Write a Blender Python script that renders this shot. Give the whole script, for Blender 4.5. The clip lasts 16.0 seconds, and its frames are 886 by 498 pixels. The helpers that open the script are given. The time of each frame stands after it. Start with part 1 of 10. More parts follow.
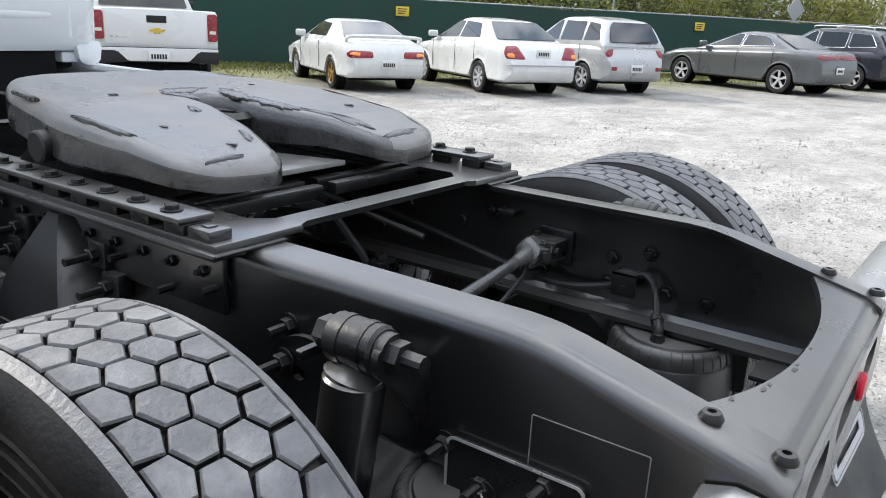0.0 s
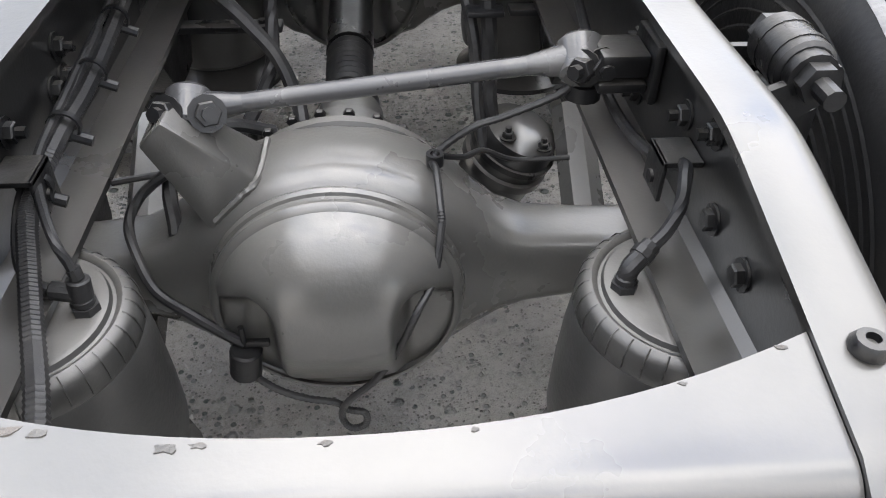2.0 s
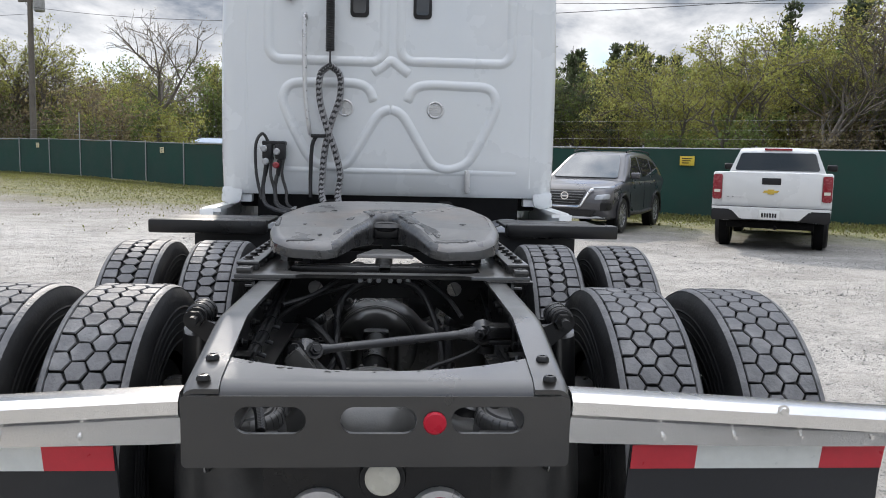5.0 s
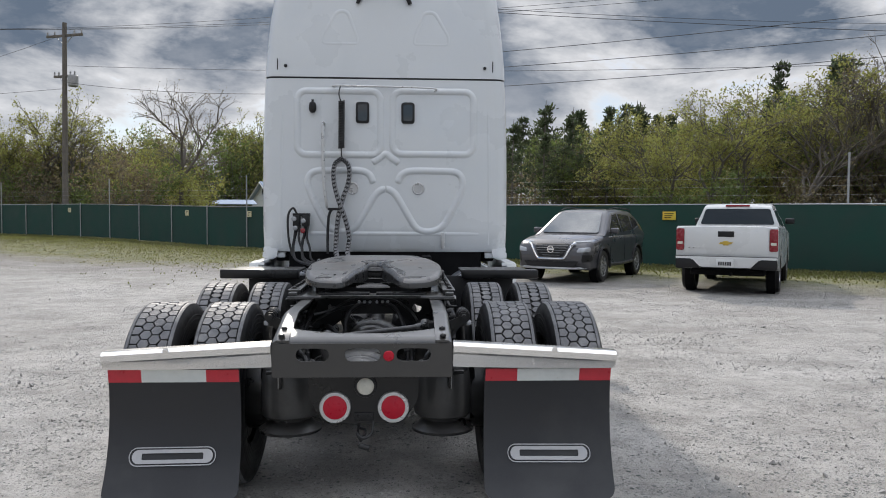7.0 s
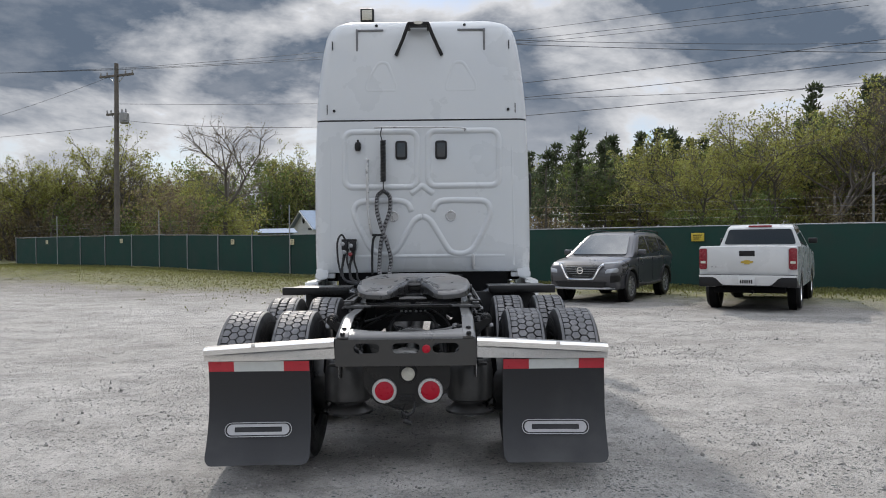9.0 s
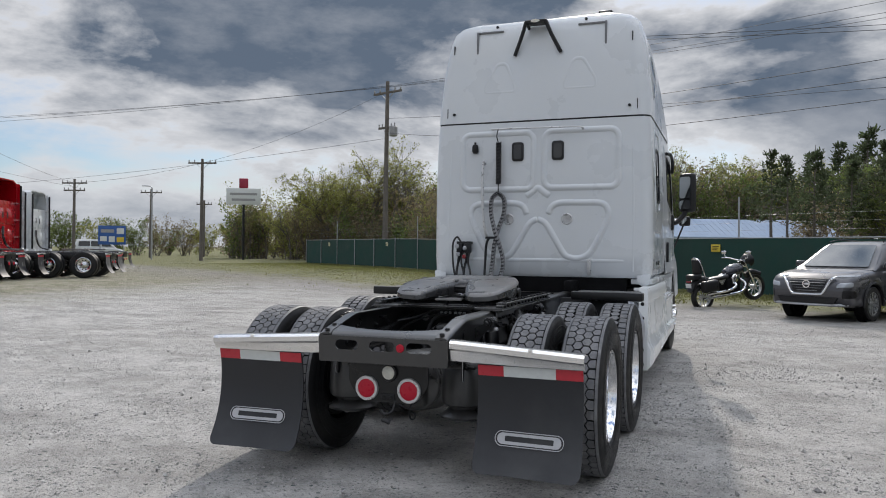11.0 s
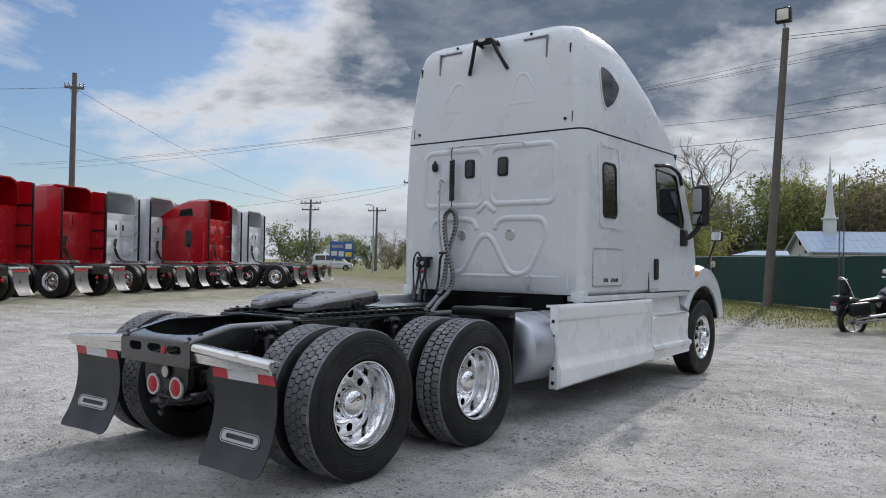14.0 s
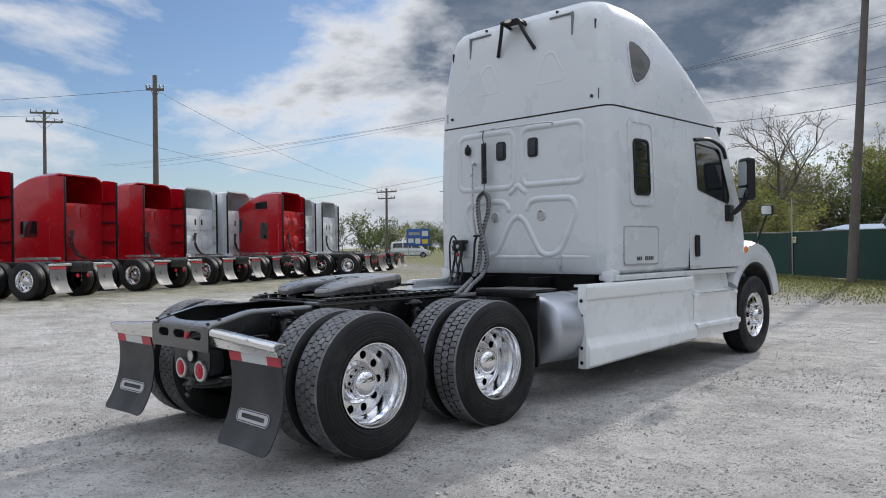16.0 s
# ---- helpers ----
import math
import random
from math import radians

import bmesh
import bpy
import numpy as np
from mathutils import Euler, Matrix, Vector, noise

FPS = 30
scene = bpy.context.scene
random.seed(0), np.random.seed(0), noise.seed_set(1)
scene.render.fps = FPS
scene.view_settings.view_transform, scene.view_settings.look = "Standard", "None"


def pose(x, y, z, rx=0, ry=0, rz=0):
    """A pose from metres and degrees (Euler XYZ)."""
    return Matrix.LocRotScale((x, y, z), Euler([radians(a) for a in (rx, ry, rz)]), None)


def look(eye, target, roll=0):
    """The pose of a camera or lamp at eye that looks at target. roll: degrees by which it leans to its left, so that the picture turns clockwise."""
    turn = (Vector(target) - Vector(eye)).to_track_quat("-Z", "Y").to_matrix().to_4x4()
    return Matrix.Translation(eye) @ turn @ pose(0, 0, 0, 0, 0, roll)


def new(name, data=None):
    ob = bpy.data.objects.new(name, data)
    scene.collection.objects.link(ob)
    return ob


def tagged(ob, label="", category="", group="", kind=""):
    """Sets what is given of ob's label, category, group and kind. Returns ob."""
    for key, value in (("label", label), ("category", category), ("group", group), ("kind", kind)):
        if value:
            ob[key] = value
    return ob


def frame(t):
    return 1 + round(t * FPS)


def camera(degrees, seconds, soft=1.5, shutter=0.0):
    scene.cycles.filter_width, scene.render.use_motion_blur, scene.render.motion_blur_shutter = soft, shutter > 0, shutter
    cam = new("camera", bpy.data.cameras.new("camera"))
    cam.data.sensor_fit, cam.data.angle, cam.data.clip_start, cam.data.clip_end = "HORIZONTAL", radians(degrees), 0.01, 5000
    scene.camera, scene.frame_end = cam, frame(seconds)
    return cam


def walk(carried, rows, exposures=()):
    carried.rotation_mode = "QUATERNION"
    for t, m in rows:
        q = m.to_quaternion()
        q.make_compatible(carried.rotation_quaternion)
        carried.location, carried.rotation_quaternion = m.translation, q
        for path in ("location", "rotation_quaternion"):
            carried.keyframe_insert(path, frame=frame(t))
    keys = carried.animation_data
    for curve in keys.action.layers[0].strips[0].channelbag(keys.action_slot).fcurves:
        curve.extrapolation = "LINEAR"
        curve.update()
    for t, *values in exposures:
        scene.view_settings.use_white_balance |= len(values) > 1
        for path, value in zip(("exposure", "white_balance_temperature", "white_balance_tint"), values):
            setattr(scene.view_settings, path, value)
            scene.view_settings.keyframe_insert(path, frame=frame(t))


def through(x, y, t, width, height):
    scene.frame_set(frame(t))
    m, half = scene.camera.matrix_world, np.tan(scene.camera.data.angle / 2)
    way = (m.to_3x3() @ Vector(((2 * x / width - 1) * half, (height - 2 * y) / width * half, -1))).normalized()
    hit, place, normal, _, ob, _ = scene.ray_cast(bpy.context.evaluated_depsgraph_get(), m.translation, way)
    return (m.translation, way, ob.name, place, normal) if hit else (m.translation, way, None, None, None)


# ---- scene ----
import mathutils
cam = camera(59.9, 16.0, 1.0)
PATH = [
    (0, (-1.282, -0.099, 1.41), (0.291, 0.995, 0.836), 2.8),
    (0.5, (-0.857, -0.291, 1.386), (0.4, 1.095, 0.677), 4.6),
    (1, (-0.431, -0.377, 1.379), (0.42, 1.138, 0.389), 6.5),
    (1.5, (-0.123, -0.299, 1.346), (0.261, 1.249, 0.139), 4.1),
    (2, (0.037, -0.256, 1.369), (0.172, 1.274, 0.089), 1.1),
    (2.5, (0.05, -0.257, 1.378), (0.074, 1.293, 0.114), -0.6),
    (3, (0.037, -0.269, 1.377), (0.02, 1.31, 0.149), -1.3),
    (3.5, (0.005, -0.363, 1.38), (0.009, 1.285, 0.245), -0.0),
    (4, (0.056, -0.707, 1.375), (0.065, 1.154, 0.642), 1.0),
    (4.5, (0.037, -1.152, 1.408), (0.146, 0.809, 1.026), 1.6),
    (4.7, (0.013, -1.352, 1.415), (0.148, 0.622, 1.112), 1.4),
    (6.8, (0.21, -3.505, 1.5), (0.311, -1.51, 1.4), 0.3),
    (7, (0.209, -3.678, 1.511), (0.304, -1.683, 1.425), 0.3),
    (7.5, (0.161, -4.084, 1.498), (0.241, -2.087, 1.441), 0.1),
    (8, (0.224, -4.382, 1.504), (0.289, -2.383, 1.464), -0.2),
    (8.5, (0.235, -4.586, 1.489), (0.275, -2.586, 1.465), -0.5),
    (9, (0.239, -4.682, 1.49), (0.237, -2.682, 1.471), -0.6),
    (9.5, (0.491, -4.721, 1.476), (0.414, -2.723, 1.471), -0.1),
    (10, (0.868, -4.687, 1.445), (0.607, -2.704, 1.434), 1.7),
    (10.2, (1.041, -4.591, 1.433), (0.67, -2.626, 1.417), 1.8),
    (12.3, (3.594, -3.909, 1.466), (2.616, -2.165, 1.507), 0.0),
    (12.5, (3.757, -3.818, 1.468), (2.744, -2.094, 1.503), 0.6),
    (13, (4.236, -3.518, 1.477), (3.127, -1.855, 1.519), 0.5),
    (13.5, (4.694, -3.246, 1.468), (3.516, -1.63, 1.505), 0.7),
    (14, (4.909, -2.985, 1.475), (3.67, -1.414, 1.508), 0.9),
    (14.5, (5.048, -2.871, 1.478), (3.762, -1.339, 1.502), 0.6),
    (15, (5.105, -2.845, 1.471), (3.783, -1.345, 1.484), 0.2),
    (15.5, (5.177, -2.824, 1.469), (3.82, -1.355, 1.474), -0.4),
    (16, (5.358, -2.696, 1.452), (3.962, -1.264, 1.447), -0.8),
]
STOPS = [(0.0, 1.35, 6600, 10), (0.5, 1.68, 6750, 10), (1.0, 2.15, 6950, 10), (1.5, 2.4, 7000, 12), (2.0, 2.6, 7200, 13), (3.0, 2.6, 7250, 14), (3.5, 2.62, 7250, 14), (4.0, 2.05, 7000, 13), (4.5, 1.4, 6750, 12), (4.7, 1.15, 6700, 12), (6.8, 0.6, 6650, 12), (8.5, 0.5, 6650, 12), (10.2, 0.46, 6650, 12), (12.3, 0.35, 6450, 12), (16.0, 0.5, 6450, 12)]
walk(cam, [(t, look(eye, target, roll)) for t, eye, target, roll in PATH], STOPS)

# ---- world and sun ----
SUN_EL, SUN_ROT = radians(33.0), radians(-10.5)
world = bpy.data.worlds.new("world")
scene.world = world
world.use_nodes = True
wn, wl = world.node_tree.nodes, world.node_tree.links
wn.clear()


def wnode(kind, **kw):
    n = wn.new(kind)
    for k, v in kw.items():
        n.inputs[k].default_value = v
    return n


def wmath(op, a, b=None, clamp=False):
    n = wn.new("ShaderNodeMath")
    n.operation, n.use_clamp = op, clamp
    for i, v in enumerate((a, b)):
        if v is None:
            continue
        if isinstance(v, (int, float)):
            n.inputs[i].default_value = v
        else:
            wl.new(v, n.inputs[i])
    return n.outputs[0]


def wmix(fac, a, b):
    n = wn.new("ShaderNodeMix")
    n.data_type = "RGBA"
    for i, v in ((0, fac), (6, a), (7, b)):
        if isinstance(v, (int, float, tuple)):
            n.inputs[i].default_value = v
        else:
            wl.new(v, n.inputs[i])
    return n.outputs[2]


sky = wn.new("ShaderNodeTexSky")
sky.sky_type, sky.sun_disc = "NISHITA", False
sky.sun_elevation, sky.sun_rotation = SUN_EL, SUN_ROT
sky.air_density, sky.dust_density = 1.0, 0.6
skyc = wn.new("ShaderNodeVectorMath")
skyc.operation = "MULTIPLY"
wl.new(sky.outputs[0], skyc.inputs[0])
skyc.inputs[1].default_value = (0.054, 0.062, 0.072)
tc = wn.new("ShaderNodeTexCoord")
sep = wn.new("ShaderNodeSeparateXYZ")
wl.new(tc.outputs["Generated"], sep.inputs[0])
comb = wn.new("ShaderNodeMapping")
comb.inputs["Scale"].default_value = (1.0, 1.0, 2.4)
comb.inputs["Location"].default_value = (0.4, 1.3, 0.0)
wl.new(tc.outputs["Generated"], comb.inputs[0])
big = wnode("ShaderNodeTexNoise", Scale=2.6, Detail=11.0, Roughness=0.58, Distortion=0.25)
wl.new(comb.outputs[0], big.inputs["Vector"])


def bank(az, el, outer, inner, amount):
    """A broad bank of cloud (or a gap) about a direction of the sky."""
    d = wn.new("ShaderNodeVectorMath")
    d.operation = "DOT_PRODUCT"
    wl.new(tc.outputs["Generated"], d.inputs[0])
    a, e = radians(az), radians(el)
    d.inputs[1].default_value = (math.sin(a) * math.cos(e), math.cos(a) * math.cos(e), math.sin(e))
    r = wnode("ShaderNodeMapRange")
    r.interpolation_type = "SMOOTHSTEP"
    wl.new(d.outputs["Value"], r.inputs[0])
    for i, v in enumerate((math.cos(radians(outer)), math.cos(radians(inner)), 0.0, amount)):
        r.inputs[i + 1].default_value = v
    return r.outputs[0]


ragged = wnode("ShaderNodeTexNoise", Scale=9.0, Detail=6.0, Roughness=0.6, Distortion=0.4)
wl.new(comb.outputs[0], ragged.inputs["Vector"])
dens = wmath("ADD", big.outputs[0], wmath("MULTIPLY", wmath("SUBTRACT", ragged.outputs[0], 0.5), 0.16))
for args in ((-27, 22, 18, 5, 0.22), (26, 17, 16, 4, -0.01), (13, 9, 15, 5, 0.115), (-74, 14, 20, 6, -0.08), (-51, 15, 13, 3, -0.085), (-40, 13, 9, 3, 0.11), (-15, 9, 5, 1.5, 0.10)):
    dens = wmath("ADD", dens, bank(*args))
cover = wnode("ShaderNodeMapRange")
wl.new(dens, cover.inputs[0])
cover.inputs[1].default_value, cover.inputs[2].default_value = 0.37, 0.48
thick = wnode("ShaderNodeMapRange")
wl.new(dens, thick.inputs[0])
thick.inputs[1].default_value, thick.inputs[2].default_value = 0.46, 0.60
fine = wnode("ShaderNodeTexNoise", Scale=8.0, Detail=8.0, Roughness=0.62)
wl.new(comb.outputs[0], fine.inputs["Vector"])
lift = wnode("ShaderNodeMapRange")
wl.new(sep.outputs[2], lift.inputs[0])
for i, v in enumerate((0.09, 0.23, 0.75, 1.0)):
    lift.inputs[i + 1].default_value = v
shade = wmath("MULTIPLY", wmath("MULTIPLY", thick.outputs[0], lift.outputs[0]), wmath("ADD", wmath("MULTIPLY", fine.outputs[0], 0.9), 0.5), clamp=True)
cloud = wmix(shade, (0.53, 0.548, 0.57, 1), (0.085, 0.115, 0.16, 1))
mixed = wmix(cover.outputs[0], skyc.outputs[0], cloud)
low = wmath("SUBTRACT", 1.0, wmath("MULTIPLY", wmath("MAXIMUM", sep.outputs[2], 0.0), 6.0), clamp=True)
mixed = wmix(wmath("MULTIPLY", low, 0.4), mixed, (0.33, 0.37, 0.41, 1))
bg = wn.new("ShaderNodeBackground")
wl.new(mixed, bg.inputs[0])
# the unseen sky overhead is brightened, to light the ground and level faces
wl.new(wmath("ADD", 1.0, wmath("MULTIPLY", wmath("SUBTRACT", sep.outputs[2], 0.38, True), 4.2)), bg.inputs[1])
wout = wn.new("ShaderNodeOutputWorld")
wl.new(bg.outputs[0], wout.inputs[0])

sun = new("sun", bpy.data.lights.new("sun", "SUN"))
sun.data.energy, sun.data.angle, sun.data.color = 1.85, radians(1.3), (1.0, 0.95, 0.87)
sun.matrix_world = look((-2.7, 15.0, 10.0), (0, 0, 0))

# ---- materials ----


def mat(name, base, rough=0.5, metal=0.0, var=0.25, scale=6.0, fine_scale=60.0, bump=0.1, dirt=None, dirt_amount=0.0, coat=0.0, coat_rough=0.06, rough_var=0.15, island=0.0, emit=0.0, spec=0.5, dust_toplight=0.0):
    """A procedural surface: base colour, broken up by a broad and a fine noise, with dirt patches, dust and painted-in
    sky light on level faces, and fine relief.
    """
    m = bpy.data.materials.new(name)
    m.use_nodes = True
    nt = m.node_tree
    b = nt.nodes["Principled BSDF"]
    b.inputs["Metallic"].default_value = metal
    b.inputs["Coat Weight"].default_value = coat
    b.inputs["Coat Roughness"].default_value = coat_rough
    b.inputs["Specular IOR Level"].default_value = spec
    co = nt.nodes.new("ShaderNodeTexCoord")

    def noisy(s, detail=5.0):
        n = nt.nodes.new("ShaderNodeTexNoise")
        n.inputs["Scale"].default_value, n.inputs["Detail"].default_value, n.inputs["Roughness"].default_value = s, detail, 0.6
        nt.links.new(co.outputs["Object"], n.inputs["Vector"])
        return n.outputs[0]

    def ramp(src, lo, hi, a=0.0, z=1.0):
        n = nt.nodes.new("ShaderNodeMapRange")
        nt.links.new(src, n.inputs[0])
        for i, v in enumerate((lo, hi, a, z)):
            n.inputs[i + 1].default_value = v
        return n.outputs[0]

    def mixc(fac, a, c, mode="MIX"):
        n = nt.nodes.new("ShaderNodeMix")
        n.data_type, n.blend_type = "RGBA", mode
        for i, v in ((0, fac), (6, a), (7, c)):
            if isinstance(v, (float, int)):
                n.inputs[i].default_value = v
            elif isinstance(v, tuple):
                n.inputs[i].default_value = (*v, 1) if len(v) == 3 else v
            else:
                nt.links.new(v, n.inputs[i])
        return n.outputs[2]

    n1, n2 = noisy(scale), noisy(fine_scale, 3.0)
    dark = tuple(c * (1 - var) for c in base)
    lite = tuple(min(1.0, c * (1 + var)) for c in base)
    col = mixc(ramp(n1, 0.3, 0.7), dark, lite)
    col = mixc(ramp(n2, 0.3, 0.7, 0.0, 0.5), col, tuple(c * (1 - 0.6 * var) for c in base))
    if island:
        g = nt.nodes.new("ShaderNodeNewGeometry")
        h = nt.nodes.new("ShaderNodeHueSaturation")
        nt.links.new(ramp(g.outputs["Random Per Island"], 0, 1, 1 - island, 1 + island), h.inputs["Value"])
        nt.links.new(ramp(g.outputs["Random Per Island"], 0, 1, 0.5 - island * 0.06, 0.5 + island * 0.04), h.inputs["Hue"])
        nt.links.new(col, h.inputs["Color"])
        col = h.outputs[0]
    rfac = ramp(n1, 0.3, 0.7, max(0.02, rough - rough_var), min(1.0, rough + rough_var))
    if dirt:
        dn = noisy(scale * 0.6, 8.0)
        df = ramp(dn, 0.5, 0.72, 0.0, dirt_amount)
        col = mixc(df, col, dirt)
    # pales upward faces: settled dust, plus sky light painted into the colour
    if dust_toplight:
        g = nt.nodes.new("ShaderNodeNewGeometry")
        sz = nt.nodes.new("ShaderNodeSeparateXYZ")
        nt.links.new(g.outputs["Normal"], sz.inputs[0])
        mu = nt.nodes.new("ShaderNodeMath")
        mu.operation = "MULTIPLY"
        nt.links.new(ramp(sz.outputs[2], 0.45, 0.98, 0.0, dust_toplight), mu.inputs[0])
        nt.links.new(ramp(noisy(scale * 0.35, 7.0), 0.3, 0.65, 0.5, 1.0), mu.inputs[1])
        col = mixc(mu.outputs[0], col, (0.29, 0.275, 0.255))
    nt.links.new(col, b.inputs["Base Color"])
    nt.links.new(rfac, b.inputs["Roughness"])
    if bump:
        bp = nt.nodes.new("ShaderNodeBump")
        bp.inputs["Strength"].default_value, bp.inputs["Distance"].default_value = bump, 0.01
        nt.links.new(n2, bp.inputs["Height"])
        nt.links.new(bp.outputs[0], b.inputs["Normal"])
    if emit:
        b.inputs["Emission Strength"].default_value = emit
        nt.links.new(col, b.inputs["Emission Color"])
    return m


def glass_mat(name, tint, rough=0.03, spec=0.5):
    m = bpy.data.materials.new(name)
    m.use_nodes = True
    b = m.node_tree.nodes["Principled BSDF"]
    b.inputs["Base Color"].default_value = (*tint, 1)
    b.inputs["Roughness"].default_value, b.inputs["Specular IOR Level"].default_value = rough, spec
    b.inputs["Coat Weight"].default_value = 0.6 if spec < 0.9 else 1.0
    b.inputs["Coat IOR"].default_value = 1.5 if spec < 0.9 else 1.8
    return m


M_FRAME = mat("frame_black_paint", (0.006, 0.006, 0.0063), 0.33, 0.0, 0.25, 5, 160, 0.03, (0.05, 0.047, 0.043), 0.12, coat=1.0, coat_rough=0.2, spec=0.6, rough_var=0.07, dust_toplight=0.33)
M_CHASSIS = mat("chassis_dusty_black", (0.006, 0.006, 0.0066), 0.36, 0.0, 0.3, 8, 120, 0.08, (0.035, 0.034, 0.032), 0.15, coat=0.2, coat_rough=0.2, spec=0.35, dust_toplight=0.2)
M_AXLE = mat("satin_axle_paint", (0.066, 0.065, 0.062), 0.3, 0.0, 0.15, 4, 140, 0.06, (0.15, 0.145, 0.135), 0.35, rough_var=0.08, coat=0.4, coat_rough=0.2, spec=0.6, dust_toplight=0.26)
M_BAG = mat("dusty_spring_rubber", (0.026, 0.0258, 0.025), 0.42, 0.0, 0.2, 9, 120, 0.08, (0.09, 0.087, 0.083), 0.35, rough_var=0.08, coat=0.3, coat_rough=0.25, dust_toplight=0.36)
M_RUBBER = mat("tyre_rubber", (0.0085, 0.0085, 0.009), 0.5, 0.0, 0.25, 6, 90, 0.12, (0.055, 0.052, 0.047), 0.4, spec=0.35)
M_TREAD = mat("dusty_tread_rubber", (0.135, 0.135, 0.139), 0.6, 0.0, 0.35, 14, 90, 0.35, (0.27, 0.268, 0.264), 0.7, island=0.12)
M_FLAP = mat("flap_rubber", (0.018, 0.019, 0.022), 0.45, 0.0, 0.15, 3, 90, 0.04, (0.12, 0.12, 0.115), 0.15)
M_ALU = mat("polished_aluminium", (0.80, 0.80, 0.81), 0.13, 1.0, 0.01, 2, 200, 0.0, rough_var=0.01)
M_CHROME = mat("chrome", (0.85, 0.85, 0.86), 0.06, 1.0, 0.01, 3, 200, 0.0, rough_var=0.01)
M_STEEL = mat("brushed_stainless", (0.80, 0.79, 0.77), 0.24, 1.0, 0.03, 3, 300, 0.0, rough_var=0.04)
M_TANK = mat("dull_tank_aluminium", (0.5, 0.52, 0.56), 0.42, 0.9, 0.1, 4, 120, 0.03)
M_WHITE = mat("white_cab_paint", (0.60, 0.625, 0.64), 0.28, 0.0, 0.025, 1.2, 40, 0.0, (0.6, 0.6, 0.58), 0.25, coat=0.6, rough_var=0.06)
M_SKIRT = mat("white_skirt_plastic", (0.76, 0.78, 0.78), 0.3, 0.0, 0.04, 2, 60, 0.02, (0.52, 0.5, 0.46), 0.25, coat=0.3)
M_PLASTIC = mat("black_plastic", (0.011, 0.011, 0.012), 0.42, 0.0, 0.2, 10, 120, 0.05, spec=0.35)
M_HOSE = mat("black_hose", (0.013, 0.013, 0.014), 0.5, 0.0, 0.25, 12, 160, 0.1, (0.12, 0.115, 0.11), 0.3)
M_SLEEVE = mat("braided_sleeve_grey", (0.24, 0.24, 0.245), 0.8, 0.0, 0.3, 20, 200, 0.3)
M_GREASE = mat("greasy_fifth_wheel_steel", (0.15, 0.145, 0.14), 0.38, 0.1, 0.4, 5.0, 30, 0.22, (0.24, 0.165, 0.115), 0.7, rough_var=0.2, coat=0.7, coat_rough=0.3)
M_GREASE_BLACK = mat("thick_black_grease", (0.03, 0.03, 0.0305), 0.3, 0.0, 0.3, 9, 45, 0.3, (0.06, 0.058, 0.056), 0.4, coat=0.7, coat_rough=0.2)
M_RED = mat("red_lens", (0.44, 0.006, 0.024), 0.35, 0.0, 0.1, 30, 90, 0.05, coat=0.1, spec=0.3)
M_AMBER = mat("amber_lens", (0.8, 0.25, 0.03), 0.22, 0.0, 0.1, 30, 90, 0.0, coat=0.5)
M_LENS = mat("milky_lens", (0.62, 0.6, 0.52), 0.25, 0.0, 0.1, 20, 90, 0.02, coat=0.5)
M_RING = mat("light_bezel", (0.55, 0.55, 0.55), 0.35, 0.6, 0.1, 20, 90, 0.02)
M_REFLW = mat("reflective_white_tape", (0.62, 0.64, 0.62), 0.4, 0.0, 0.06, 30, 300, 0.05)
M_REFLR = mat("reflective_red_tape", (0.50, 0.03, 0.045), 0.4, 0.0, 0.1, 30, 300, 0.05)
M_GLASS = glass_mat("dark_glass", (0.012, 0.014, 0.016))
M_MIRROR = mat("mirror_glass", (0.5, 0.52, 0.53), 0.02, 1.0, 0.0, 5, 50, 0.0, rough_var=0.0)
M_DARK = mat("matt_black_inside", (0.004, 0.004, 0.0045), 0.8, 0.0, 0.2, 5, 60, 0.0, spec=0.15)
M_STRIP = mat("grey_seal_strip", (0.16, 0.165, 0.17), 0.5, 0.0, 0.15, 20, 100, 0.0)
M_GALV = mat("galvanised_steel", (0.36, 0.37, 0.38), 0.5, 0.7, 0.15, 10, 100, 0.05)
M_TAILRED = mat("tail_lamp_red", (0.21, 0.004, 0.012), 0.25, 0.0, 0.15, 30, 90, 0.0, coat=0.5)
M_LOGO = mat("pale_grey_print", (0.45, 0.45, 0.46), 0.5, 0.0, 0.08, 20, 100, 0.0)

# ---- mesh helpers ----


def part(name, bm, material, parent=None, label="", smooth=35.0, at=None):
    """Links a bmesh as one mesh object under a thing or a part; material may be a list of slots."""
    bmesh.ops.recalc_face_normals(bm, faces=bm.faces)
    me = bpy.data.meshes.new(name)
    bm.to_mesh(me)
    bm.free()
    for m in material if isinstance(material, (list, tuple)) else [material]:
        me.materials.append(m)
    if smooth:
        me.polygons.foreach_set("use_smooth", [True] * len(me.polygons))
        me.set_sharp_from_angle(angle=radians(smooth))
    ob = new(name, me)
    if parent is not None:
        ob.parent = parent
    if at is not None:
        ob.matrix_basis = at
    if label:
        ob["label"] = label
    return ob


def share(ob, m, parent=None):
    """Another object on the same mesh."""
    o = new(ob.name.split(".")[0], ob.data)
    o.parent = parent if parent is not None else ob.parent
    o.matrix_basis = m
    if "label" in ob:
        o["label"] = ob["label"]
    return o


def thing(name, label, category, group="", at=None, kind=""):
    e = tagged(new(name), label, category, group, kind)
    e.empty_display_size = 0.2
    if at is not None:
        e.matrix_basis = at
    return e


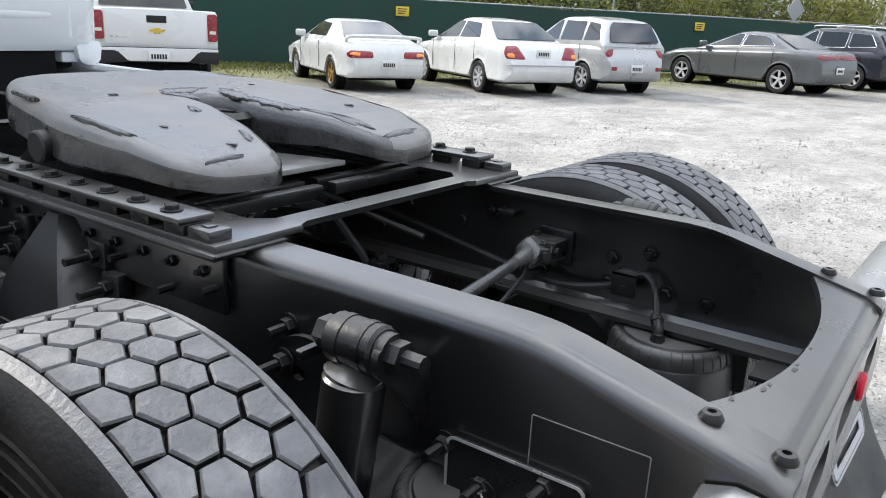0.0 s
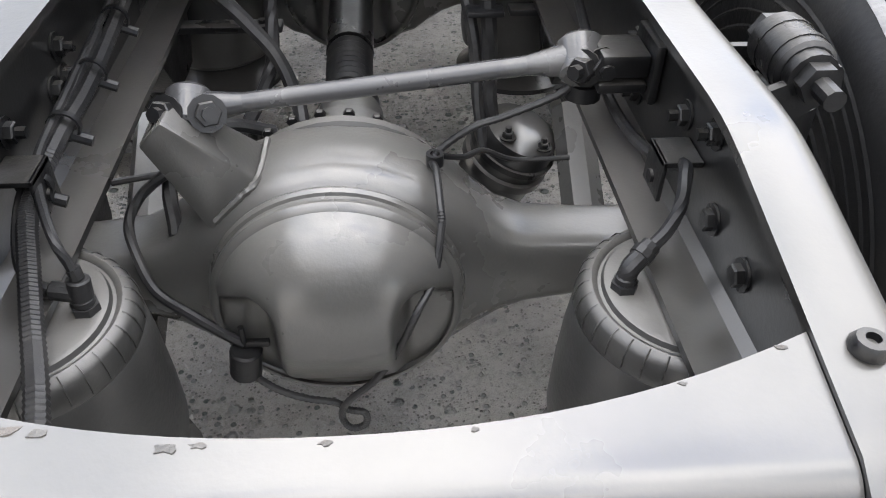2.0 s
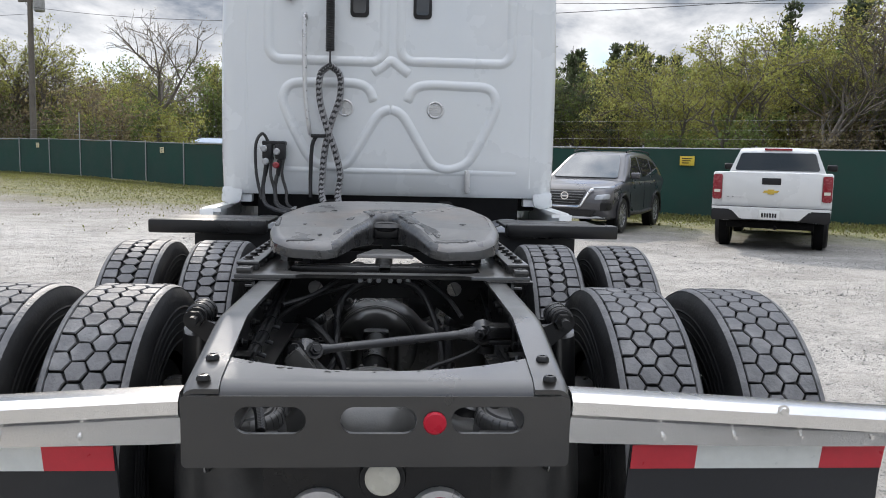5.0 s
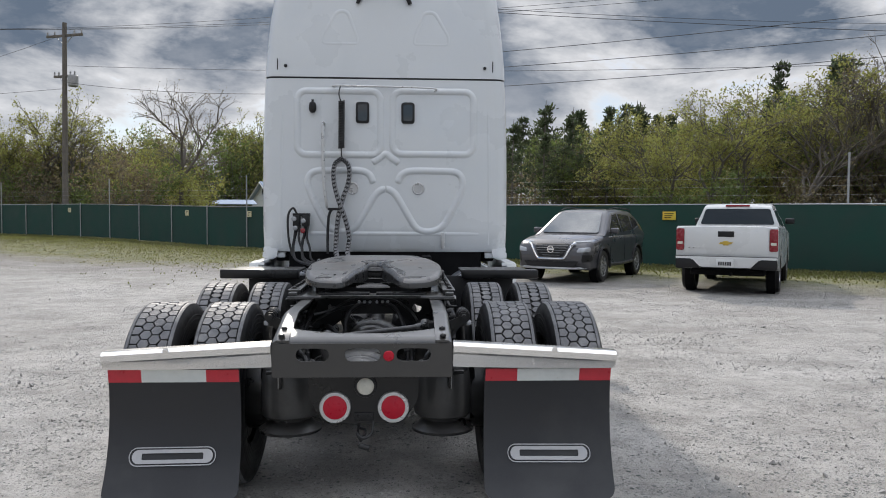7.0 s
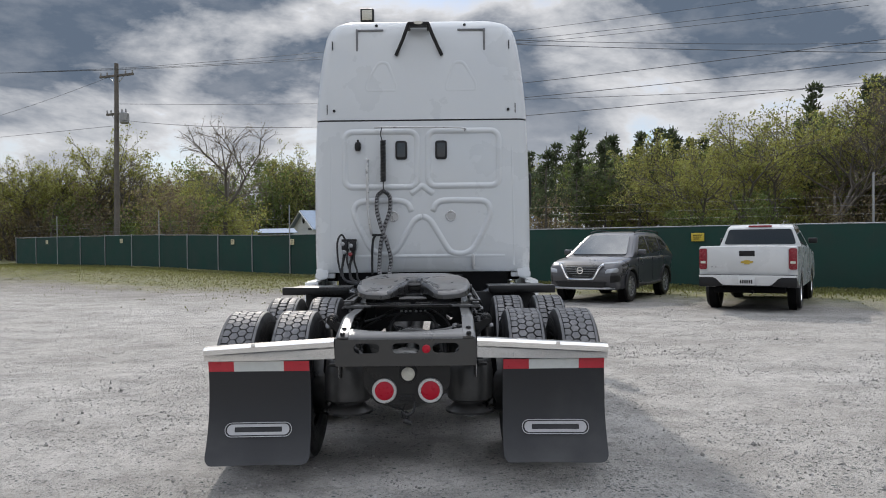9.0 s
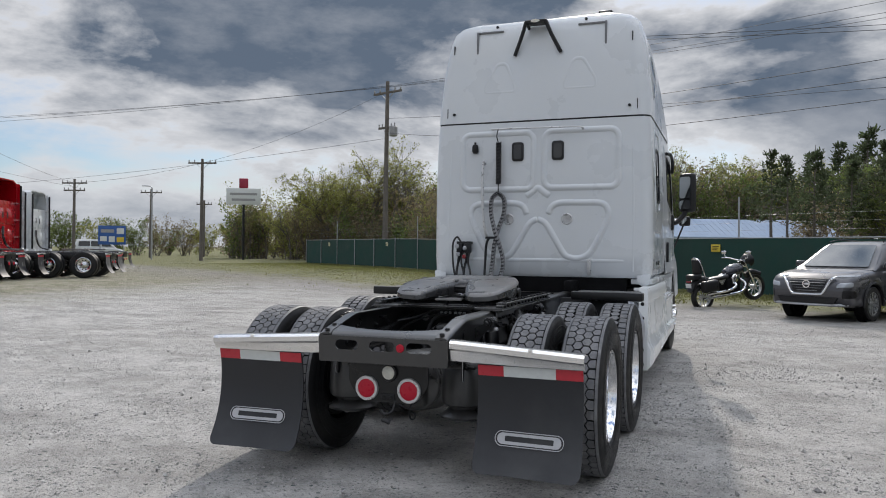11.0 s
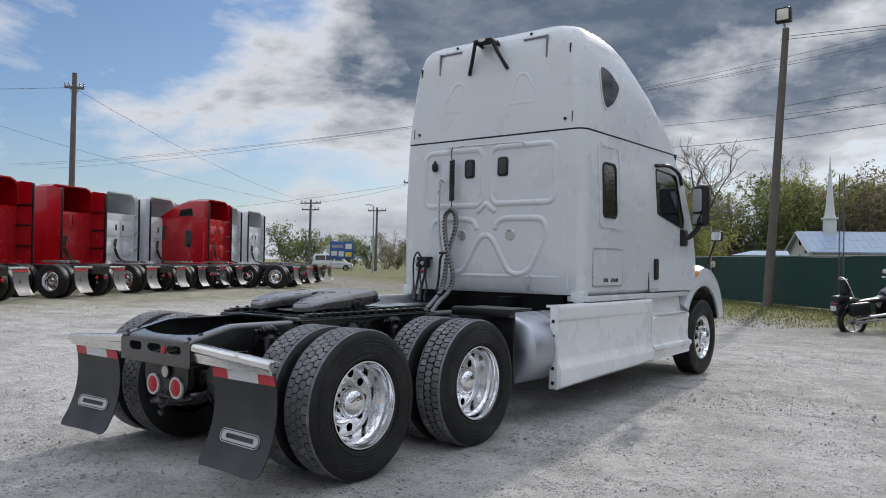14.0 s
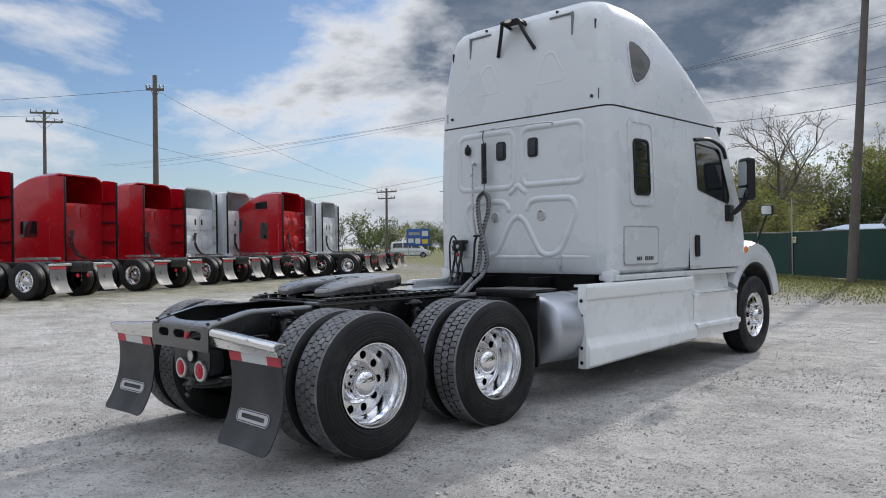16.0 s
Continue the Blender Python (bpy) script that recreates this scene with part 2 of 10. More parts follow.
def box(bm, x0, x1, y0, y1, z0, z1, bevel=0.0, seg=2, m=None):
    t = bmesh.new()
    bmesh.ops.create_cube(t, size=1.0, matrix=Matrix.Translation(((x0 + x1) / 2, (y0 + y1) / 2, (z0 + z1) / 2)) @ Matrix.Diagonal((x1 - x0, y1 - y0, z1 - z0, 1)))
    if bevel:
        bmesh.ops.bevel(t, geom=t.edges[:], offset=bevel, segments=seg, affect="EDGES", profile=0.5)
    return join(bm, t, m)


def join(bm, t, m=None, slot=None):
    if m is not None:
        bmesh.ops.transform(t, matrix=m, verts=t.verts)
    vs = [bm.verts.new(v.co) for v in t.verts]
    t.verts.index_update()
    for f in t.faces:
        try:
            g = bm.faces.new([vs[v.index] for v in f.verts])
            g.material_index = f.material_index if slot is None else slot
        except ValueError:
            pass
    t.free()
    return bm


def axis_frame(p0, p1):
    d = Vector(p1) - Vector(p0)
    return Matrix.Translation(p0) @ d.to_track_quat("Z", "Y").to_matrix().to_4x4(), d.length


def rings(bm, rs, closed=True, cap=True, slot=0):
    """Skins a list of equal rings of points."""
    vv = [[bm.verts.new(p) for p in r] for r in rs]
    n = len(vv[0])
    for a, b in zip(vv, vv[1:]):
        for i in range(n if closed else n - 1):
            j = (i + 1) % n
            f = bm.faces.new((a[i], a[j], b[j], b[i]))
            f.material_index = slot
    if cap and closed:
        for r, flip in ((vv[0], True), (vv[-1], False)):
            if n > 2:
                f = bm.faces.new(r[::-1] if flip else r)
                f.material_index = slot
    return vv


def lathe(bm, profile, m=None, seg=24, cap=True, slot=0):
    """Turns a profile of (radius, height) about z, laid by m."""
    m = m or Matrix()
    rs = []
    for r, h in profile:
        rs.append([m @ Vector((max(r, 1e-4) * math.cos(2 * math.pi * i / seg), max(r, 1e-4) * math.sin(2 * math.pi * i / seg), h)) for i in range(seg)])
    rings(bm, rs, True, cap, slot)
    return bm


def cyl(bm, p0, p1, r, r1=None, seg=14, slot=0, chamfer=0.0):
    m, ln = axis_frame(p0, p1)
    r1 = r if r1 is None else r1
    c = min(chamfer, ln / 3, r * 0.5)
    prof = [(r - c, 0), (r, c), (r1, ln - c), (r1 - c, ln)] if c else [(r, 0), (r1, ln)]
    return lathe(bm, prof, m, seg, True, slot)


def smooth_path(pts, steps=6):
    p = [Vector(q) for q in pts]
    p = [p[0] * 2 - p[1]] + p + [p[-1] * 2 - p[-2]]
    out = []
    for i in range(1, len(p) - 2):
        for k in range(steps):
            t = k / steps
            a, b, c, d = p[i - 1], p[i], p[i + 1], p[i + 2]
            out.append(0.5 * ((2 * b) + (c - a) * t + (2 * a - 5 * b + 4 * c - d) * t * t + (3 * b - a - 3 * c + d) * t**3))
    out.append(p[-2])
    return out


def tube(bm, pts, r, seg=8, steps=6, slot=0, ribs=0.0):
    """A round hose through the points; ribs: the depth of its corrugation."""
    ps = smooth_path(pts, steps) if steps > 1 else [Vector(q) for q in pts]
    rs, up = [], Vector((0.13, 0.21, 0.97))
    for i, p in enumerate(ps):
        d = (ps[min(i + 1, len(ps) - 1)] - ps[max(i - 1, 0)]).normalized()
        side = d.cross(up)
        if side.length < 1e-3:
            side = d.cross(Vector((1, 0, 0)))
        side.normalize()
        nrm = side.cross(d)
        rr = r(i / (len(ps) - 1)) if callable(r) else r + (ribs if i % 2 else 0)
        rs.append([p + rr * (math.cos(2 * math.pi * k / seg) * side + math.sin(2 * math.pi * k / seg) * nrm) for k in range(seg)])
    rings(bm, rs, True, True, slot)
    return bm


def plate(bm, outer, holes, m, thick, slot=0):
    """A flat plate in its local xy plane with real holes, laid by m, its thickness along local z."""
    t = bmesh.new()
    edges = []
    for loop in [outer, *holes]:
        vs = [t.verts.new((x, y, 0)) for x, y in loop]
        edges += [t.edges.new((vs[i], vs[(i + 1) % len(vs)])) for i in range(len(vs))]
    bmesh.ops.triangle_fill(t, use_beauty=True, use_dissolve=False, edges=edges)
    r = bmesh.ops.extrude_face_region(t, geom=t.faces[:])
    bmesh.ops.translate(t, vec=(0, 0, thick), verts=[v for v in r["geom"] if isinstance(v, bmesh.types.BMVert)])
    return join(bm, t, m, slot)


def prism(bm, pts, m, thick, bevel=0.0, slot=0):
    """An extruded outline in local xy, from z 0 to thick."""
    t = bmesh.new()
    lo = [t.verts.new((x, y, 0)) for x, y in pts]
    hi = [t.verts.new((x, y, thick)) for x, y in pts]
    n = len(pts)
    t.faces.new(lo[::-1])
    top = t.faces.new(hi)
    for i in range(n):
        t.faces.new((lo[i], lo[(i + 1) % n], hi[(i + 1) % n], hi[i]))
    if bevel:
        bmesh.ops.bevel(t, geom=list(top.edges), offset=bevel, segments=2, affect="EDGES", profile=0.5)
    return join(bm, t, m, slot)


def rrect(x0, x1, y0, y1, r, seg=5):
    out = []
    for cx, cy, a0 in ((x1 - r, y1 - r, 0), (x0 + r, y1 - r, 90), (x0 + r, y0 + r, 180), (x1 - r, y0 + r, 270)):
        for k in range(seg + 1):
            a = radians(a0 + 90 * k / seg)
            out.append((cx + r * math.cos(a), cy + r * math.sin(a)))
    return out


def round_poly(pts, r, seg=4):
    """A polygon with its corners rounded."""
    out, n = [], len(pts)
    for i in range(n):
        p, a, b = Vector(pts[i]), Vector(pts[i - 1]), Vector(pts[(i + 1) % n])
        rr = min(r, (a - p).length * 0.45, (b - p).length * 0.45)
        s, e = p + (a - p).normalized() * rr, p + (b - p).normalized() * rr
        for k in range(seg + 1):
            t = k / seg
            q = s * (1 - t) ** 2 + p * 2 * t * (1 - t) + e * t * t
            out.append((q.x, q.y))
    return out


def circle(cx, cy, r, n=20):
    return [(cx + r * math.cos(2 * math.pi * i / n), cy + r * math.sin(2 * math.pi * i / n)) for i in range(n)]


def bolt(bm, p, d, r=0.014, h=0.012, shank=0.0, washer=True, slot=0):
    """A hexagon nut at p, standing along d, with a washer and a stub of thread."""
    p, d = Vector(p), Vector(d).normalized()
    if washer:
        cyl(bm, p, p + d * 0.003, r * 1.45, seg=12, slot=slot)
    cyl(bm, p, p + d * h, r, seg=6, slot=slot, chamfer=0.002)
    if shank:
        cyl(bm, p, p + d * (h + shank), r * 0.55, seg=8, slot=slot)


XZ = Matrix(((1, 0, 0, 0), (0, 0, -1, 0), (0, 1, 0, 0), (0, 0, 0, 1)))  # local xy to world xz, thickness to -y
YZ = Matrix(((0, 0, 1, 0), (1, 0, 0, 0), (0, 1, 0, 0), (0, 0, 0, 1)))  # local xy to world yz, thickness to +x


def at_y(y):
    return Matrix.Translation((0, y, 0)) @ XZ


def at_x(x):
    return Matrix.Translation((x, 0, 0)) @ YZ


# ---- ground ----
FENCE = [(46.0, -4.0), (24.7, 9.1), (12.35, 16.7), (3.0, 23.0), (-4.5, 29.5), (-17.0, 40.5), (-31.4, 51.5)]


def ground_z(x, y):
    s = min(1.0, max(0.0, (-x - 7.0) / 12.0))
    dip = math.exp(-((x / 3.2) ** 2 + ((y - 0.8) / 3.0) ** 2))
    return 0.19 * s * s * (3 - 2 * s) - 0.018 * dip


def ground_material():
    m = bpy.data.materials.new("crushed_limestone_and_grass")
    m.use_nodes = True
    nt = m.node_tree
    b = nt.nodes["Principled BSDF"]
    b.inputs["Roughness"].default_value = 0.95
    b.inputs["Specular IOR Level"].default_value = 0.15
    co = nt.nodes.new("ShaderNodeTexCoord")

    def noisy(s, detail=6.0, rough=0.6, stretch=None):
        n = nt.nodes.new("ShaderNodeTexNoise")
        n.inputs["Scale"].default_value, n.inputs["Detail"].default_value, n.inputs["Roughness"].default_value = s, detail, rough
        src = co.outputs["Object"]
        if stretch:
            mp = nt.nodes.new("ShaderNodeMapping")
            mp.inputs["Scale"].default_value = stretch
            mp.inputs["Rotation"].default_value = (0, 0, radians(-25))
            nt.links.new(src, mp.inputs[0])
            src = mp.outputs[0]
        nt.links.new(src, n.inputs["Vector"])
        return n.outputs[0]

    def ramp(src, lo, hi, a=0.0, z=1.0):
        n = nt.nodes.new("ShaderNodeMapRange")
        nt.links.new(src, n.inputs[0])
        for i, v in enumerate((lo, hi, a, z)):
            n.inputs[i + 1].default_value = v
        return n.outputs[0]

    def mixc(fac, a, c):
        n = nt.nodes.new("ShaderNodeMix")
        n.data_type = "RGBA"
        for i, v in ((0, fac), (6, a), (7, c)):
            if isinstance(v, (float, int, tuple)):
                n.inputs[i].default_value = (*v, 1) if isinstance(v, tuple) else v
            else:
                nt.links.new(v, n.inputs[i])
        return n.outputs[2]

    def mth(op, a, c):
        n = nt.nodes.new("ShaderNodeMath")
        n.operation = op
        for i, v in enumerate((a, c)):
            if isinstance(v, (float, int)):
                n.inputs[i].default_value = v
            else:
                nt.links.new(v, n.inputs[i])
        return n.outputs[0]

    wide, mid, grit = noisy(0.22, 8), noisy(0.9, 10, 0.7, (0.8, 1.2, 1)), noisy(34, 8, 0.85)
    col = mixc(ramp(wide, 0.32, 0.68), (0.45, 0.432, 0.403), (0.55, 0.535, 0.509))
    col = mixc(ramp(mid, 0.46, 0.62, 0.0, 0.6), col, (0.25, 0.238, 0.22))
    col = mixc(ramp(noisy(4.5, 12, 0.85), 0.48, 0.60, 0.0, 0.55), col, (0.24, 0.229, 0.213))
    col = mixc(ramp(grit, 0.52, 0.60, 0.0, 0.5), col, (0.228, 0.217, 0.200))
    col = mixc(ramp(grit, 0.45, 0.36, 0.0, 0.6), col, (0.497, 0.490, 0.476))

    def stones(size, few, many, patch, lo, hi):
        """Stones of one size: their mask, and their colours over col."""
        vor = nt.nodes.new("ShaderNodeTexVoronoi")
        vor.inputs["Scale"].default_value = size
        nt.links.new(co.outputs["Object"], vor.inputs["Vector"])
        hue = nt.nodes.new("ShaderNodeSeparateColor")
        nt.links.new(vor.outputs["Color"], hue.inputs[0])
        share_of = ramp(patch, 0.42, 0.60, few, many)
        here = mth("LESS_THAN", hue.outputs[0], share_of)
        mask = mth("MULTIPLY", here, ramp(vor.outputs["Distance"], 0.30, 0.42, 1.0, 0.0))
        return mask, mixc(ramp(hue.outputs[1], 0.1, 1.0), lo, hi)

    heaps = noisy(1.3, 9, 0.75, (0.8, 1.25, 1))
    relief = mth("MULTIPLY", grit, 0.45)
    for size, few, many, lo, hi, high in ((120, 0.25, 0.5, (0.14, 0.135, 0.127), (0.46, 0.45, 0.435), 0.25), (55, 0.14, 0.6, (0.09, 0.117, 0.11), (0.44, 0.43, 0.415), 0.6), (27, 0.02, 0.36, (0.09, 0.117, 0.11), (0.42, 0.41, 0.395), 1.1)):
        mask, tone = stones(size, few, many, heaps, lo, hi)
        col = mixc(mth("MULTIPLY", mask, 0.8), col, tone)
        relief = mth("ADD", relief, mth("MULTIPLY", mask, high))
    # trodden dirt and thin grass under the row of tractors
    sx = nt.nodes.new("ShaderNodeSeparateXYZ")
    nt.links.new(co.outputs["Object"], sx.inputs[0])
    far = ramp(mth("ADD", mth("MULTIPLY", sx.outputs[0], -1.0), mth("MULTIPLY", noisy(0.7, 7), 5.0)), 15.0, 20.0, 0.0, 0.75)
    col = mixc(far, col, mixc(ramp(noisy(2.2, 6), 0.4, 0.62), (0.29, 0.26, 0.19), (0.15, 0.155, 0.065)))
    # grass along the fence
    sp = nt.nodes.new("ShaderNodeSeparateXYZ")
    nt.links.new(co.outputs["Object"], sp.inputs[0])
    d = mth("ADD", mth("MULTIPLY", sp.outputs[0], 0.525), mth("MULTIPLY", sp.outputs[1], 0.851))
    d = mth("ADD", d, mth("MULTIPLY", mth("SUBTRACT", noisy(0.6, 9, 0.7), 0.5), 6.0))
    west = ramp(sp.outputs[0], -2.0, -9.0, 0.0, 2.8)
    d = mth("ADD", d, west)
    worn = mth("MULTIPLY", ramp(d, 9.5, 14.5, 0.0, 0.85), ramp(noisy(0.5, 9, 0.75), 0.3, 0.55, 0.35, 1.0))
    col = mixc(worn, col, mixc(ramp(noisy(9, 9, 0.8), 0.4, 0.6), (0.17, 0.16, 0.145), (0.27, 0.255, 0.235)))
    tuft = ramp(noisy(3.5, 9, 0.8), 0.42, 0.58, 0.55, 1.0)
    g = mth("MULTIPLY", ramp(d, 14.2, 17.4), tuft)
    gcol = mixc(ramp(noisy(1.3, 6), 0.35, 0.65), (0.125, 0.145, 0.042), (0.26, 0.235, 0.10))
    gcol = mixc(ramp(noisy(22, 5), 0.4, 0.7, 0, 0.6), gcol, (0.06, 0.08, 0.02))
    col = mixc(mth("MULTIPLY", g, 0.95), col, gcol)
    nt.links.new(col, b.inputs["Base Color"])
    bp = nt.nodes.new("ShaderNodeBump")
    bp.inputs["Strength"].default_value, bp.inputs["Distance"].default_value = 1.0, 0.03
    nt.links.new(mth("ADD", relief, mth("MULTIPLY", mid, 0.8)), bp.inputs["Height"])
    nt.links.new(bp.outputs[0], b.inputs["Normal"])
    return m


M_GROUND = ground_material()


def build_ground():
    bm = bmesh.new()
    seg, rs = 128, []
    radii = [0.25 * 1.085**k for k in range(118)]
    for r in radii:
        row = []
        for i in range(seg):
            x, y = 2 + r * math.cos(2 * math.pi * i / seg), 1 + r * math.sin(2 * math.pi * i / seg)
            n = noise.noise((x * 0.5, y * 0.5, 0)) * 0.02 + noise.noise((x * 2.1, y * 2.1, 3)) * 0.008 if r < 90 else 0
            row.append((x, y, ground_z(x, y) + n - 0.012))
        rs.append(row)
    vv = rings(bm, rs, True, False)
    bm.faces.new(vv[0])
    return tagged(part("ground", bm, M_GROUND, smooth=180), "pale crushed limestone lot with scattered stones and grassy edge", "ground", kind="structure")


build_ground()


def fence_point(s):
    """A point on the fence line, s metres from its first end."""
    for a, b in zip(FENCE, FENCE[1:]):
        ln = math.dist(a, b)
        if s <= ln or b == FENCE[-1]:
            t = s / ln
            return (a[0] + (b[0] - a[0]) * t, a[1] + (b[1] - a[1]) * t), math.atan2(b[1] - a[1], b[0] - a[0])
        s -= ln


M_SCREEN = mat("green_privacy_mesh", (0.009, 0.046, 0.036), 0.8, 0.0, 0.35, 0.8, 220, 0.25, (0.025, 0.055, 0.042), 0.3)


def build_fence():
    total = sum(math.dist(a, b) for a, b in zip(FENCE, FENCE[1:]))
    f = thing("fence", "chain-link fence hung with dark green privacy screen", "fence", kind="structure")
    step = 3.05
    n = int(total / step)
    pts = [fence_point(i * step) for i in range(n + 1)]
    for i in range(n):
        (a, _), (b, _) = pts[i], pts[i + 1]
        bm = bmesh.new()
        cols = 7
        rs = []
        for k in range(cols):
            t = k / (cols - 1)
            x, y = a[0] + (b[0] - a[0]) * t, a[1] + (b[1] - a[1]) * t
            nx, ny = -(b[1] - a[1]) / step, (b[0] - a[0]) / step
            col = []
            for j in range(5):
                w = 0.03 * noise.noise((x * 0.9, y * 0.9, j * 0.7)) * (1 if 0 < k < cols - 1 else 0)
                z = ground_z(x, y) + 0.03 + 1.85 * j / 4 - (0.05 * math.sin(math.pi * t) * (j == 4) if i % 3 == 0 else 0)
                col.append((x + nx * w, y + ny * w, z))
            col = col + [(p[0] + nx * 0.012, p[1] + ny * 0.012, p[2]) for p in reversed(col)]
            rs.append(col)
        rings(bm, rs, True, True)
        part("screen_panel", bm, M_SCREEN, f, smooth=60)
    for i in range(n + 1):
        (x, y), ang = pts[i]
        tall = 3.3 if i % 4 == 1 else 1.97
        bm = bmesh.new()
        z = ground_z(x, y)
        ox, oy = 0.05 * math.sin(ang), -0.05 * math.cos(ang)
        if FENCE[0][0] > 0:
            ox, oy = -ox, -oy
        front = -1.0 if i * step > 62 else 1.0
        cyl(bm, (x - ox * front, y - oy * front, z - 0.1), (x - ox * front, y - oy * front, z + tall), 0.03, seg=8)
        part("post", bm, M_GALV, f)
    bm = bmesh.new()
    tube(bm, [(*p[0], ground_z(*p[0]) + 1.89) for p in pts], 0.021, 6, 1)
    part("top_rail", bm, M_GALV, f)
    for h in (2.15, 2.4, 2.65):
        bm = bmesh.new()
        tube(bm, [(*p[0], ground_z(*p[0]) + h) for p in pts], 0.0025, 4, 1)
        part("barbed_wire", bm, M_GALV, f)


build_fence()

# ---- the truck ----
truck = thing("truck_tractor", "white sleeper-cab truck tractor with bare black chassis on gravel", "truck")


def rail_top(y):
    return 1.01 if y > 0.345 else 0.925 + (1.01 - 0.925) * max(y, 0) / 0.345


def rail_section(y, ztop, zbot, s):
    """The C shape of a frame rail: web outside, flanges inwards, with rolled outer corners."""
    xo, xi, t, r = 0.432, 0.350, 0.011, 0.03
    pts = []
    for k in range(6):
        a = radians(90 * k / 5)
        pts.append((xo - r + r * math.cos(a), ztop - r + r * math.sin(a)))
    pts += [(xi, ztop), (xi, ztop - t), (xo - t - 0.012, ztop - t), (xo - t, ztop - t - 0.012)]
    pts += [(xo - t, zbot + t + 0.012), (xo - t - 0.012, zbot + t), (xi, zbot + t), (xi, zbot)]
    for k in range(6):
        a = radians(270 + 90 * k / 5)
        pts.append((xo - r + r * math.cos(a), zbot + r + r * math.sin(a)))
    return [(s * x, y, z) for x, z in pts]


for s in (-1, 1):
    bm = bmesh.new()
    ys = [0.0, 0.03, 0.1, 0.2, 0.30, 0.335, 0.355, 0.39, 0.7, 1.2, 2.0, 3.0, 4.5, 6.5, 8.2]
    rings(bm, [rail_section(y, rail_top(y) - (0.012 if y < 0.02 else 0) - (0.002 if 0.33 < y < 0.36 else 0), 0.744, s) for y in ys])
    part("frame_rail", bm, M_FRAME, truck)

# rear cross member: rolled top plate with a curved cut-out, and slotted rear plate
bm = bmesh.new()
arc = [(0.3493 * u, 0.068 + 0.062 * abs(u) ** 2.2) for u in [k / 12 for k in range(-12, 13)]]
rs = []
for x, yin in arc:
    sec = [(yin, 0.0)]
    for k in range(1, 3):
        sec.append((yin * (1 - k / 5.4), 0.0))
    for k in range(0, 9):
        a = radians(90 * k / 8)
        sec.append((0.036 - 0.036 * math.sin(a), -0.036 + 0.036 * math.cos(a)))
    top = [(x, y, rail_top(y) - 0.006 + dz) for y, dz in sec]
    bot = [(x, y + 0.006, rail_top(y) - 0.014 + dz - 0.002) for y, dz in reversed(sec)]
    rs.append(top + bot)
rings(bm, rs)
part("rear_top_plate", bm, M_FRAME, truck, "worn black plate with curved cut-out")
bm = bmesh.new()
slots = [rrect(-0.318, -0.160, 0.812, 0.874, 0.03), rrect(-0.084, 0.086, 0.812, 0.874, 0.03), rrect(0.163, 0.328, 0.812, 0.874, 0.03)]
plate(bm, rrect(-0.432, 0.432, 0.735, 0.898, 0.012), slots, at_y(0.008), 0.012)
part("rear_plate", bm, M_FRAME, truck, "black rear cross member with three slots")
# flaked paint along the cut-out
M_CHIP = mat("flaked_paint_steel", (0.10, 0.097, 0.092), 0.5, 0.2, 0.4, 40, 200, 0.4, (0.14, 0.09, 0.06), 0.4)
chip_rng = random.Random(21)
for x, a in ((-0.225, 0.011), (-0.205, 0.008), (-0.118, 0.010), (-0.097, 0.006), (-0.012, 0.005), (0.09, 0.004), (0.243, 0.004), (0.325, 0.005), (-0.30, 0.008)):
    y = 0.068 + 0.062 * abs(x / 0.344) ** 2.2 - 0.7 * a - 0.001
    bm = bmesh.new()
    q = [chip_rng.uniform(0.55, 1.25) for _ in range(11)]
    prism(bm, [(x + 1.0 * a * q[k] * math.cos(k * 0.5712), y + 0.45 * a * q[k] * math.sin(k * 0.5712)) for k in range(11)], Matrix.Translation((0, 0, rail_top(y) - 0.0087)), 0.0034)
    part("paint_flake", bm, M_CHIP, truck)
for s in (-1, 1):
    for y in (0.109, 0.018):
        bm = bmesh.new()
        z = rail_top(y)
        lathe(bm, [(0.016, 0), (0.016, 0.004), (0.012, 0.011), (0.006, 0.012), (0.005, 0.006), (0.0, 0.006)], Matrix.Translation((s * 0.387, y, z)), 14)
        part("button_bolt", bm, M_CHASSIS, truck)
    for y in (0.16,):
        bm = bmesh.new()
        box(bm, *sorted((s * 0.25, s * 0.42)), 0.01, 0.2, 0.736, 0.748, 0.004)
        bolt(bm, (s * 0.24, 0.05, 0.748), (0, 0, 1))
        part("corner_gusset", bm, M_CHASSIS, truck)
bm = bmesh.new()
lathe(bm, [(0.026, 0), (0.026, 0.006), (0.022, 0.010), (0.0, 0.012)], Matrix.Translation((0.126, -0.004, 0.838)) @ Matrix.Rotation(radians(90), 4, "X"), 24)
part("red_reflector", bm, M_RED, truck, "round red reflector")

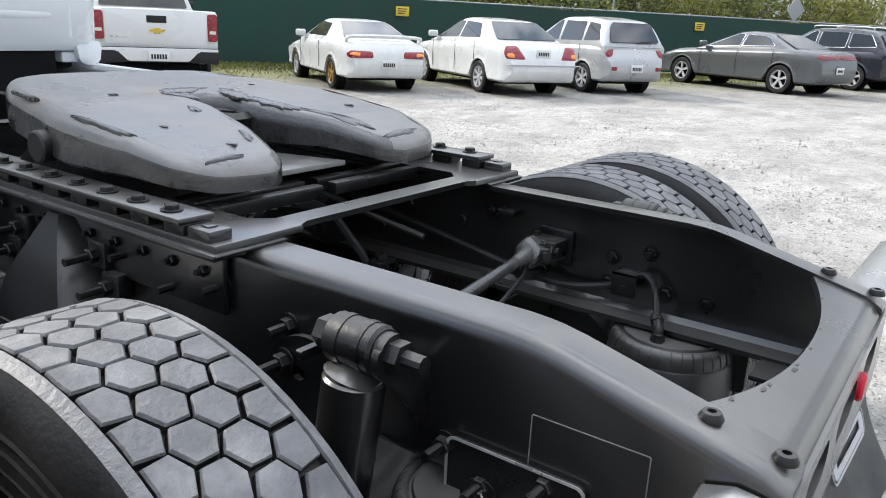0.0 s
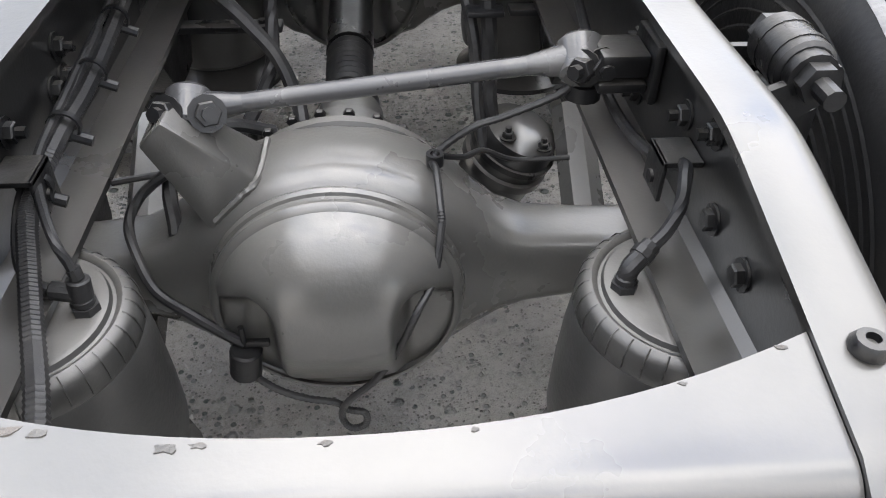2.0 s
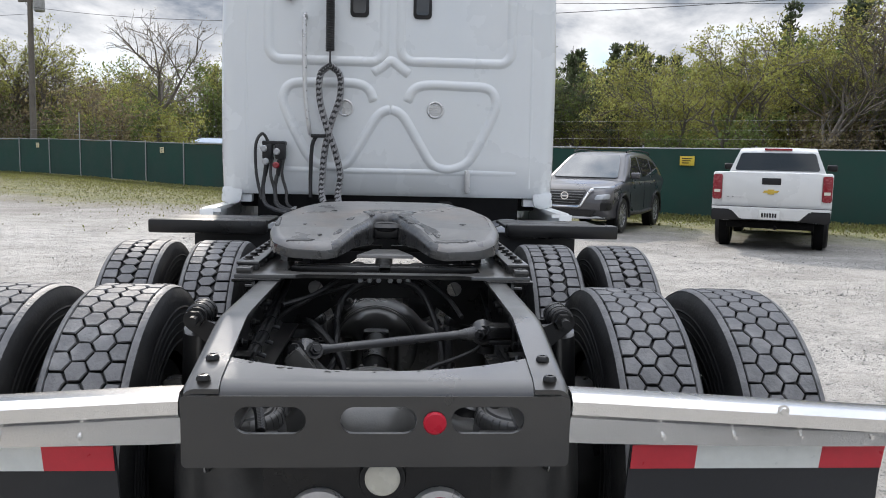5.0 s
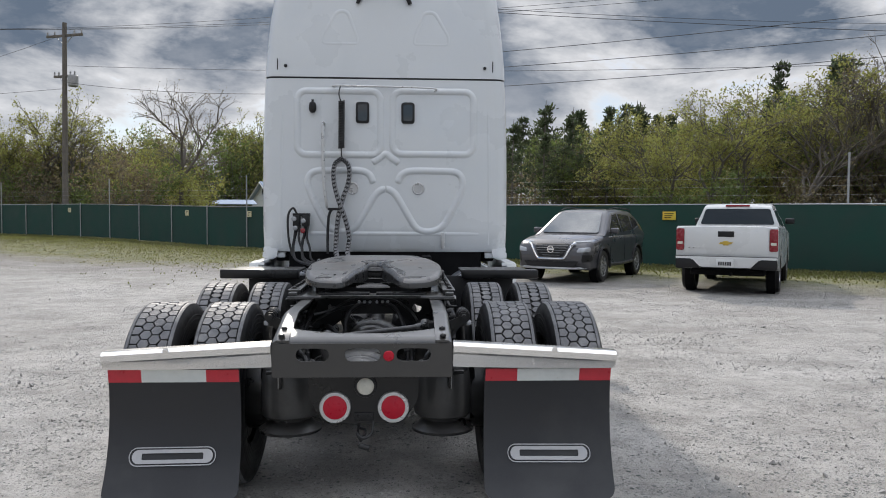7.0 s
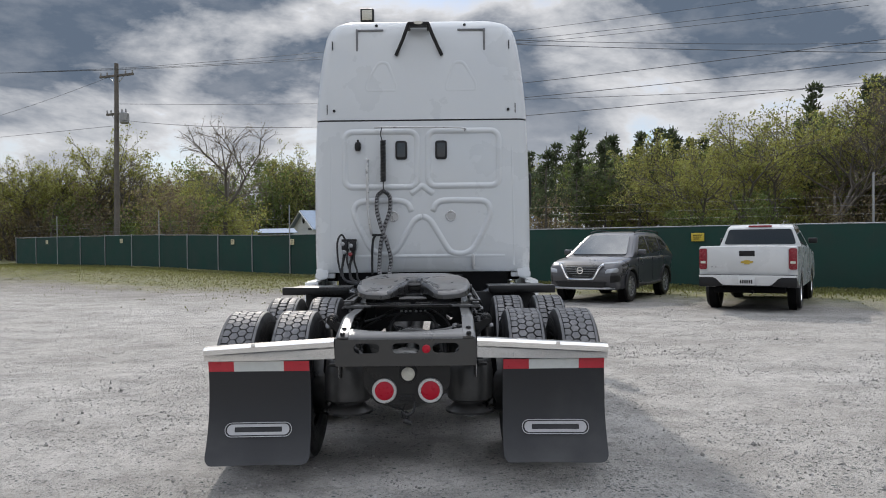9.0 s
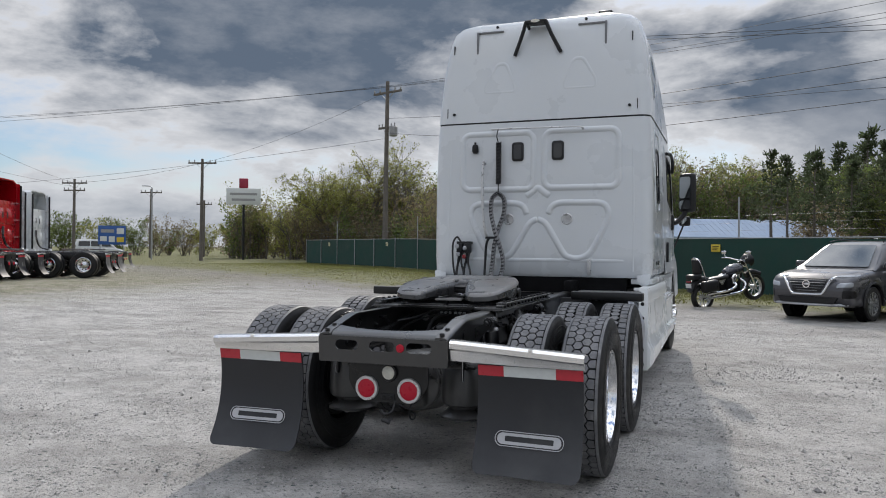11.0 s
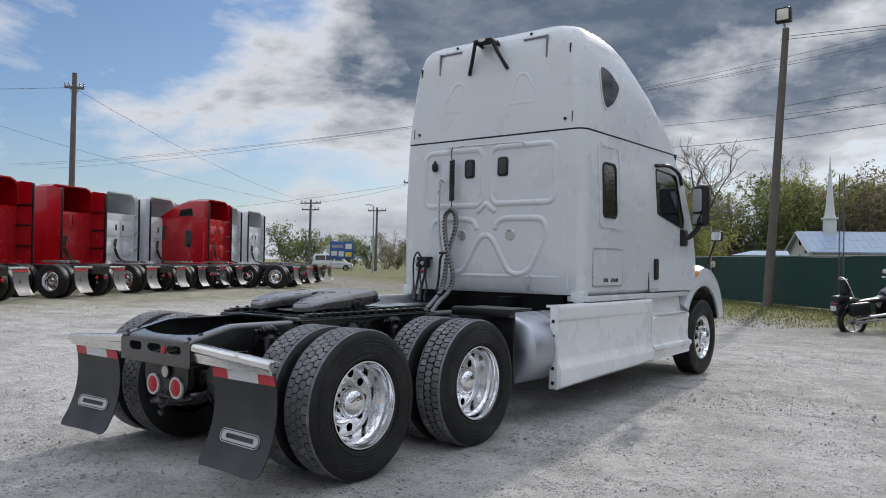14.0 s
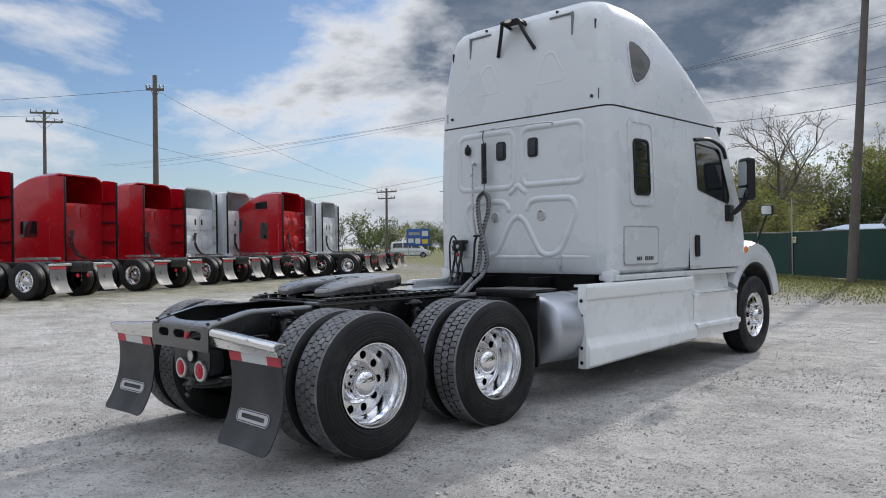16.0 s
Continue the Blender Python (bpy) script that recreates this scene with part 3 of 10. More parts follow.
# lamp panel under the rear plate
bm = bmesh.new()
outl = round_poly([(-0.27, 0.74), (-0.27, 0.60), (-0.19, 0.485), (0.19, 0.485), (0.27, 0.60), (0.27, 0.74)], 0.03)
plate(bm, outl, [], at_y(0.105), 0.01)
box(bm, -0.27, 0.27, 0.01, 0.105, 0.73, 0.74, 0.003)
part("lamp_panel", bm, M_CHASSIS, truck)
R90 = Matrix.Rotation(radians(90), 4, "X")
for x, z, r, mt, nm in ((-0.139, 0.568, 0.078, M_RED, "tail_lamp"), (0.147, 0.568, 0.078, M_RED, "tail_lamp"), (0.01, 0.672, 0.056, M_LENS, "reverse_lamp")):
    bm = bmesh.new()
    at = Matrix.Translation((x, 0.094, z)) @ R90
    lathe(bm, [(r, 0), (r, 0.012), (r * 0.96, 0.018), (r * 0.76, 0.018), (r * 0.74, 0.008), (0.0, 0.008)], at, 28)
    lamp = part(nm, bm, M_RING if mt is M_RED else M_PLASTIC, truck)
    bm = bmesh.new()
    lathe(bm, [(r * 0.75, 0.006), (r * 0.75, 0.016), (r * 0.6, 0.022), (0.0, 0.026)], at, 28)
    part("lens", bm, mt, lamp)
bm = bmesh.new()
box(bm, -0.045, 0.05, 0.085, 0.1, 0.50, 0.54, 0.004)
for x in (-0.025, 0.025):
    bolt(bm, (x, 0.085, 0.52), (0, -1, 0), 0.01, 0.008)
part("licence_lamp", bm, M_PLASTIC, truck)
bm = bmesh.new()
tube(bm, [(0.05, 0.1, 0.5), (0.04, 0.08, 0.44), (0.0, 0.06, 0.42), (-0.03, 0.07, 0.44), (-0.01, 0.08, 0.40)], 0.008)
cyl(bm, (-0.02, 0.06, 0.385), (0.03, 0.06, 0.37), 0.014)
part("trailing_cable", bm, M_HOSE, truck)

# mud flaps with their hangers


def flap_y(t):
    """How far ahead the flap hangs, from its top (0) to its foot (1)."""
    return 0.055 + 0.145 * t - 0.20 * t * t - 0.055 * t**4


for s in (-1, 1):
    bm = bmesh.new()
    rs = []
    for x, h, dz in ((0.438, 0.125, 0.0), (0.5, 0.125, -0.003), (0.9, 0.110, -0.026), (1.235, 0.090, -0.046)):
        y0, zt = 0.045, 0.905 + dz
        sec = [(y0 + 0.05, zt - 0.012), (y0 + 0.012, zt), (y0 - 0.03, zt - 0.004), (y0 - 0.045, zt - 0.02), (y0 - 0.045, zt - 0.05), (y0 - 0.03, zt - 0.062), (y0 - 0.018, zt - h), (y0 - 0.010, zt - h), (y0 - 0.02, zt - 0.06), (y0 - 0.036, zt - 0.045), (y0 - 0.036, zt - 0.022), (y0 - 0.025, zt - 0.012), (y0 + 0.012, zt - 0.008), (y0 + 0.05, zt - 0.02)]
        rs.append([(s * x, y, z) for y, z in sec])
    rings(bm, rs)
    hanger = part("flap_hanger", bm, M_STEEL, truck, "polished stainless mud-flap hanger")
    for x in (0.66, 0.83, 0.99, 1.16):
        bm = bmesh.new()
        bolt(bm, (s * x, 0.03, 0.795), (0, -1, 0), 0.009, 0.008, 0.01)
        part("bolt", bm, M_STEEL, hanger)
    bm = bmesh.new()
    bolt(bm, (s * 0.93, 0.0, 0.865), (0, -1, 0), 0.01, 0.006)
    part("bolt", bm, M_STEEL, hanger)
    bm = bmesh.new()
    rs = []
    for t in [0.92 * k / 12 for k in range(12)] + [0.92 + 0.08 * math.sin(math.pi / 2 * k / 7) for k in range(8)]:
        z = 0.78 - 0.63 * t
        bow = flap_y(t)
        c = 0.0 if t < 0.92 else min(1.0, (t - 0.92) / 0.08)
        inset = 0.05 * (1 - math.sqrt(max(0, 1 - c * c)))
        x0, x1 = 0.598 - 0.008 * t + inset, 1.222 + 0.004 * t - inset
        row = []
        for j in range(13):
            u = j / 12
            y = bow + 0.012 * math.sin(u * math.pi * 1.3 + 0.4) * t
            row.append((s * (x0 + (x1 - x0) * u), y, z))
        row += [(p[0], p[1] + 0.009, p[2]) for p in reversed(row)]
        rs.append(row)
    rings(bm, rs)
    flap = part("mud_flap", bm, M_FLAP, truck, "black rubber mud flap")

    def on_flap(z, lift=0.004):
        t = (0.78 - z) / 0.63
        return flap_y(t) - lift

    cols = ((0.600, 0.757, M_REFLR), (0.757, 1.065, M_REFLW), (1.065, 1.222, M_REFLR))
    for x0, x1, mt in cols:
        bm = bmesh.new()
        rings(bm, [[(s * x, on_flap(z) + o, z) for x, z in ((x0, 0.70), (x1, 0.70), (x1, 0.762), (x0, 0.762))] for o in (0.0, 0.003)])
        part("reflective_tape", bm, mt, flap, "red reflective tape" if mt is M_REFLR else "white reflective tape")
    # a plain oval badge with a bar in place of lettering
    def oval(a, b, n=36):
        return rrect(s * 0.915 - a, s * 0.915 + a, -b, b, b * 0.98, 8)
    bm = bmesh.new()
    zc = 0.345
    tilt = Matrix.Translation((0, 0, zc)) @ XZ
    plate(bm, oval(0.205, 0.042), [oval(0.201, 0.038)], tilt, 0.003)
    plate(bm, oval(0.190, 0.031), [rrect(s * 0.915 - 0.145, s * 0.915 + 0.145, -0.015, 0.015, 0.005)], tilt, 0.003)
    for v in bm.verts:
        t, u = (0.78 - v.co.z) / 0.63, (abs(v.co.x) - 0.595) / 0.63
        v.co.y += on_flap(v.co.z, 0.005) + 0.012 * math.sin(u * math.pi * 1.3 + 0.4) * t
    part("badge", bm, M_LOGO, flap, "pale oval badge with a plain bar")

# ---- wheels ----


def tyre_mesh(blocks="hex"):
    """Width along x, centred; radius 0.515."""
    R, W = 0.515, 0.28
    bm = bmesh.new()
    side = [(0.298, 0.105), (0.315, 0.128), (0.36, 0.142), (0.41, 0.143), (0.455, 0.138), (0.485, 0.131), (0.503, 0.118), (0.508, 0.100)]
    prof = [(r, -x) for r, x in side] + [(0.508, -0.0995), (0.499, -0.098), (0.499, 0.098), (0.508, 0.0995)] + [(r, x) for r, x in reversed(side)]
    lathe(bm, prof, Matrix.Rotation(radians(90), 4, "Y"), 72, cap=False)
    for r in (0.335, 0.365, 0.392, 0.417, 0.44):
        lathe(bm, [(r - 0.005, 0.1415), (r, 0.1442), (r + 0.005, 0.1415)], Matrix.Rotation(radians(90), 4, "Y"), 60, cap=False)
        lathe(bm, [(r - 0.005, -0.1415), (r, -0.1442), (r + 0.005, -0.1415)], Matrix.Rotation(radians(90), 4, "Y"), 60, cap=False)
    if blocks:
        n = 52 if blocks == "hex" else 60
        cols = (-0.078, -0.026, 0.026, 0.078) if blocks == "hex" else (-0.066, 0.0, 0.066)
        for col, xc in enumerate(cols):
            ph = 0.5 * (col % 2)
            for i in range(n):
                a = 2 * math.pi * (i + ph) / n
                ln = 2 * math.pi * R / n
                hw, q, edge = (0.0318, ln * 0.462, 0.0195) if blocks == "hex" else (0.0385, ln * 0.455, 0.031)
                sg = 1 if xc > 0 else -1
                if col not in (0, len(cols) - 1):
                    hexa = [(-hw, 0.0), (-hw * 0.5, -q), (hw * 0.5, -q), (hw, 0.0), (hw * 0.5, q), (-hw * 0.5, q)]
                elif blocks == "hex":
                    hexa = [(-sg * hw, 0.0), (-sg * hw * 0.5, -q), (sg * edge, -q * 0.95), (sg * edge, 0.0), (sg * edge, q * 0.95), (-sg * hw * 0.5, q)]
                else:
                    hexa = [(-sg * hw * 0.72, 0.0), (-sg * hw * 0.62, -q), (sg * edge, -q * 0.95), (sg * edge, 0.0), (sg * edge, q * 0.95), (-sg * hw * 0.62, q)]
                jr = random.Random(i * 31 + int(xc * 1e4))
                hexa = [(x + jr.uniform(-0.0014, 0.0014), y + jr.uniform(-0.0022, 0.0022)) for x, y in hexa]
                lift = jr.uniform(0.0, 0.002)
                lo = [(xc + x * 1.04, y * 1.01, 0.498) for x, y in hexa]
                mi = [(xc + x * 1.0, y * 0.985, 0.5085 + lift) for x, y in hexa]
                hi = [(xc + x * 0.90, y * 0.93, 0.513 + lift) for x, y in hexa]

                def turned(p):
                    aa = a + p[1] / R
                    return (p[0], p[2] * math.sin(aa), p[2] * math.cos(aa))
                v0, vm, v1 = [[bm.verts.new(turned(p)) for p in lp] for lp in (lo, mi, hi)]
                top = bm.faces.new(v1)
                top.material_index = 1
                for k in range(6):
                    j = (k + 1) % 6
                    bm.faces.new((v0[k], v0[j], vm[j], vm[k])).material_index = 0
                    bm.faces.new((vm[k], vm[j], v1[j], v1[k])).material_index = 1
        # shoulder ribs carry the same worn, dusty face
        for sx in (-1, 1):
            lathe(bm, [(0.508, sx * 0.1005), (0.5125, sx * 0.102), (0.511, sx * 0.109), (0.505, sx * 0.119)], Matrix.Rotation(radians(90), 4, "Y"), 72, cap=False, slot=1)
    return bm


def rim_mesh(dish):
    """Polished disc wheel with ten hand holes, facing +x."""
    bm = bmesh.new()
    ry = Matrix.Rotation(radians(90), 4, "Y")
    if dish < 0:
        prof = [(0.300, 0.112), (0.297, 0.124), (0.288, 0.124), (0.284, 0.108), (0.276, 0.095), (0.274, 0.05), (0.264, 0.04), (0.256, 0.03), (0.252, -0.055), (0.246, -0.078), (0.238, -0.086)]
        inner, z = [(0.158, -0.086), (0.15, -0.088), (0.0, -0.088)], -0.086
    else:
        prof = [(0.300, 0.112), (0.297, 0.122), (0.288, 0.122), (0.280, 0.105), (0.272, 0.085), (0.262, 0.08), (0.232, 0.096)]
        inner, z = [(0.152, 0.118), (0.14, 0.12), (0.0, 0.12)], 0.1
    lathe(bm, [(0.300, -0.11), *prof], ry, 64, cap=False)
    # pierced ring between rim and centre
    ro, ri, zo, zi = prof[-1][0], inner[0][0], prof[-1][1], inner[0][1]
    t = bmesh.new()
    edges = []
    for loop in [circle(0, 0, ro, 60), circle(0, 0, ri, 60)] + [circle((ro + ri) / 2 * math.cos(a), (ro + ri) / 2 * math.sin(a), 0.030, 14) for a in [2 * math.pi * (k + 0.5) / 10 for k in range(10)]]:
        vs = [t.verts.new((x, y, 0)) for x, y in loop]
        edges += [t.edges.new((vs[i], vs[(i + 1) % len(vs)])) for i in range(len(vs))]
    bmesh.ops.triangle_fill(t, use_beauty=True, use_dissolve=False, edges=edges)
    for v in t.verts:
        rr = math.hypot(v.co.x, v.co.y)
        v.co.z = zi + (zo - zi) * (rr - ri) / (ro - ri)
    r = bmesh.ops.extrude_face_region(t, geom=t.faces[:])
    bmesh.ops.translate(t, vec=(0, 0, -0.018), verts=[v for v in r["geom"] if isinstance(v, bmesh.types.BMVert)])
    join(bm, t, ry)
    lathe(bm, inner, ry, 40, cap=False)
    # black disc behind the hand holes puts their shade into the colour
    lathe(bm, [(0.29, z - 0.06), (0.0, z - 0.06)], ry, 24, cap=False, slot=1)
    return bm


tyre0 = part("tyre", tyre_mesh(), [M_RUBBER, M_TREAD], truck, "worn drive tyre with dusty block tread", at=pose(1.143, 0.81, 0.494))
tyre1 = part("tyre", tyre_mesh("rows"), [M_RUBBER, M_TREAD], None, "drive tyre with square blocks beside a zigzag middle row")
rim_out = part("rim", rim_mesh(-1), [M_ALU, M_DARK], tyre0, "polished aluminium dished wheel")
bm = bmesh.new()
ry = Matrix.Rotation(radians(90), 4, "Y")
lathe(bm, [(0.152, -0.088), (0.15, -0.078), (0.128, -0.07), (0.122, -0.06), (0.116, -0.056), (0.114, -0.015), (0.108, 0.012), (0.094, 0.034), (0.068, 0.05), (0.035, 0.058), (0.0, 0.06)], ry, 40)
hub_out = part("hub_cap", bm, M_CHROME, tyre0, "chrome axle cover")
bm = bmesh.new()
lathe(bm, [(0.300, -0.11), (0.28, -0.1), (0.27, 0.09), (0.24, 0.10), (0.16, 0.105), (0.15, 0.02), (0.0, 0.02)], ry, 40, cap=False)


def drive_wheel(x, y, flip, outer):
    m = pose(x, y + (0.03 if x > 0 else 0.0), 0.494, random.uniform(0, 360), 0, 180 if flip else 0)
    t = share(tyre0 if y < 1 else tyre1, m, truck)
    if outer:
        for o in (rim_out, hub_out):
            share(o, Matrix(), t)
    else:
        share(inner_rim, Matrix(), t)
    return t


inner_rim = part("rim", bm, M_CHASSIS, tyre0, "dark inner wheel")
inner_rim.parent = None
for y in (0.78, 2.10):
    for s in (-1, 1):
        if not (s == 1 and y < 1):
            drive_wheel(s * 1.143, y, s < 0, True)
        drive_wheel(s * 0.79, y, s > 0, False)
bpy.data.objects.remove(inner_rim)
bpy.data.objects.remove(tyre1)
# brake drums
for y in (0.771, 2.086):
    for s in (-1, 1):
        bm = bmesh.new()
        lathe(bm, [(0.0, 0.5), (0.21, 0.5), (0.215, 0.53), (0.215, 0.68), (0.2, 0.7), (0.0, 0.72)], Matrix.Translation((0, y, 0.503)) @ Matrix.Rotation(radians(90 * s), 4, "Y"), 32, cap=False)
        part("brake_drum", bm, M_CHASSIS, truck)

steer = part("tyre", tyre_mesh(""), [M_RUBBER, M_TREAD], truck, "ribbed steer tyre", at=pose(1.05, 7.53, 0.503))
part("rim", rim_mesh(1), [M_ALU, M_DARK], steer, "polished aluminium front wheel")
bm = bmesh.new()
lathe(bm, [(0.125, 0.11), (0.12, 0.14), (0.085, 0.15), (0.075, 0.19), (0.05, 0.2), (0.0, 0.202)], ry, 32)
for k in range(10):
    a = 2 * math.pi * k / 10
    c = (0.1425 * math.cos(a), 0.1425 * math.sin(a))
    cyl(bm, (0.115, *c), (0.16, *c), 0.016, 0.012, 8)
    cyl(bm, (0.16, *c), (0.185, *c), 0.013, 0.005, 8)
part("hub", bm, M_CHROME, steer, "chrome hub with nut covers")
t2 = share(steer, pose(-1.05, 7.53, 0.503, 40, 0, 180), truck)
for o in list(steer.children):
    share(o, Matrix(), t2)

# ---- cab ----


def plan_ring(w, yr, yf, rr, rf, z, seg=6):
    """A plan outline: half width w, rear edge yr, front edge yf, with rear and front corner radii."""
    out = []
    for cx, cy, r, a0 in ((w - rf, yf - rf, rf, 0), (-w + rf, yf - rf, rf, 90), (-w + rr, yr + rr, rr, 180), (w - rr, yr + rr, rr, 270)):
        for k in range(seg + 1):
            a = radians(a0 + 90 * k / seg)
            out.append((cx + r * math.cos(a), cy + r * math.sin(a), z))
    return out


bm = bmesh.new()
rs = [plan_ring(w, yr, yf, 0.11, 0.25, z) for w, yr, yf, z in (
    (1.17, 4.03, 7.1, 1.15), (1.215, 4.0, 7.2, 1.19), (1.222, 3.998, 7.22, 1.4), (1.222, 3.998, 7.2, 1.85), (1.218, 3.998, 7.0, 2.2), (1.208, 4.0, 6.82, 2.5), (1.196, 4.003, 6.66, 2.78), (1.188, 4.006, 6.6, 2.855))]
rings(bm, rs)
part("cab_body", bm, M_WHITE, truck, "white painted cab and sleeper shell", smooth=40)
bm = bmesh.new()
rs = [plan_ring(w, yr, yf, rr, rf, z) for w, yr, yf, rr, rf, z in (
    (1.194, 4.0, 6.78, 0.12, 0.45, 2.872), (1.19, 4.005, 6.72, 0.13, 0.5, 3.0), (1.172, 4.015, 6.48, 0.14, 0.55, 3.22), (1.15, 4.03, 6.18, 0.15, 0.55, 3.45), (1.12, 4.045, 5.84, 0.16, 0.55, 3.66),
    (1.09, 4.06, 5.52, 0.17, 0.5, 3.82), (1.055, 4.08, 5.25, 0.18, 0.45, 3.92), (1.0, 4.11, 5.02, 0.19, 0.4, 3.98), (0.9, 4.18, 4.85, 0.18, 0.3, 4.02), (0.6, 4.34, 4.68, 0.1, 0.12, 4.04))]
rings(bm, rs)
part("roof_fairing", bm, M_WHITE, truck, "tall white raised roof", smooth=40)
bm = bmesh.new()
rings(bm, [plan_ring(1.185, 4.009, 6.6, 0.11, 0.3, 2.85), plan_ring(1.185, 4.009, 6.6, 0.11, 0.3, 2.88)])
part("roof_seam", bm, M_PLASTIC, truck)


def wall_y(z):
    if z < 2.86:
        return 3.998 if z < 2.3 else 3.998 + 0.008 * (z - 2.3) / 0.55
    return 4.0 + 0.045 * (z - 2.872) / 0.79 if z < 3.66 else 4.045 + 0.015 * (z - 3.66) / 0.16


def bead(pts, closed, wide=0.046, high=0.019):
    """A pressed rib along a path of (x, z) on the rear wall."""
    bm = bmesh.new()
    ps = [Vector((x, wall_y(z), z)) for x, z in pts]
    n = len(ps)
    rs = []
    for i in range(n):
        a = ps[(i - 1) % n] if closed else ps[max(i - 1, 0)]
        b = ps[(i + 1) % n] if closed else ps[min(i + 1, n - 1)]
        d = (b - a).normalized()
        side = d.cross(Vector((0, -1, 0))).normalized()
        taper = 1.0 if closed or 0 < i < n - 1 else 0.3
        rs.append([ps[i] + side * u * wide + Vector((0, -h * high * taper + 0.003, 0)) for u, h in ((-1, 0), (-0.8, 0.12), (-0.55, 0.6), (-0.3, 0.93), (0, 1), (0.3, 0.93), (0.55, 0.6), (0.8, 0.12), (1, 0))])
    if closed:
        rs.append(rs[0])
    rings(bm, rs, False, False)
    return part("pressed_rib", bm, M_WHITE, truck, smooth=75)


def open_path(pts):
    return [(p.x, p.y) for p in smooth_path([(x, z, 0) for x, z in pts], 6)]


bead(rrect(-0.87, -0.05, 2.11, 2.735, 0.09), True)
bead(rrect(0.07, 0.87, 2.12, 2.74, 0.09), True)
for s in (-1, 1):
    bead(open_path([(s * x, z) for x, z in ((0.0, 1.775), (0.05, 1.76), (0.107, 1.708), (0.208, 1.54), (0.30, 1.395), (0.38, 1.355), (0.47, 1.357), (0.56, 1.40), (0.63, 1.50), (0.745, 1.742), (0.765, 1.86), (0.70, 1.943), (0.50, 1.955), (0.258, 1.955), (0.16, 1.915), (0.12, 1.83))]), False)
bead(open_path([(-0.13, 2.03), (-0.06, 2.08), (0.0, 2.12), (0.06, 2.08), (0.13, 2.03)]), False)
bead([(-0.93, 1.33), (-0.5, 1.33), (0, 1.33), (0.5, 1.33), (0.93, 1.33)], False, 0.03, 0.010)
for s in (-1, 1):
    bead([(s * 1.03, 1.22), (s * 1.03, 1.8), (s * 1.02, 2.4), (s * 1.015, 2.8)], False, 0.02, 0.006)
    bead(round_poly([(s * 0.28, 3.2), (s * 0.62, 3.2), (s * 0.62, 3.28), (s * 0.48, 3.52), (s * 0.38, 3.52), (s * 0.28, 3.26)], 0.06), True, 0.034, 0.009)

for x in (-0.228, 0.22):
    bm = bmesh.new()
    prism(bm, rrect(x - 0.066, x + 0.066, 2.42, 2.63, 0.03), at_y(4.004), 0.018, 0.006)
    w = part("wall_window", bm, M_PLASTIC, truck, "small black-framed rear window")
    bm = bmesh.new()
    prism(bm, rrect(x - 0.045, x + 0.045, 2.445, 2.605, 0.02), at_y(3.985), 0.004)
    part("pane", bm, M_GLASS, w)
for x in (-0.328, 0.324):
    bm = bmesh.new()
    lathe(bm, [(0.062, 0), (0.062, 0.008), (0.055, 0.014), (0.047, 0.012), (0.045, 0.004), (0.0, 0.004)], Matrix.Translation((x, 4.0, 1.78)) @ R90, 28)
    v = part("round_vent", bm, M_RING, truck, "round grey wall vent")
    for k in range(5):
        bm = bmesh.new()
        z = 1.78 + (k - 2) * 0.017
        hw = math.sqrt(max(0.0, 0.044**2 - (z - 1.78) ** 2))
        box(bm, x - hw, x + hw, 3.988, 3.998, z - 0.003, z + 0.003)
        part("slat", bm, M_RING, v)
# roof rear: corner strips, hooked lamp bracket, studs
for s in (-1, 1):
    bm = bmesh.new()
    for x0, x1, z0, z1 in ((s * 0.72 - 0.012, s * 0.72 + 0.012, 3.58, 3.905), (min(s * 0.72, s * 0.42), max(s * 0.72, s * 0.42), 3.885, 3.905)):
        y = wall_y((z0 + z1) / 2) - 0.008
        box(bm, x0, x1, y, y + 0.02, z0, z1, 0.003, m=Matrix.Identity(4))
    part("corner_strip", bm, M_STRIP, truck, "thin grey seal strip")
    for x, z, h in ((s * 1.0, 3.72, 0.1), (s * 1.06, 2.99, 0.11)):
        bm = bmesh.new()
        box(bm, x - 0.005, x + 0.005, wall_y(z) - 0.006, wall_y(z) + 0.04, z - h / 2, z + h / 2, 0.002)
        part("vent_slit", bm, M_PLASTIC, truck)
    for x, z in ((s * 0.98, 2.975), (s * 0.5, 3.955)):
        bm = bmesh.new()
        y = wall_y(z) if z < 3.9 else 4.1
        cyl(bm, (x, y - 0.02, z), (x, y + 0.03, z), 0.016, seg=10, chamfer=0.003)
        part("stud", bm, M_PLASTIC, truck)
bm = bmesh.new()
for s in (-1, 1):
    tube(bm, [(s * 0.11 - 0.02, 3.93, 3.93), (s * 0.17 - 0.02, 3.97, 3.78), (s * 0.26 - 0.02, 4.03, 3.60)], 0.021, 6, 2)
    tube(bm, [(s * 0.11 - 0.02, 3.93, 3.93), (s * 0.11 - 0.02, 4.08, 3.90)], 0.018, 6, 1)
box(bm, -0.14, 0.10, 3.90, 4.07, 3.92, 3.945, 0.008)
br = part("lamp_bracket", bm, M_PLASTIC, truck, "black steel lamp bracket")
bm = bmesh.new()
prism(bm, circle(-0.02, 3.93, 0.05, 20), Matrix.Translation((0, 3.898, 0)) @ XZ @ Matrix.Diagonal((1, 0.35, 1, 1)) @ Matrix.Translation((0, 3.93 / 0.35 - 3.93, 0)), 0.006)
part("lens", bm, M_LENS, br)
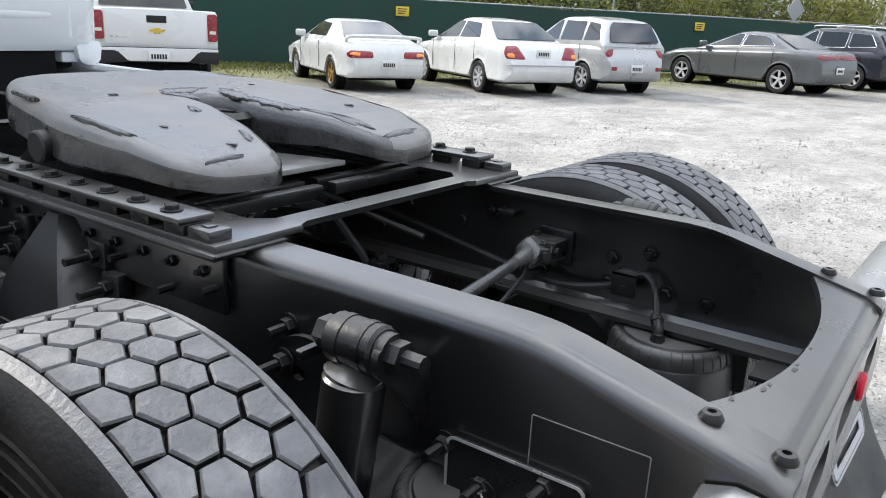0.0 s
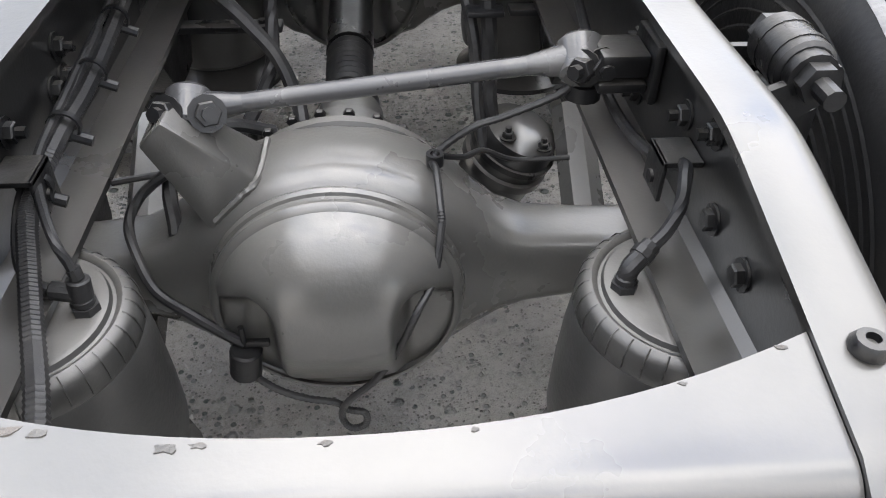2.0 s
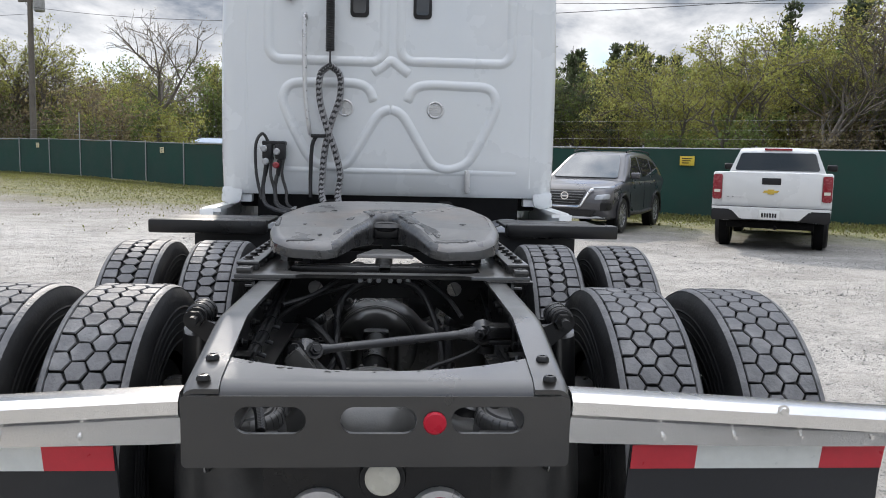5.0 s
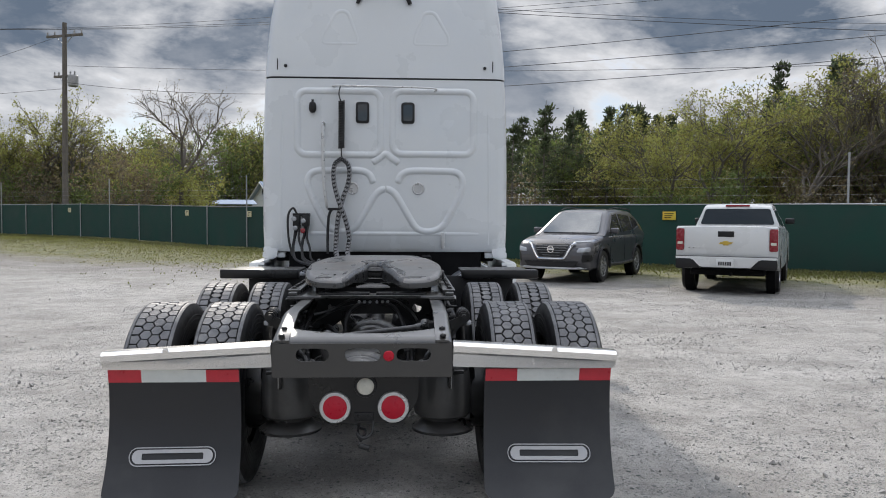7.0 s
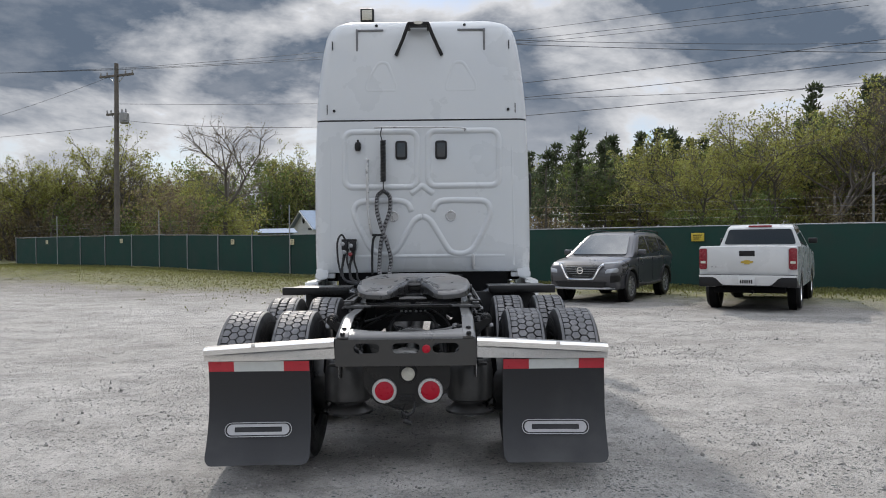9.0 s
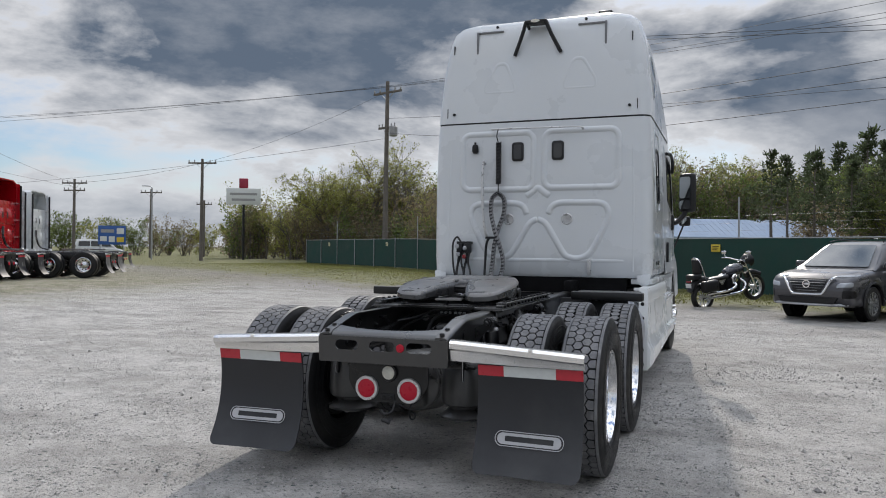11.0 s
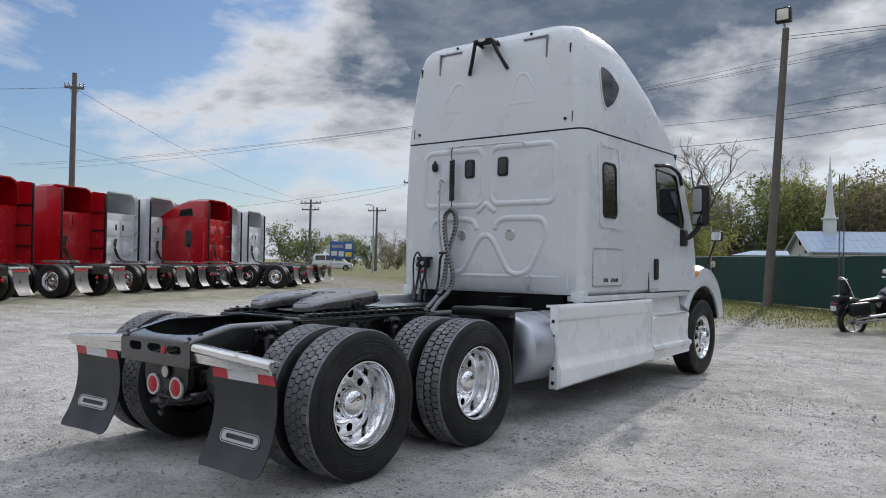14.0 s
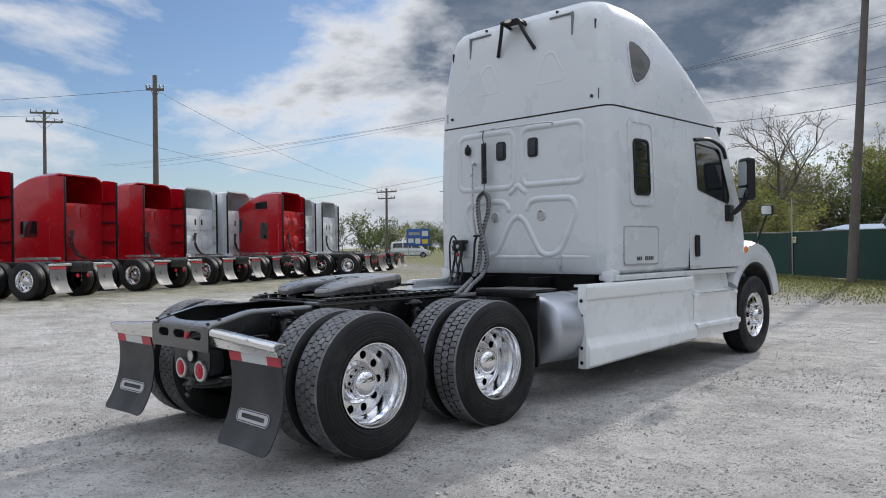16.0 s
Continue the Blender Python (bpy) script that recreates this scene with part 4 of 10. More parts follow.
# grab rods
bm = bmesh.new()
tube(bm, [(-0.50, 3.99, 2.775), (-0.48, 3.95, 2.78), (0.0, 3.945, 2.775), (0.46, 3.95, 2.765), (0.49, 3.99, 2.74)], 0.009, 8)
part("hose_rail", bm, M_RING, truck, "thin grey hose rail")
bm = bmesh.new()
tube(bm, [(-0.605, 3.99, 2.40), (-0.61, 3.93, 2.38), (-0.605, 3.92, 1.9), (-0.575, 3.93, 1.62), (-0.57, 3.985, 1.59)], 0.015, 8)
part("grab_bar", bm, M_RING, truck, "upright steel grab bar")
bm = bmesh.new()
lathe(bm, [(0.0, 0), (0.022, 0.004), (0.036, 0.03), (0.036, 0.075), (0.028, 0.1), (0.012, 0.105), (0.012, 0.13), (0.0, 0.13)], Matrix.Translation((-0.715, 3.97, 2.515)), 16)
part("plug_holder", bm, M_PLASTIC, truck, "black plug holder")
# tether spring and looped air lines
bm = bmesh.new()
tube(bm, [(-0.44, 3.945, 2.78), (-0.455, 3.94, 2.70), (-0.435, 3.94, 2.62)], 0.006, 6)
tube(bm, [(-0.43 + 0.026 * math.cos(k * 0.9), 3.93 + 0.026 * math.sin(k * 0.9), 2.63 - 0.46 * k / 200) for k in range(201)], 0.008, 5, 1)
cyl(bm, (-0.43, 3.93, 2.62), (-0.43, 3.93, 2.17), 0.02, seg=8)
tube(bm, [(-0.43, 3.93, 2.17), (-0.43, 3.925, 2.10), (-0.43, 3.92, 2.06)], 0.006, 6)
part("tether_spring", bm, M_HOSE, truck, "black coiled tether spring")


def sleeved_hose(pts, r=0.024):
    """A grey-black banded hose."""
    bm = bmesh.new()
    tube(bm, pts, r, 10, 9)
    hose = part("air_line", bm, M_SLEEVE, truck, "grey hose with black spiral band")
    ps = smooth_path(pts, 9)
    for i in range(1, len(ps) - 1, 2):
        d = (ps[i + 1] - ps[i - 1]).normalized()
        side = d.cross(Vector((0.1, 1, 0.1))).normalized() * 0.012
        bm = bmesh.new()
        cyl(bm, ps[i] - d * 0.006 - side, ps[i] + d * 0.006 + side, r + 0.0015, seg=10)
        part("band", bm, M_PLASTIC, hose)


sleeved_hose([(-0.43, 3.925, 2.07), (-0.36, 3.915, 2.0), (-0.36, 3.91, 1.84), (-0.42, 3.90, 1.66), (-0.46, 3.89, 1.48), (-0.475, 3.88, 1.30), (-0.47, 3.8, 1.14), (-0.40, 3.6, 1.05), (-0.28, 3.3, 0.96), (-0.2, 3.0, 0.88)])
sleeved_hose([(-0.43, 3.925, 2.07), (-0.495, 3.905, 2.0), (-0.50, 3.90, 1.84), (-0.455, 3.88, 1.66), (-0.39, 3.87, 1.48), (-0.35, 3.87, 1.30), (-0.36, 3.8, 1.14), (-0.30, 3.55, 1.03), (-0.2, 3.3, 0.94), (-0.14, 3.0, 0.86)])
bm = bmesh.new()
box(bm, -0.56, -0.44, 3.87, 3.93, 1.56, 1.585, 0.006)
tube(bm, [(-0.52, 3.9, 1.575), (-0.55, 3.89, 1.5), (-0.56, 3.88, 1.3), (-0.555, 3.84, 1.14)], 0.014)
part("hose_clamp", bm, M_PLASTIC, truck)
# air couplings
bm = bmesh.new()
box(bm, -0.90, -0.74, 3.88, 3.99, 1.50, 1.53, 0.006)
for x in (-0.865, -0.775):
    box(bm, x - 0.035, x + 0.035, 3.87, 3.95, 1.40, 1.51, 0.012)
    cyl(bm, (x, 3.91, 1.41), (x - 0.02, 3.90, 1.28), 0.022, 0.014, 10)
holder = part("coupling_holder", bm, M_PLASTIC, truck, "black air coupling holder")
for x, z, mt in ((-0.885, 1.475, M_GALV), (-0.795, 1.455, M_GALV), (-0.80, 1.36, M_TAILRED), (-0.872, 1.385, M_GALV)):
    bm = bmesh.new()
    lathe(bm, [(0.0, 0.0), (0.02, 0.0), (0.024, 0.006), (0.024, 0.016), (0.016, 0.022), (0.0, 0.022)], Matrix.Translation((x, 3.872, z)) @ R90, 14)
    part("coupling_cap", bm, mt, holder)
for x in (-0.83, -0.75):
    bm = bmesh.new()
    tube(bm, [(x, 3.90, 1.42), (x - 0.012, 3.885, 1.30), (x + 0.02, 3.87, 1.18), (x + 0.045, 3.80, 1.08), (x + 0.2, 3.62, 1.03)], 0.011)
    part("air_line", bm, M_HOSE, truck)
for k, (x, mt) in enumerate(((-0.885, M_HOSE), (-0.80, M_HOSE))):
    bm = bmesh.new()
    tube(bm, [(x, 3.90, 1.29), (x - 0.01, 3.88, 1.18), (x + 0.03, 3.8, 1.08), (x + 0.2, 3.6, 1.04)], 0.014)
    part("air_line", bm, mt, truck)
bm = bmesh.new()
tube(bm, [(-0.86, 3.92, 1.52), (-0.90, 3.9, 1.58), (-0.945, 3.89, 1.50), (-0.94, 3.88, 1.3), (-0.90, 3.85, 1.12)], 0.011)
part("air_line", bm, M_HOSE, truck, "black air hose")
bm = bmesh.new()
box(bm, 0.552, 0.588, 3.96, 4.0, 1.18, 1.35, 0.01)
cyl(bm, (0.57, 3.955, 1.32), (0.57, 3.94, 1.32), 0.012)
part("cab_latch", bm, M_RING, truck, "grey cab latch")

# lower corners and black under-cab
for s in (-1, 1):
    bm = bmesh.new()
    prism(bm, round_poly([(s * 1.06, 1.2), (s * 1.075, 1.10), (s * 1.10, 1.075), (s * 1.19, 1.075), (s * 1.212, 1.2)], 0.03), at_y(4.12), 0.115, 0.01)
    part("cab_corner", bm, M_WHITE, truck)
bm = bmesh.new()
# near-black upright sheet: shade of the gap below the wall, put into colour
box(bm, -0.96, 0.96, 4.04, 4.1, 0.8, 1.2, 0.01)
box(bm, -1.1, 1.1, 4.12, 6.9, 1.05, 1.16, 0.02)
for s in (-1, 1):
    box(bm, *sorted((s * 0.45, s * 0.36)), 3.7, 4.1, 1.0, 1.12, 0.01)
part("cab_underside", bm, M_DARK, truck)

# ---- right and left flanks ----
for s in (-1, 1):
    # side skirt, with a rear flange and a rolled foot
    bm = bmesh.new()
    rs = []
    for y, x, zb in ((3.465, 1.2, 0.275), (3.485, 1.235, 0.27), (3.56, 1.245, 0.275), (4.5, 1.25, 0.31), (5.65, 1.25, 0.345)):
        sec = [(x - 0.10, 1.075), (x - 0.012, 1.075), (x - 0.002, 1.06), (x, 1.03), (x - 0.002, 0.945), (x - 0.006, 0.93), (x - 0.022, 0.915), (x - 0.024, 0.90), (x - 0.018, 0.58), (x - 0.010, 0.545), (x + 0.022, 0.475), (x + 0.03, 0.455), (x + 0.022, zb + 0.03), (x - 0.01, zb), (x - 0.06, zb), (x - 0.06, zb + 0.02), (x - 0.05, 0.5), (x - 0.05, 1.05), (x - 0.10, 1.05)]
        rs.append([(s * px, y, pz) for px, pz in sec])
    rings(bm, rs)
    skirt = part("side_skirt", bm, M_SKIRT, truck, "white plastic side skirt")
    bm = bmesh.new()
    prism(bm, [(s * 1.15, 0.275), (s * 1.238, 0.272), (s * 1.236, 1.07), (s * 1.15, 1.07)], at_y(3.47), 0.012, 0.003)
    part("rear_flange", bm, M_SKIRT, skirt)
    for z in (0.33, 0.47, 0.78, 0.92):
        bm = bmesh.new()
        bolt(bm, (s * 1.185, 3.458, z), (0, -1, 0), 0.013, 0.008)
        part("bolt", bm, M_PLASTIC, skirt)
    # steps and front skirt
    bm = bmesh.new()
    rs = []
    for y, x, zb in ((5.665, 1.25, 0.345), (6.2, 1.255, 0.36), (6.82, 1.255, 0.37)):
        sec = [(x - 0.3, 1.08), (x - 0.15, 1.08), (x - 0.12, 0.9), (x - 0.01, 0.87), (x, 0.84), (x - 0.015, 0.80), (x - 0.02, 0.56), (x - 0.01, 0.53), (x + 0.03, 0.515), (x + 0.035, 0.48), (x + 0.005, 0.44), (x, zb), (x - 0.08, zb), (x - 0.3, 0.5)]
        rs.append([(s * px, y, pz) for px, pz in sec])
    rings(bm, rs)
    part("step_panel", bm, M_SKIRT, truck, "white moulded step panel")
    bm = bmesh.new()
    box(bm, *sorted((s * 1.1, s * 1.262)), 5.8, 6.7, 0.868, 0.878, 0.003)
    part("step_tread", bm, M_STEEL, truck)
    # sill line
    bm = bmesh.new()
    box(bm, *sorted((s * 1.0, s * 1.224)), 4.05, 6.85, 1.085, 1.145, 0.012)
    part("sill", bm, M_WHITE, truck)
    # fender
    bm = bmesh.new()
    rs = []
    for k in range(15):
        a = radians(158 - 146 * k / 14)
        y, z = 7.55 + 0.64 * math.cos(a) * 1.0, 0.60 + 0.60 * math.sin(a)
        yo, zo = 7.56 + 0.78 * math.cos(a), 0.66 + 0.80 * math.sin(a)
        rs.append([(s * x, yy, zz) for x, yy, zz in ((0.72, y, z), (1.18, y, z), (1.215, (y + yo) / 2, (z + zo) / 2), (1.19, yo, zo - 0.02), (1.1, yo, zo + 0.02), (0.72, yo, zo + 0.06))])
    rings(bm, rs)
    part("front_fender", bm, M_WHITE, truck, "white moulded front wing")
    bm = bmesh.new()
    rs = []
    for k in range(15):
        a = radians(196 - 182 * k / 14)
        rs.append([(s * x, 7.55 + r * math.cos(a), 0.58 + r * math.sin(a)) for x, r in ((0.74, 0.585), (1.165, 0.585), (1.165, 0.612), (0.74, 0.612))])
    rings(bm, rs)
    part("wheel_arch_liner", bm, M_PLASTIC, truck, "black wheel-arch liner")
    # door
    bm = bmesh.new()
    door_out = round_poly([(5.60, 1.16), (7.02, 1.16), (7.08, 1.5), (6.98, 1.9), (6.60, 2.70), (5.60, 2.76)], 0.05)
    win = round_poly([(5.80, 2.08), (6.62, 1.93), (6.66, 2.02), (6.42, 2.60), (5.78, 2.63)], 0.05)

    def side_place(off):
        """Local (y, z) onto the flank, which leans in towards its top."""
        return lambda y, z: (s * ((1.222 if z < 1.85 else 1.222 - 0.004 * (z - 1.85) / 0.35 if z < 2.2 else 1.218 - 0.03 * (z - 2.2) / 0.655) + off), y, z)

    def panel(loop, off, thick, holes=()):
        """A sheet that follows the flank."""
        t = bmesh.new()
        plate(t, loop, list(holes), Matrix(), 1.0)
        p0, p1 = side_place(off), side_place(off + thick)
        for v in t.verts:
            v.co = Vector((p0 if v.co.z < 0.5 else p1)(v.co.x, v.co.y))
        return t

    door = part("door", panel(door_out, -0.004, 0.014, [win]), M_WHITE, truck, "white cab door")
    part("door_glass", panel(win, 0.004, 0.004), M_GLASS, door, "dark door window")
    inner = [(p[0] * 0.955 + 6.2 * 0.045, p[1] * 0.955 + 2.3 * 0.045) for p in win]
    part("window_seal", panel(win, 0.006, 0.012, [inner]), M_PLASTIC, door)
    part("handle", panel(rrect(5.71, 5.80, 1.30, 1.55, 0.03), 0.012, 0.025), M_PLASTIC, door, "black door handle")
    part("marker_bars", panel(rrect(5.62, 5.86, 1.175, 1.20, 0.004), 0.012, 0.002), M_LOGO, door)
    # rain guard over the door window
    bm = bmesh.new()
    tube(bm, [side_place(0.025)(5.76, 2.66), side_place(0.05)(6.1, 2.685), side_place(0.05)(6.42, 2.62), side_place(0.03)(6.56, 2.5)], 0.022, 8)
    part("rain_guard", bm, M_PLASTIC, door)
    gap = panel([(5.585, 1.17), (5.600, 1.17), (5.600, 2.76), (5.585, 2.76)], 0.001, 0.003)
    part("door_gap", gap, M_PLASTIC, truck)
    # sleeper window and locker hatch
    recess = panel(rrect(4.30, 4.83, 1.86, 2.76, 0.09), 0.0, 0.014, [rrect(4.335, 4.795, 1.895, 2.725, 0.07)])
    part("window_surround", recess, M_WHITE, truck)
    sw = part("sleeper_window", panel(rrect(4.395, 4.72, 1.965, 2.56, 0.07), 0.002, 0.014, [rrect(4.42, 4.695, 1.99, 2.535, 0.05)]), M_PLASTIC, truck, "tall black-framed sleeper window")
    part("pane", panel(rrect(4.42, 4.695, 1.99, 2.535, 0.05), 0.003, 0.005), M_GLASS, sw)
    part("bar", panel([(4.42, 2.16), (4.695, 2.16), (4.695, 2.185), (4.42, 2.185)], 0.006, 0.006), M_PLASTIC, sw)
    part("locker_hatch", panel(rrect(4.17, 4.89, 1.235, 1.645, 0.05), 0.0, 0.005, [rrect(4.18, 4.88, 1.245, 1.635, 0.045)]), M_RING, truck, "thin hatch outline")
    hat = part("locker_door", panel(rrect(4.185, 4.875, 1.25, 1.63, 0.042), 0.0, 0.006), M_WHITE, truck)
    bm = bmesh.new()
    for k in range(2):
        x0 = 4.42 + 0.17 * k
        for j in range(5 if k else 3):
            w = 0.02 + 0.006 * ((j * 5 + k) % 3)
            join(bm, panel([(x0, 1.285), (x0 + w, 1.285), (x0 + w, 1.325), (x0, 1.325)], 0.006, 0.002))
            x0 += w + 0.012
    part("print_bars", bm, M_PLASTIC, hat, "row of small dark printed bars")
    # roof quarter window
    bm = bmesh.new()
    def roof_x(z):
        ks = ((2.87, 1.194), (3.0, 1.19), (3.22, 1.172), (3.45, 1.15), (3.66, 1.12), (3.82, 1.09))
        for (z0, x0), (z1, x1) in zip(ks, ks[1:]):
            if z <= z1:
                return x0 + (x1 - x0) * (z - z0) / (z1 - z0)
        return 1.09

    tri = round_poly([(4.45, 3.60), (4.66, 3.58), (4.90, 3.44), (4.74, 3.24), (4.50, 3.13), (4.44, 3.3)], 0.09)
    t = bmesh.new()
    plate(t, tri, [], Matrix(), 1.0)
    for v in t.verts:
        x = roof_x(v.co.y)
        v.co = Vector((s * (x + (0.008 if v.co.z > 0.5 else -0.006)), v.co.x, v.co.y))
    part("roof_window", t, M_GLASS, truck, "dark rounded triangular roof window")
    t = bmesh.new()
    plate(t, [(4.66 + (y - 4.66) * 1.09, 3.37 + (z - 3.37) * 1.09) for y, z in tri], [tri], Matrix(), 1.0)
    for v in t.verts:
        x = roof_x(v.co.y)
        v.co = Vector((s * (x + (0.012 if v.co.z > 0.5 else -0.004)), v.co.x, v.co.y))
    part("roof_window_rim", t, M_WHITE, truck)
    # amber marker
    bm = bmesh.new()
    lathe(bm, [(0.045, 0), (0.045, 0.01), (0.03, 0.022), (0.0, 0.025)], Matrix.Translation((s * 1.2, 7.20, 1.37)) @ Matrix.Rotation(radians(90 * s), 4, "Y"), 20)
    part("side_marker", bm, M_AMBER, truck, "round amber side marker")
    # mirrors
    bm = bmesh.new()
    tube(bm, [(s * 1.22, 6.62, 1.82), (s * 1.30, 6.66, 1.84), (s * 1.38, 6.70, 1.93), (s * 1.42, 6.72, 2.02)], 0.035, 8)
    box(bm, *sorted((s * 1.19, s * 1.26)), 6.52, 6.74, 1.72, 1.93, 0.02)
    turn = Matrix.Translation((s * 1.43, 6.72, 0)) @ Matrix.Rotation(radians(-s * 32), 4, "Z")
    box(bm, -0.115, 0.115, -0.06, 0.06, 1.97, 2.50, 0.045, 4, m=turn)
    mir = part("door_mirror", bm, M_PLASTIC, truck, "tall black door mirror")
    for z0, z1 in ((2.16, 2.45), (2.01, 2.13)):
        bm = bmesh.new()
        prism(bm, rrect(-0.085, 0.085, z0, z1, 0.03), turn @ at_y(-0.058), 0.006)
        part("mirror_glass", bm, M_MIRROR, mir)
    bm = bmesh.new()
    box(bm, *sorted((s * 1.27, s * 1.43)), 7.52, 7.58, 1.81, 1.95, 0.025, 3)
    tube(bm, [(s * 1.13, 7.62, 1.36), (s * 1.22, 7.60, 1.55), (s * 1.33, 7.57, 1.82)], 0.013, 8)
    hm = part("fender_mirror", bm, M_PLASTIC, truck, "small mirror on a stalk")
    bm = bmesh.new()
    prism(bm, rrect(s * 1.35 - 0.065, s * 1.35 + 0.065, 1.825, 1.935, 0.02), at_y(7.522), 0.005)
    part("mirror_glass", bm, M_MIRROR, hm)
    # fuel tank behind the skirt
    bm = bmesh.new()
    lathe(bm, [(0.0, 3.05), (0.2, 3.06), (0.29, 3.085), (0.325, 3.12), (0.335, 3.18), (0.335, 5.3), (0.3, 5.36), (0.0, 5.38)], Matrix.Translation((s * 0.88, 0, 0.66)) @ Matrix.Rotation(radians(-90), 4, "X"), 40)
    part("fuel_tank", bm, M_TANK, truck, "dull aluminium fuel tank")
    for y in (3.6, 4.6):
        bm = bmesh.new()
        lathe(bm, [(0.334, -0.03), (0.341, -0.03), (0.341, 0.03), (0.334, 0.03)], Matrix.Translation((s * 0.88, y, 0.66)) @ R90, 40, cap=False)
        part("tank_strap", bm, M_STEEL, truck)
    # black deck plates and quarter guards behind the cab
    bm = bmesh.new()
    box(bm, *sorted((s * 0.66, s * 1.285)), 2.54, 2.64, 1.0, 1.075, 0.012)
    box(bm, *sorted((s * 0.66, s * 1.22)), 2.64, 3.02, 1.045, 1.065, 0.006)
    part("deck_plate", bm, M_CHASSIS, truck, "black deck plate")
    bm = bmesh.new()
    box(bm, *sorted((s * 0.50, s * 1.12)), 2.86, 2.9, 0.35, 1.0, 0.008)
    part("quarter_guard", bm, M_PLASTIC, truck)

# hood, windscreen, bumper
bm = bmesh.new()
rs = []
for y, w, zt in ((7.0, 1.1, 1.84), (7.25, 1.05, 1.80), (7.7, 0.92, 1.70), (8.2, 0.82, 1.55), (8.55, 0.76, 1.38), (8.66, 0.7, 1.2)):
    sec = [(-w, 0.7), (-w, zt - 0.35), (-w + 0.06, zt - 0.12), (-w + 0.22, zt - 0.03), (0, zt), (w - 0.22, zt - 0.03), (w - 0.06, zt - 0.12), (w, zt - 0.35), (w, 0.7)]
    rs.append([(x, y, z) for x, z in sec])
rings(bm, rs)
part("hood", bm, M_WHITE, truck, "white sloping hood", smooth=50)
bm = bmesh.new()
t = [(-0.98, 2.78), (0.98, 2.78), (1.05, 1.95), (-1.05, 1.95)]
rings(bm, [[(x, 6.66 + (2.8 - z) * 0.62 + o, z) for x, z in t] for o in (0.0, 0.012)])
part("windscreen", bm, M_GLASS, truck)
bm = bmesh.new()
prism(bm, [(-1.02, 2.80), (1.02, 2.80), (1.05, 2.93), (-1.05, 2.93)], at_y(6.86), 0.22, 0.03)
part("sun_visor", bm, M_PLASTIC, truck)
bm = bmesh.new()
box(bm, -0.9, 0.9, 8.5, 8.72, 0.33, 0.72, 0.06, 3)
part("front_bumper", bm, M_WHITE, truck)

# ---- chassis: fifth wheel, suspension, axles, lines ----


def inset(loop, d):
    """Moves a closed outline inwards by d along its corner normals."""
    n, out = len(loop), []
    area = sum(loop[i][0] * loop[(i + 1) % n][1] - loop[(i + 1) % n][0] * loop[i][1] for i in range(n))
    sg = 1 if area > 0 else -1
    for i in range(n):
        a, b = Vector(loop[i - 1]), Vector(loop[(i + 1) % n])
        t = (b - a).normalized()
        out.append((loop[i][0] - sg * t.y * d, loop[i][1] + sg * t.x * d))
    return out


def fw_z(y):
    ks = ((1.05, 1.098), (1.12, 1.128), (1.25, 1.161), (1.55, 1.195), (2.06, 1.224))
    for (y0, z0), (y1, z1) in zip(ks, ks[1:]):
        if y <= y1:
            return z0 + (z1 - z0) * (y - y0) / (y1 - y0)
    return 1.224


def fw_thick(y):
    """The casting's skirt thins out towards the tips of the ramps."""
    return 0.5 + 0.5 * min(1.0, max(0.0, (y - 1.08) / 0.35))


half = [(0.0, 2.03), (0.22, 2.005), (0.315, 1.95), (0.385, 1.79), (0.446, 1.50), (0.44, 1.27), (0.405, 1.13), (0.345, 1.085), (0.21, 1.072), (0.16, 1.10), (0.115, 1.23), (0.07, 1.37), (0.045, 1.45), (0.045, 1.54), (0.0, 1.59)]
outline = round_poly(half + [(-x, y) for x, y in reversed(half[1:-1])], 0.05, 4)
bm = bmesh.new()
layers = [(inset(outline, 0.036), 0.0), (inset(outline, 0.024), -0.003), (inset(outline, 0.014), -0.009), (inset(outline, 0.006), -0.02), (inset(outline, 0.001), -0.034), (outline, -0.046), (outline, -0.096), (inset(outline, 0.012), -0.106)]
vv = rings(bm, [[(x, y, fw_z(y) + dz * fw_thick(y)) for x, y in lp] for lp, dz in layers], True, False)
t = bmesh.new()
tv = [t.verts.new((x, y, 0)) for x, y in inset(outline, 0.036)]
te = [t.edges.new((tv[i], tv[(i + 1) % len(tv)])) for i in range(len(tv))]
bmesh.ops.triangle_fill(t, use_beauty=True, use_dissolve=False, edges=te)
bmesh.ops.subdivide_edges(t, edges=t.edges[:], cuts=2, use_grid_fill=True)
for v in t.verts:
    z = fw_z(v.co.y)
    v.co.z = z - 0.0005 + 0.003 * noise.noise((v.co.x * 9, v.co.y * 9, 1.0))
join(bm, t)
bmesh.ops.remove_doubles(bm, verts=bm.verts, dist=0.0012)
bm.normal_update()
for f in bm.faces:
    c = f.calc_center_median()
    in_throat = abs(c.x) < 0.19 and c.y < 1.62
    f.material_index = 1 if c.z < fw_z(c.y) - (0.004 if in_throat else 0.03) * fw_thick(c.y) else 0
fifth = part("fifth_wheel", bm, [M_GREASE, M_GREASE_BLACK], truck, "greasy scarred steel fifth-wheel plate", smooth=50)
bm = bmesh.new()
lathe(bm, [(0.052, 0.0), (0.07, 0.006), (0.075, 0.02), (0.06, 0.035), (0.045, 0.03), (0.04, -0.03), (0.0, -0.03)], Matrix.Translation((0.0, 1.50, 1.125)), 20, cap=False)
box(bm, -0.05, 0.05, 1.44, 1.60, 1.10, 1.15, 0.01)
part("lock_jaw", bm, M_CHASSIS, fifth, "black greasy lock jaw")
bm = bmesh.new()
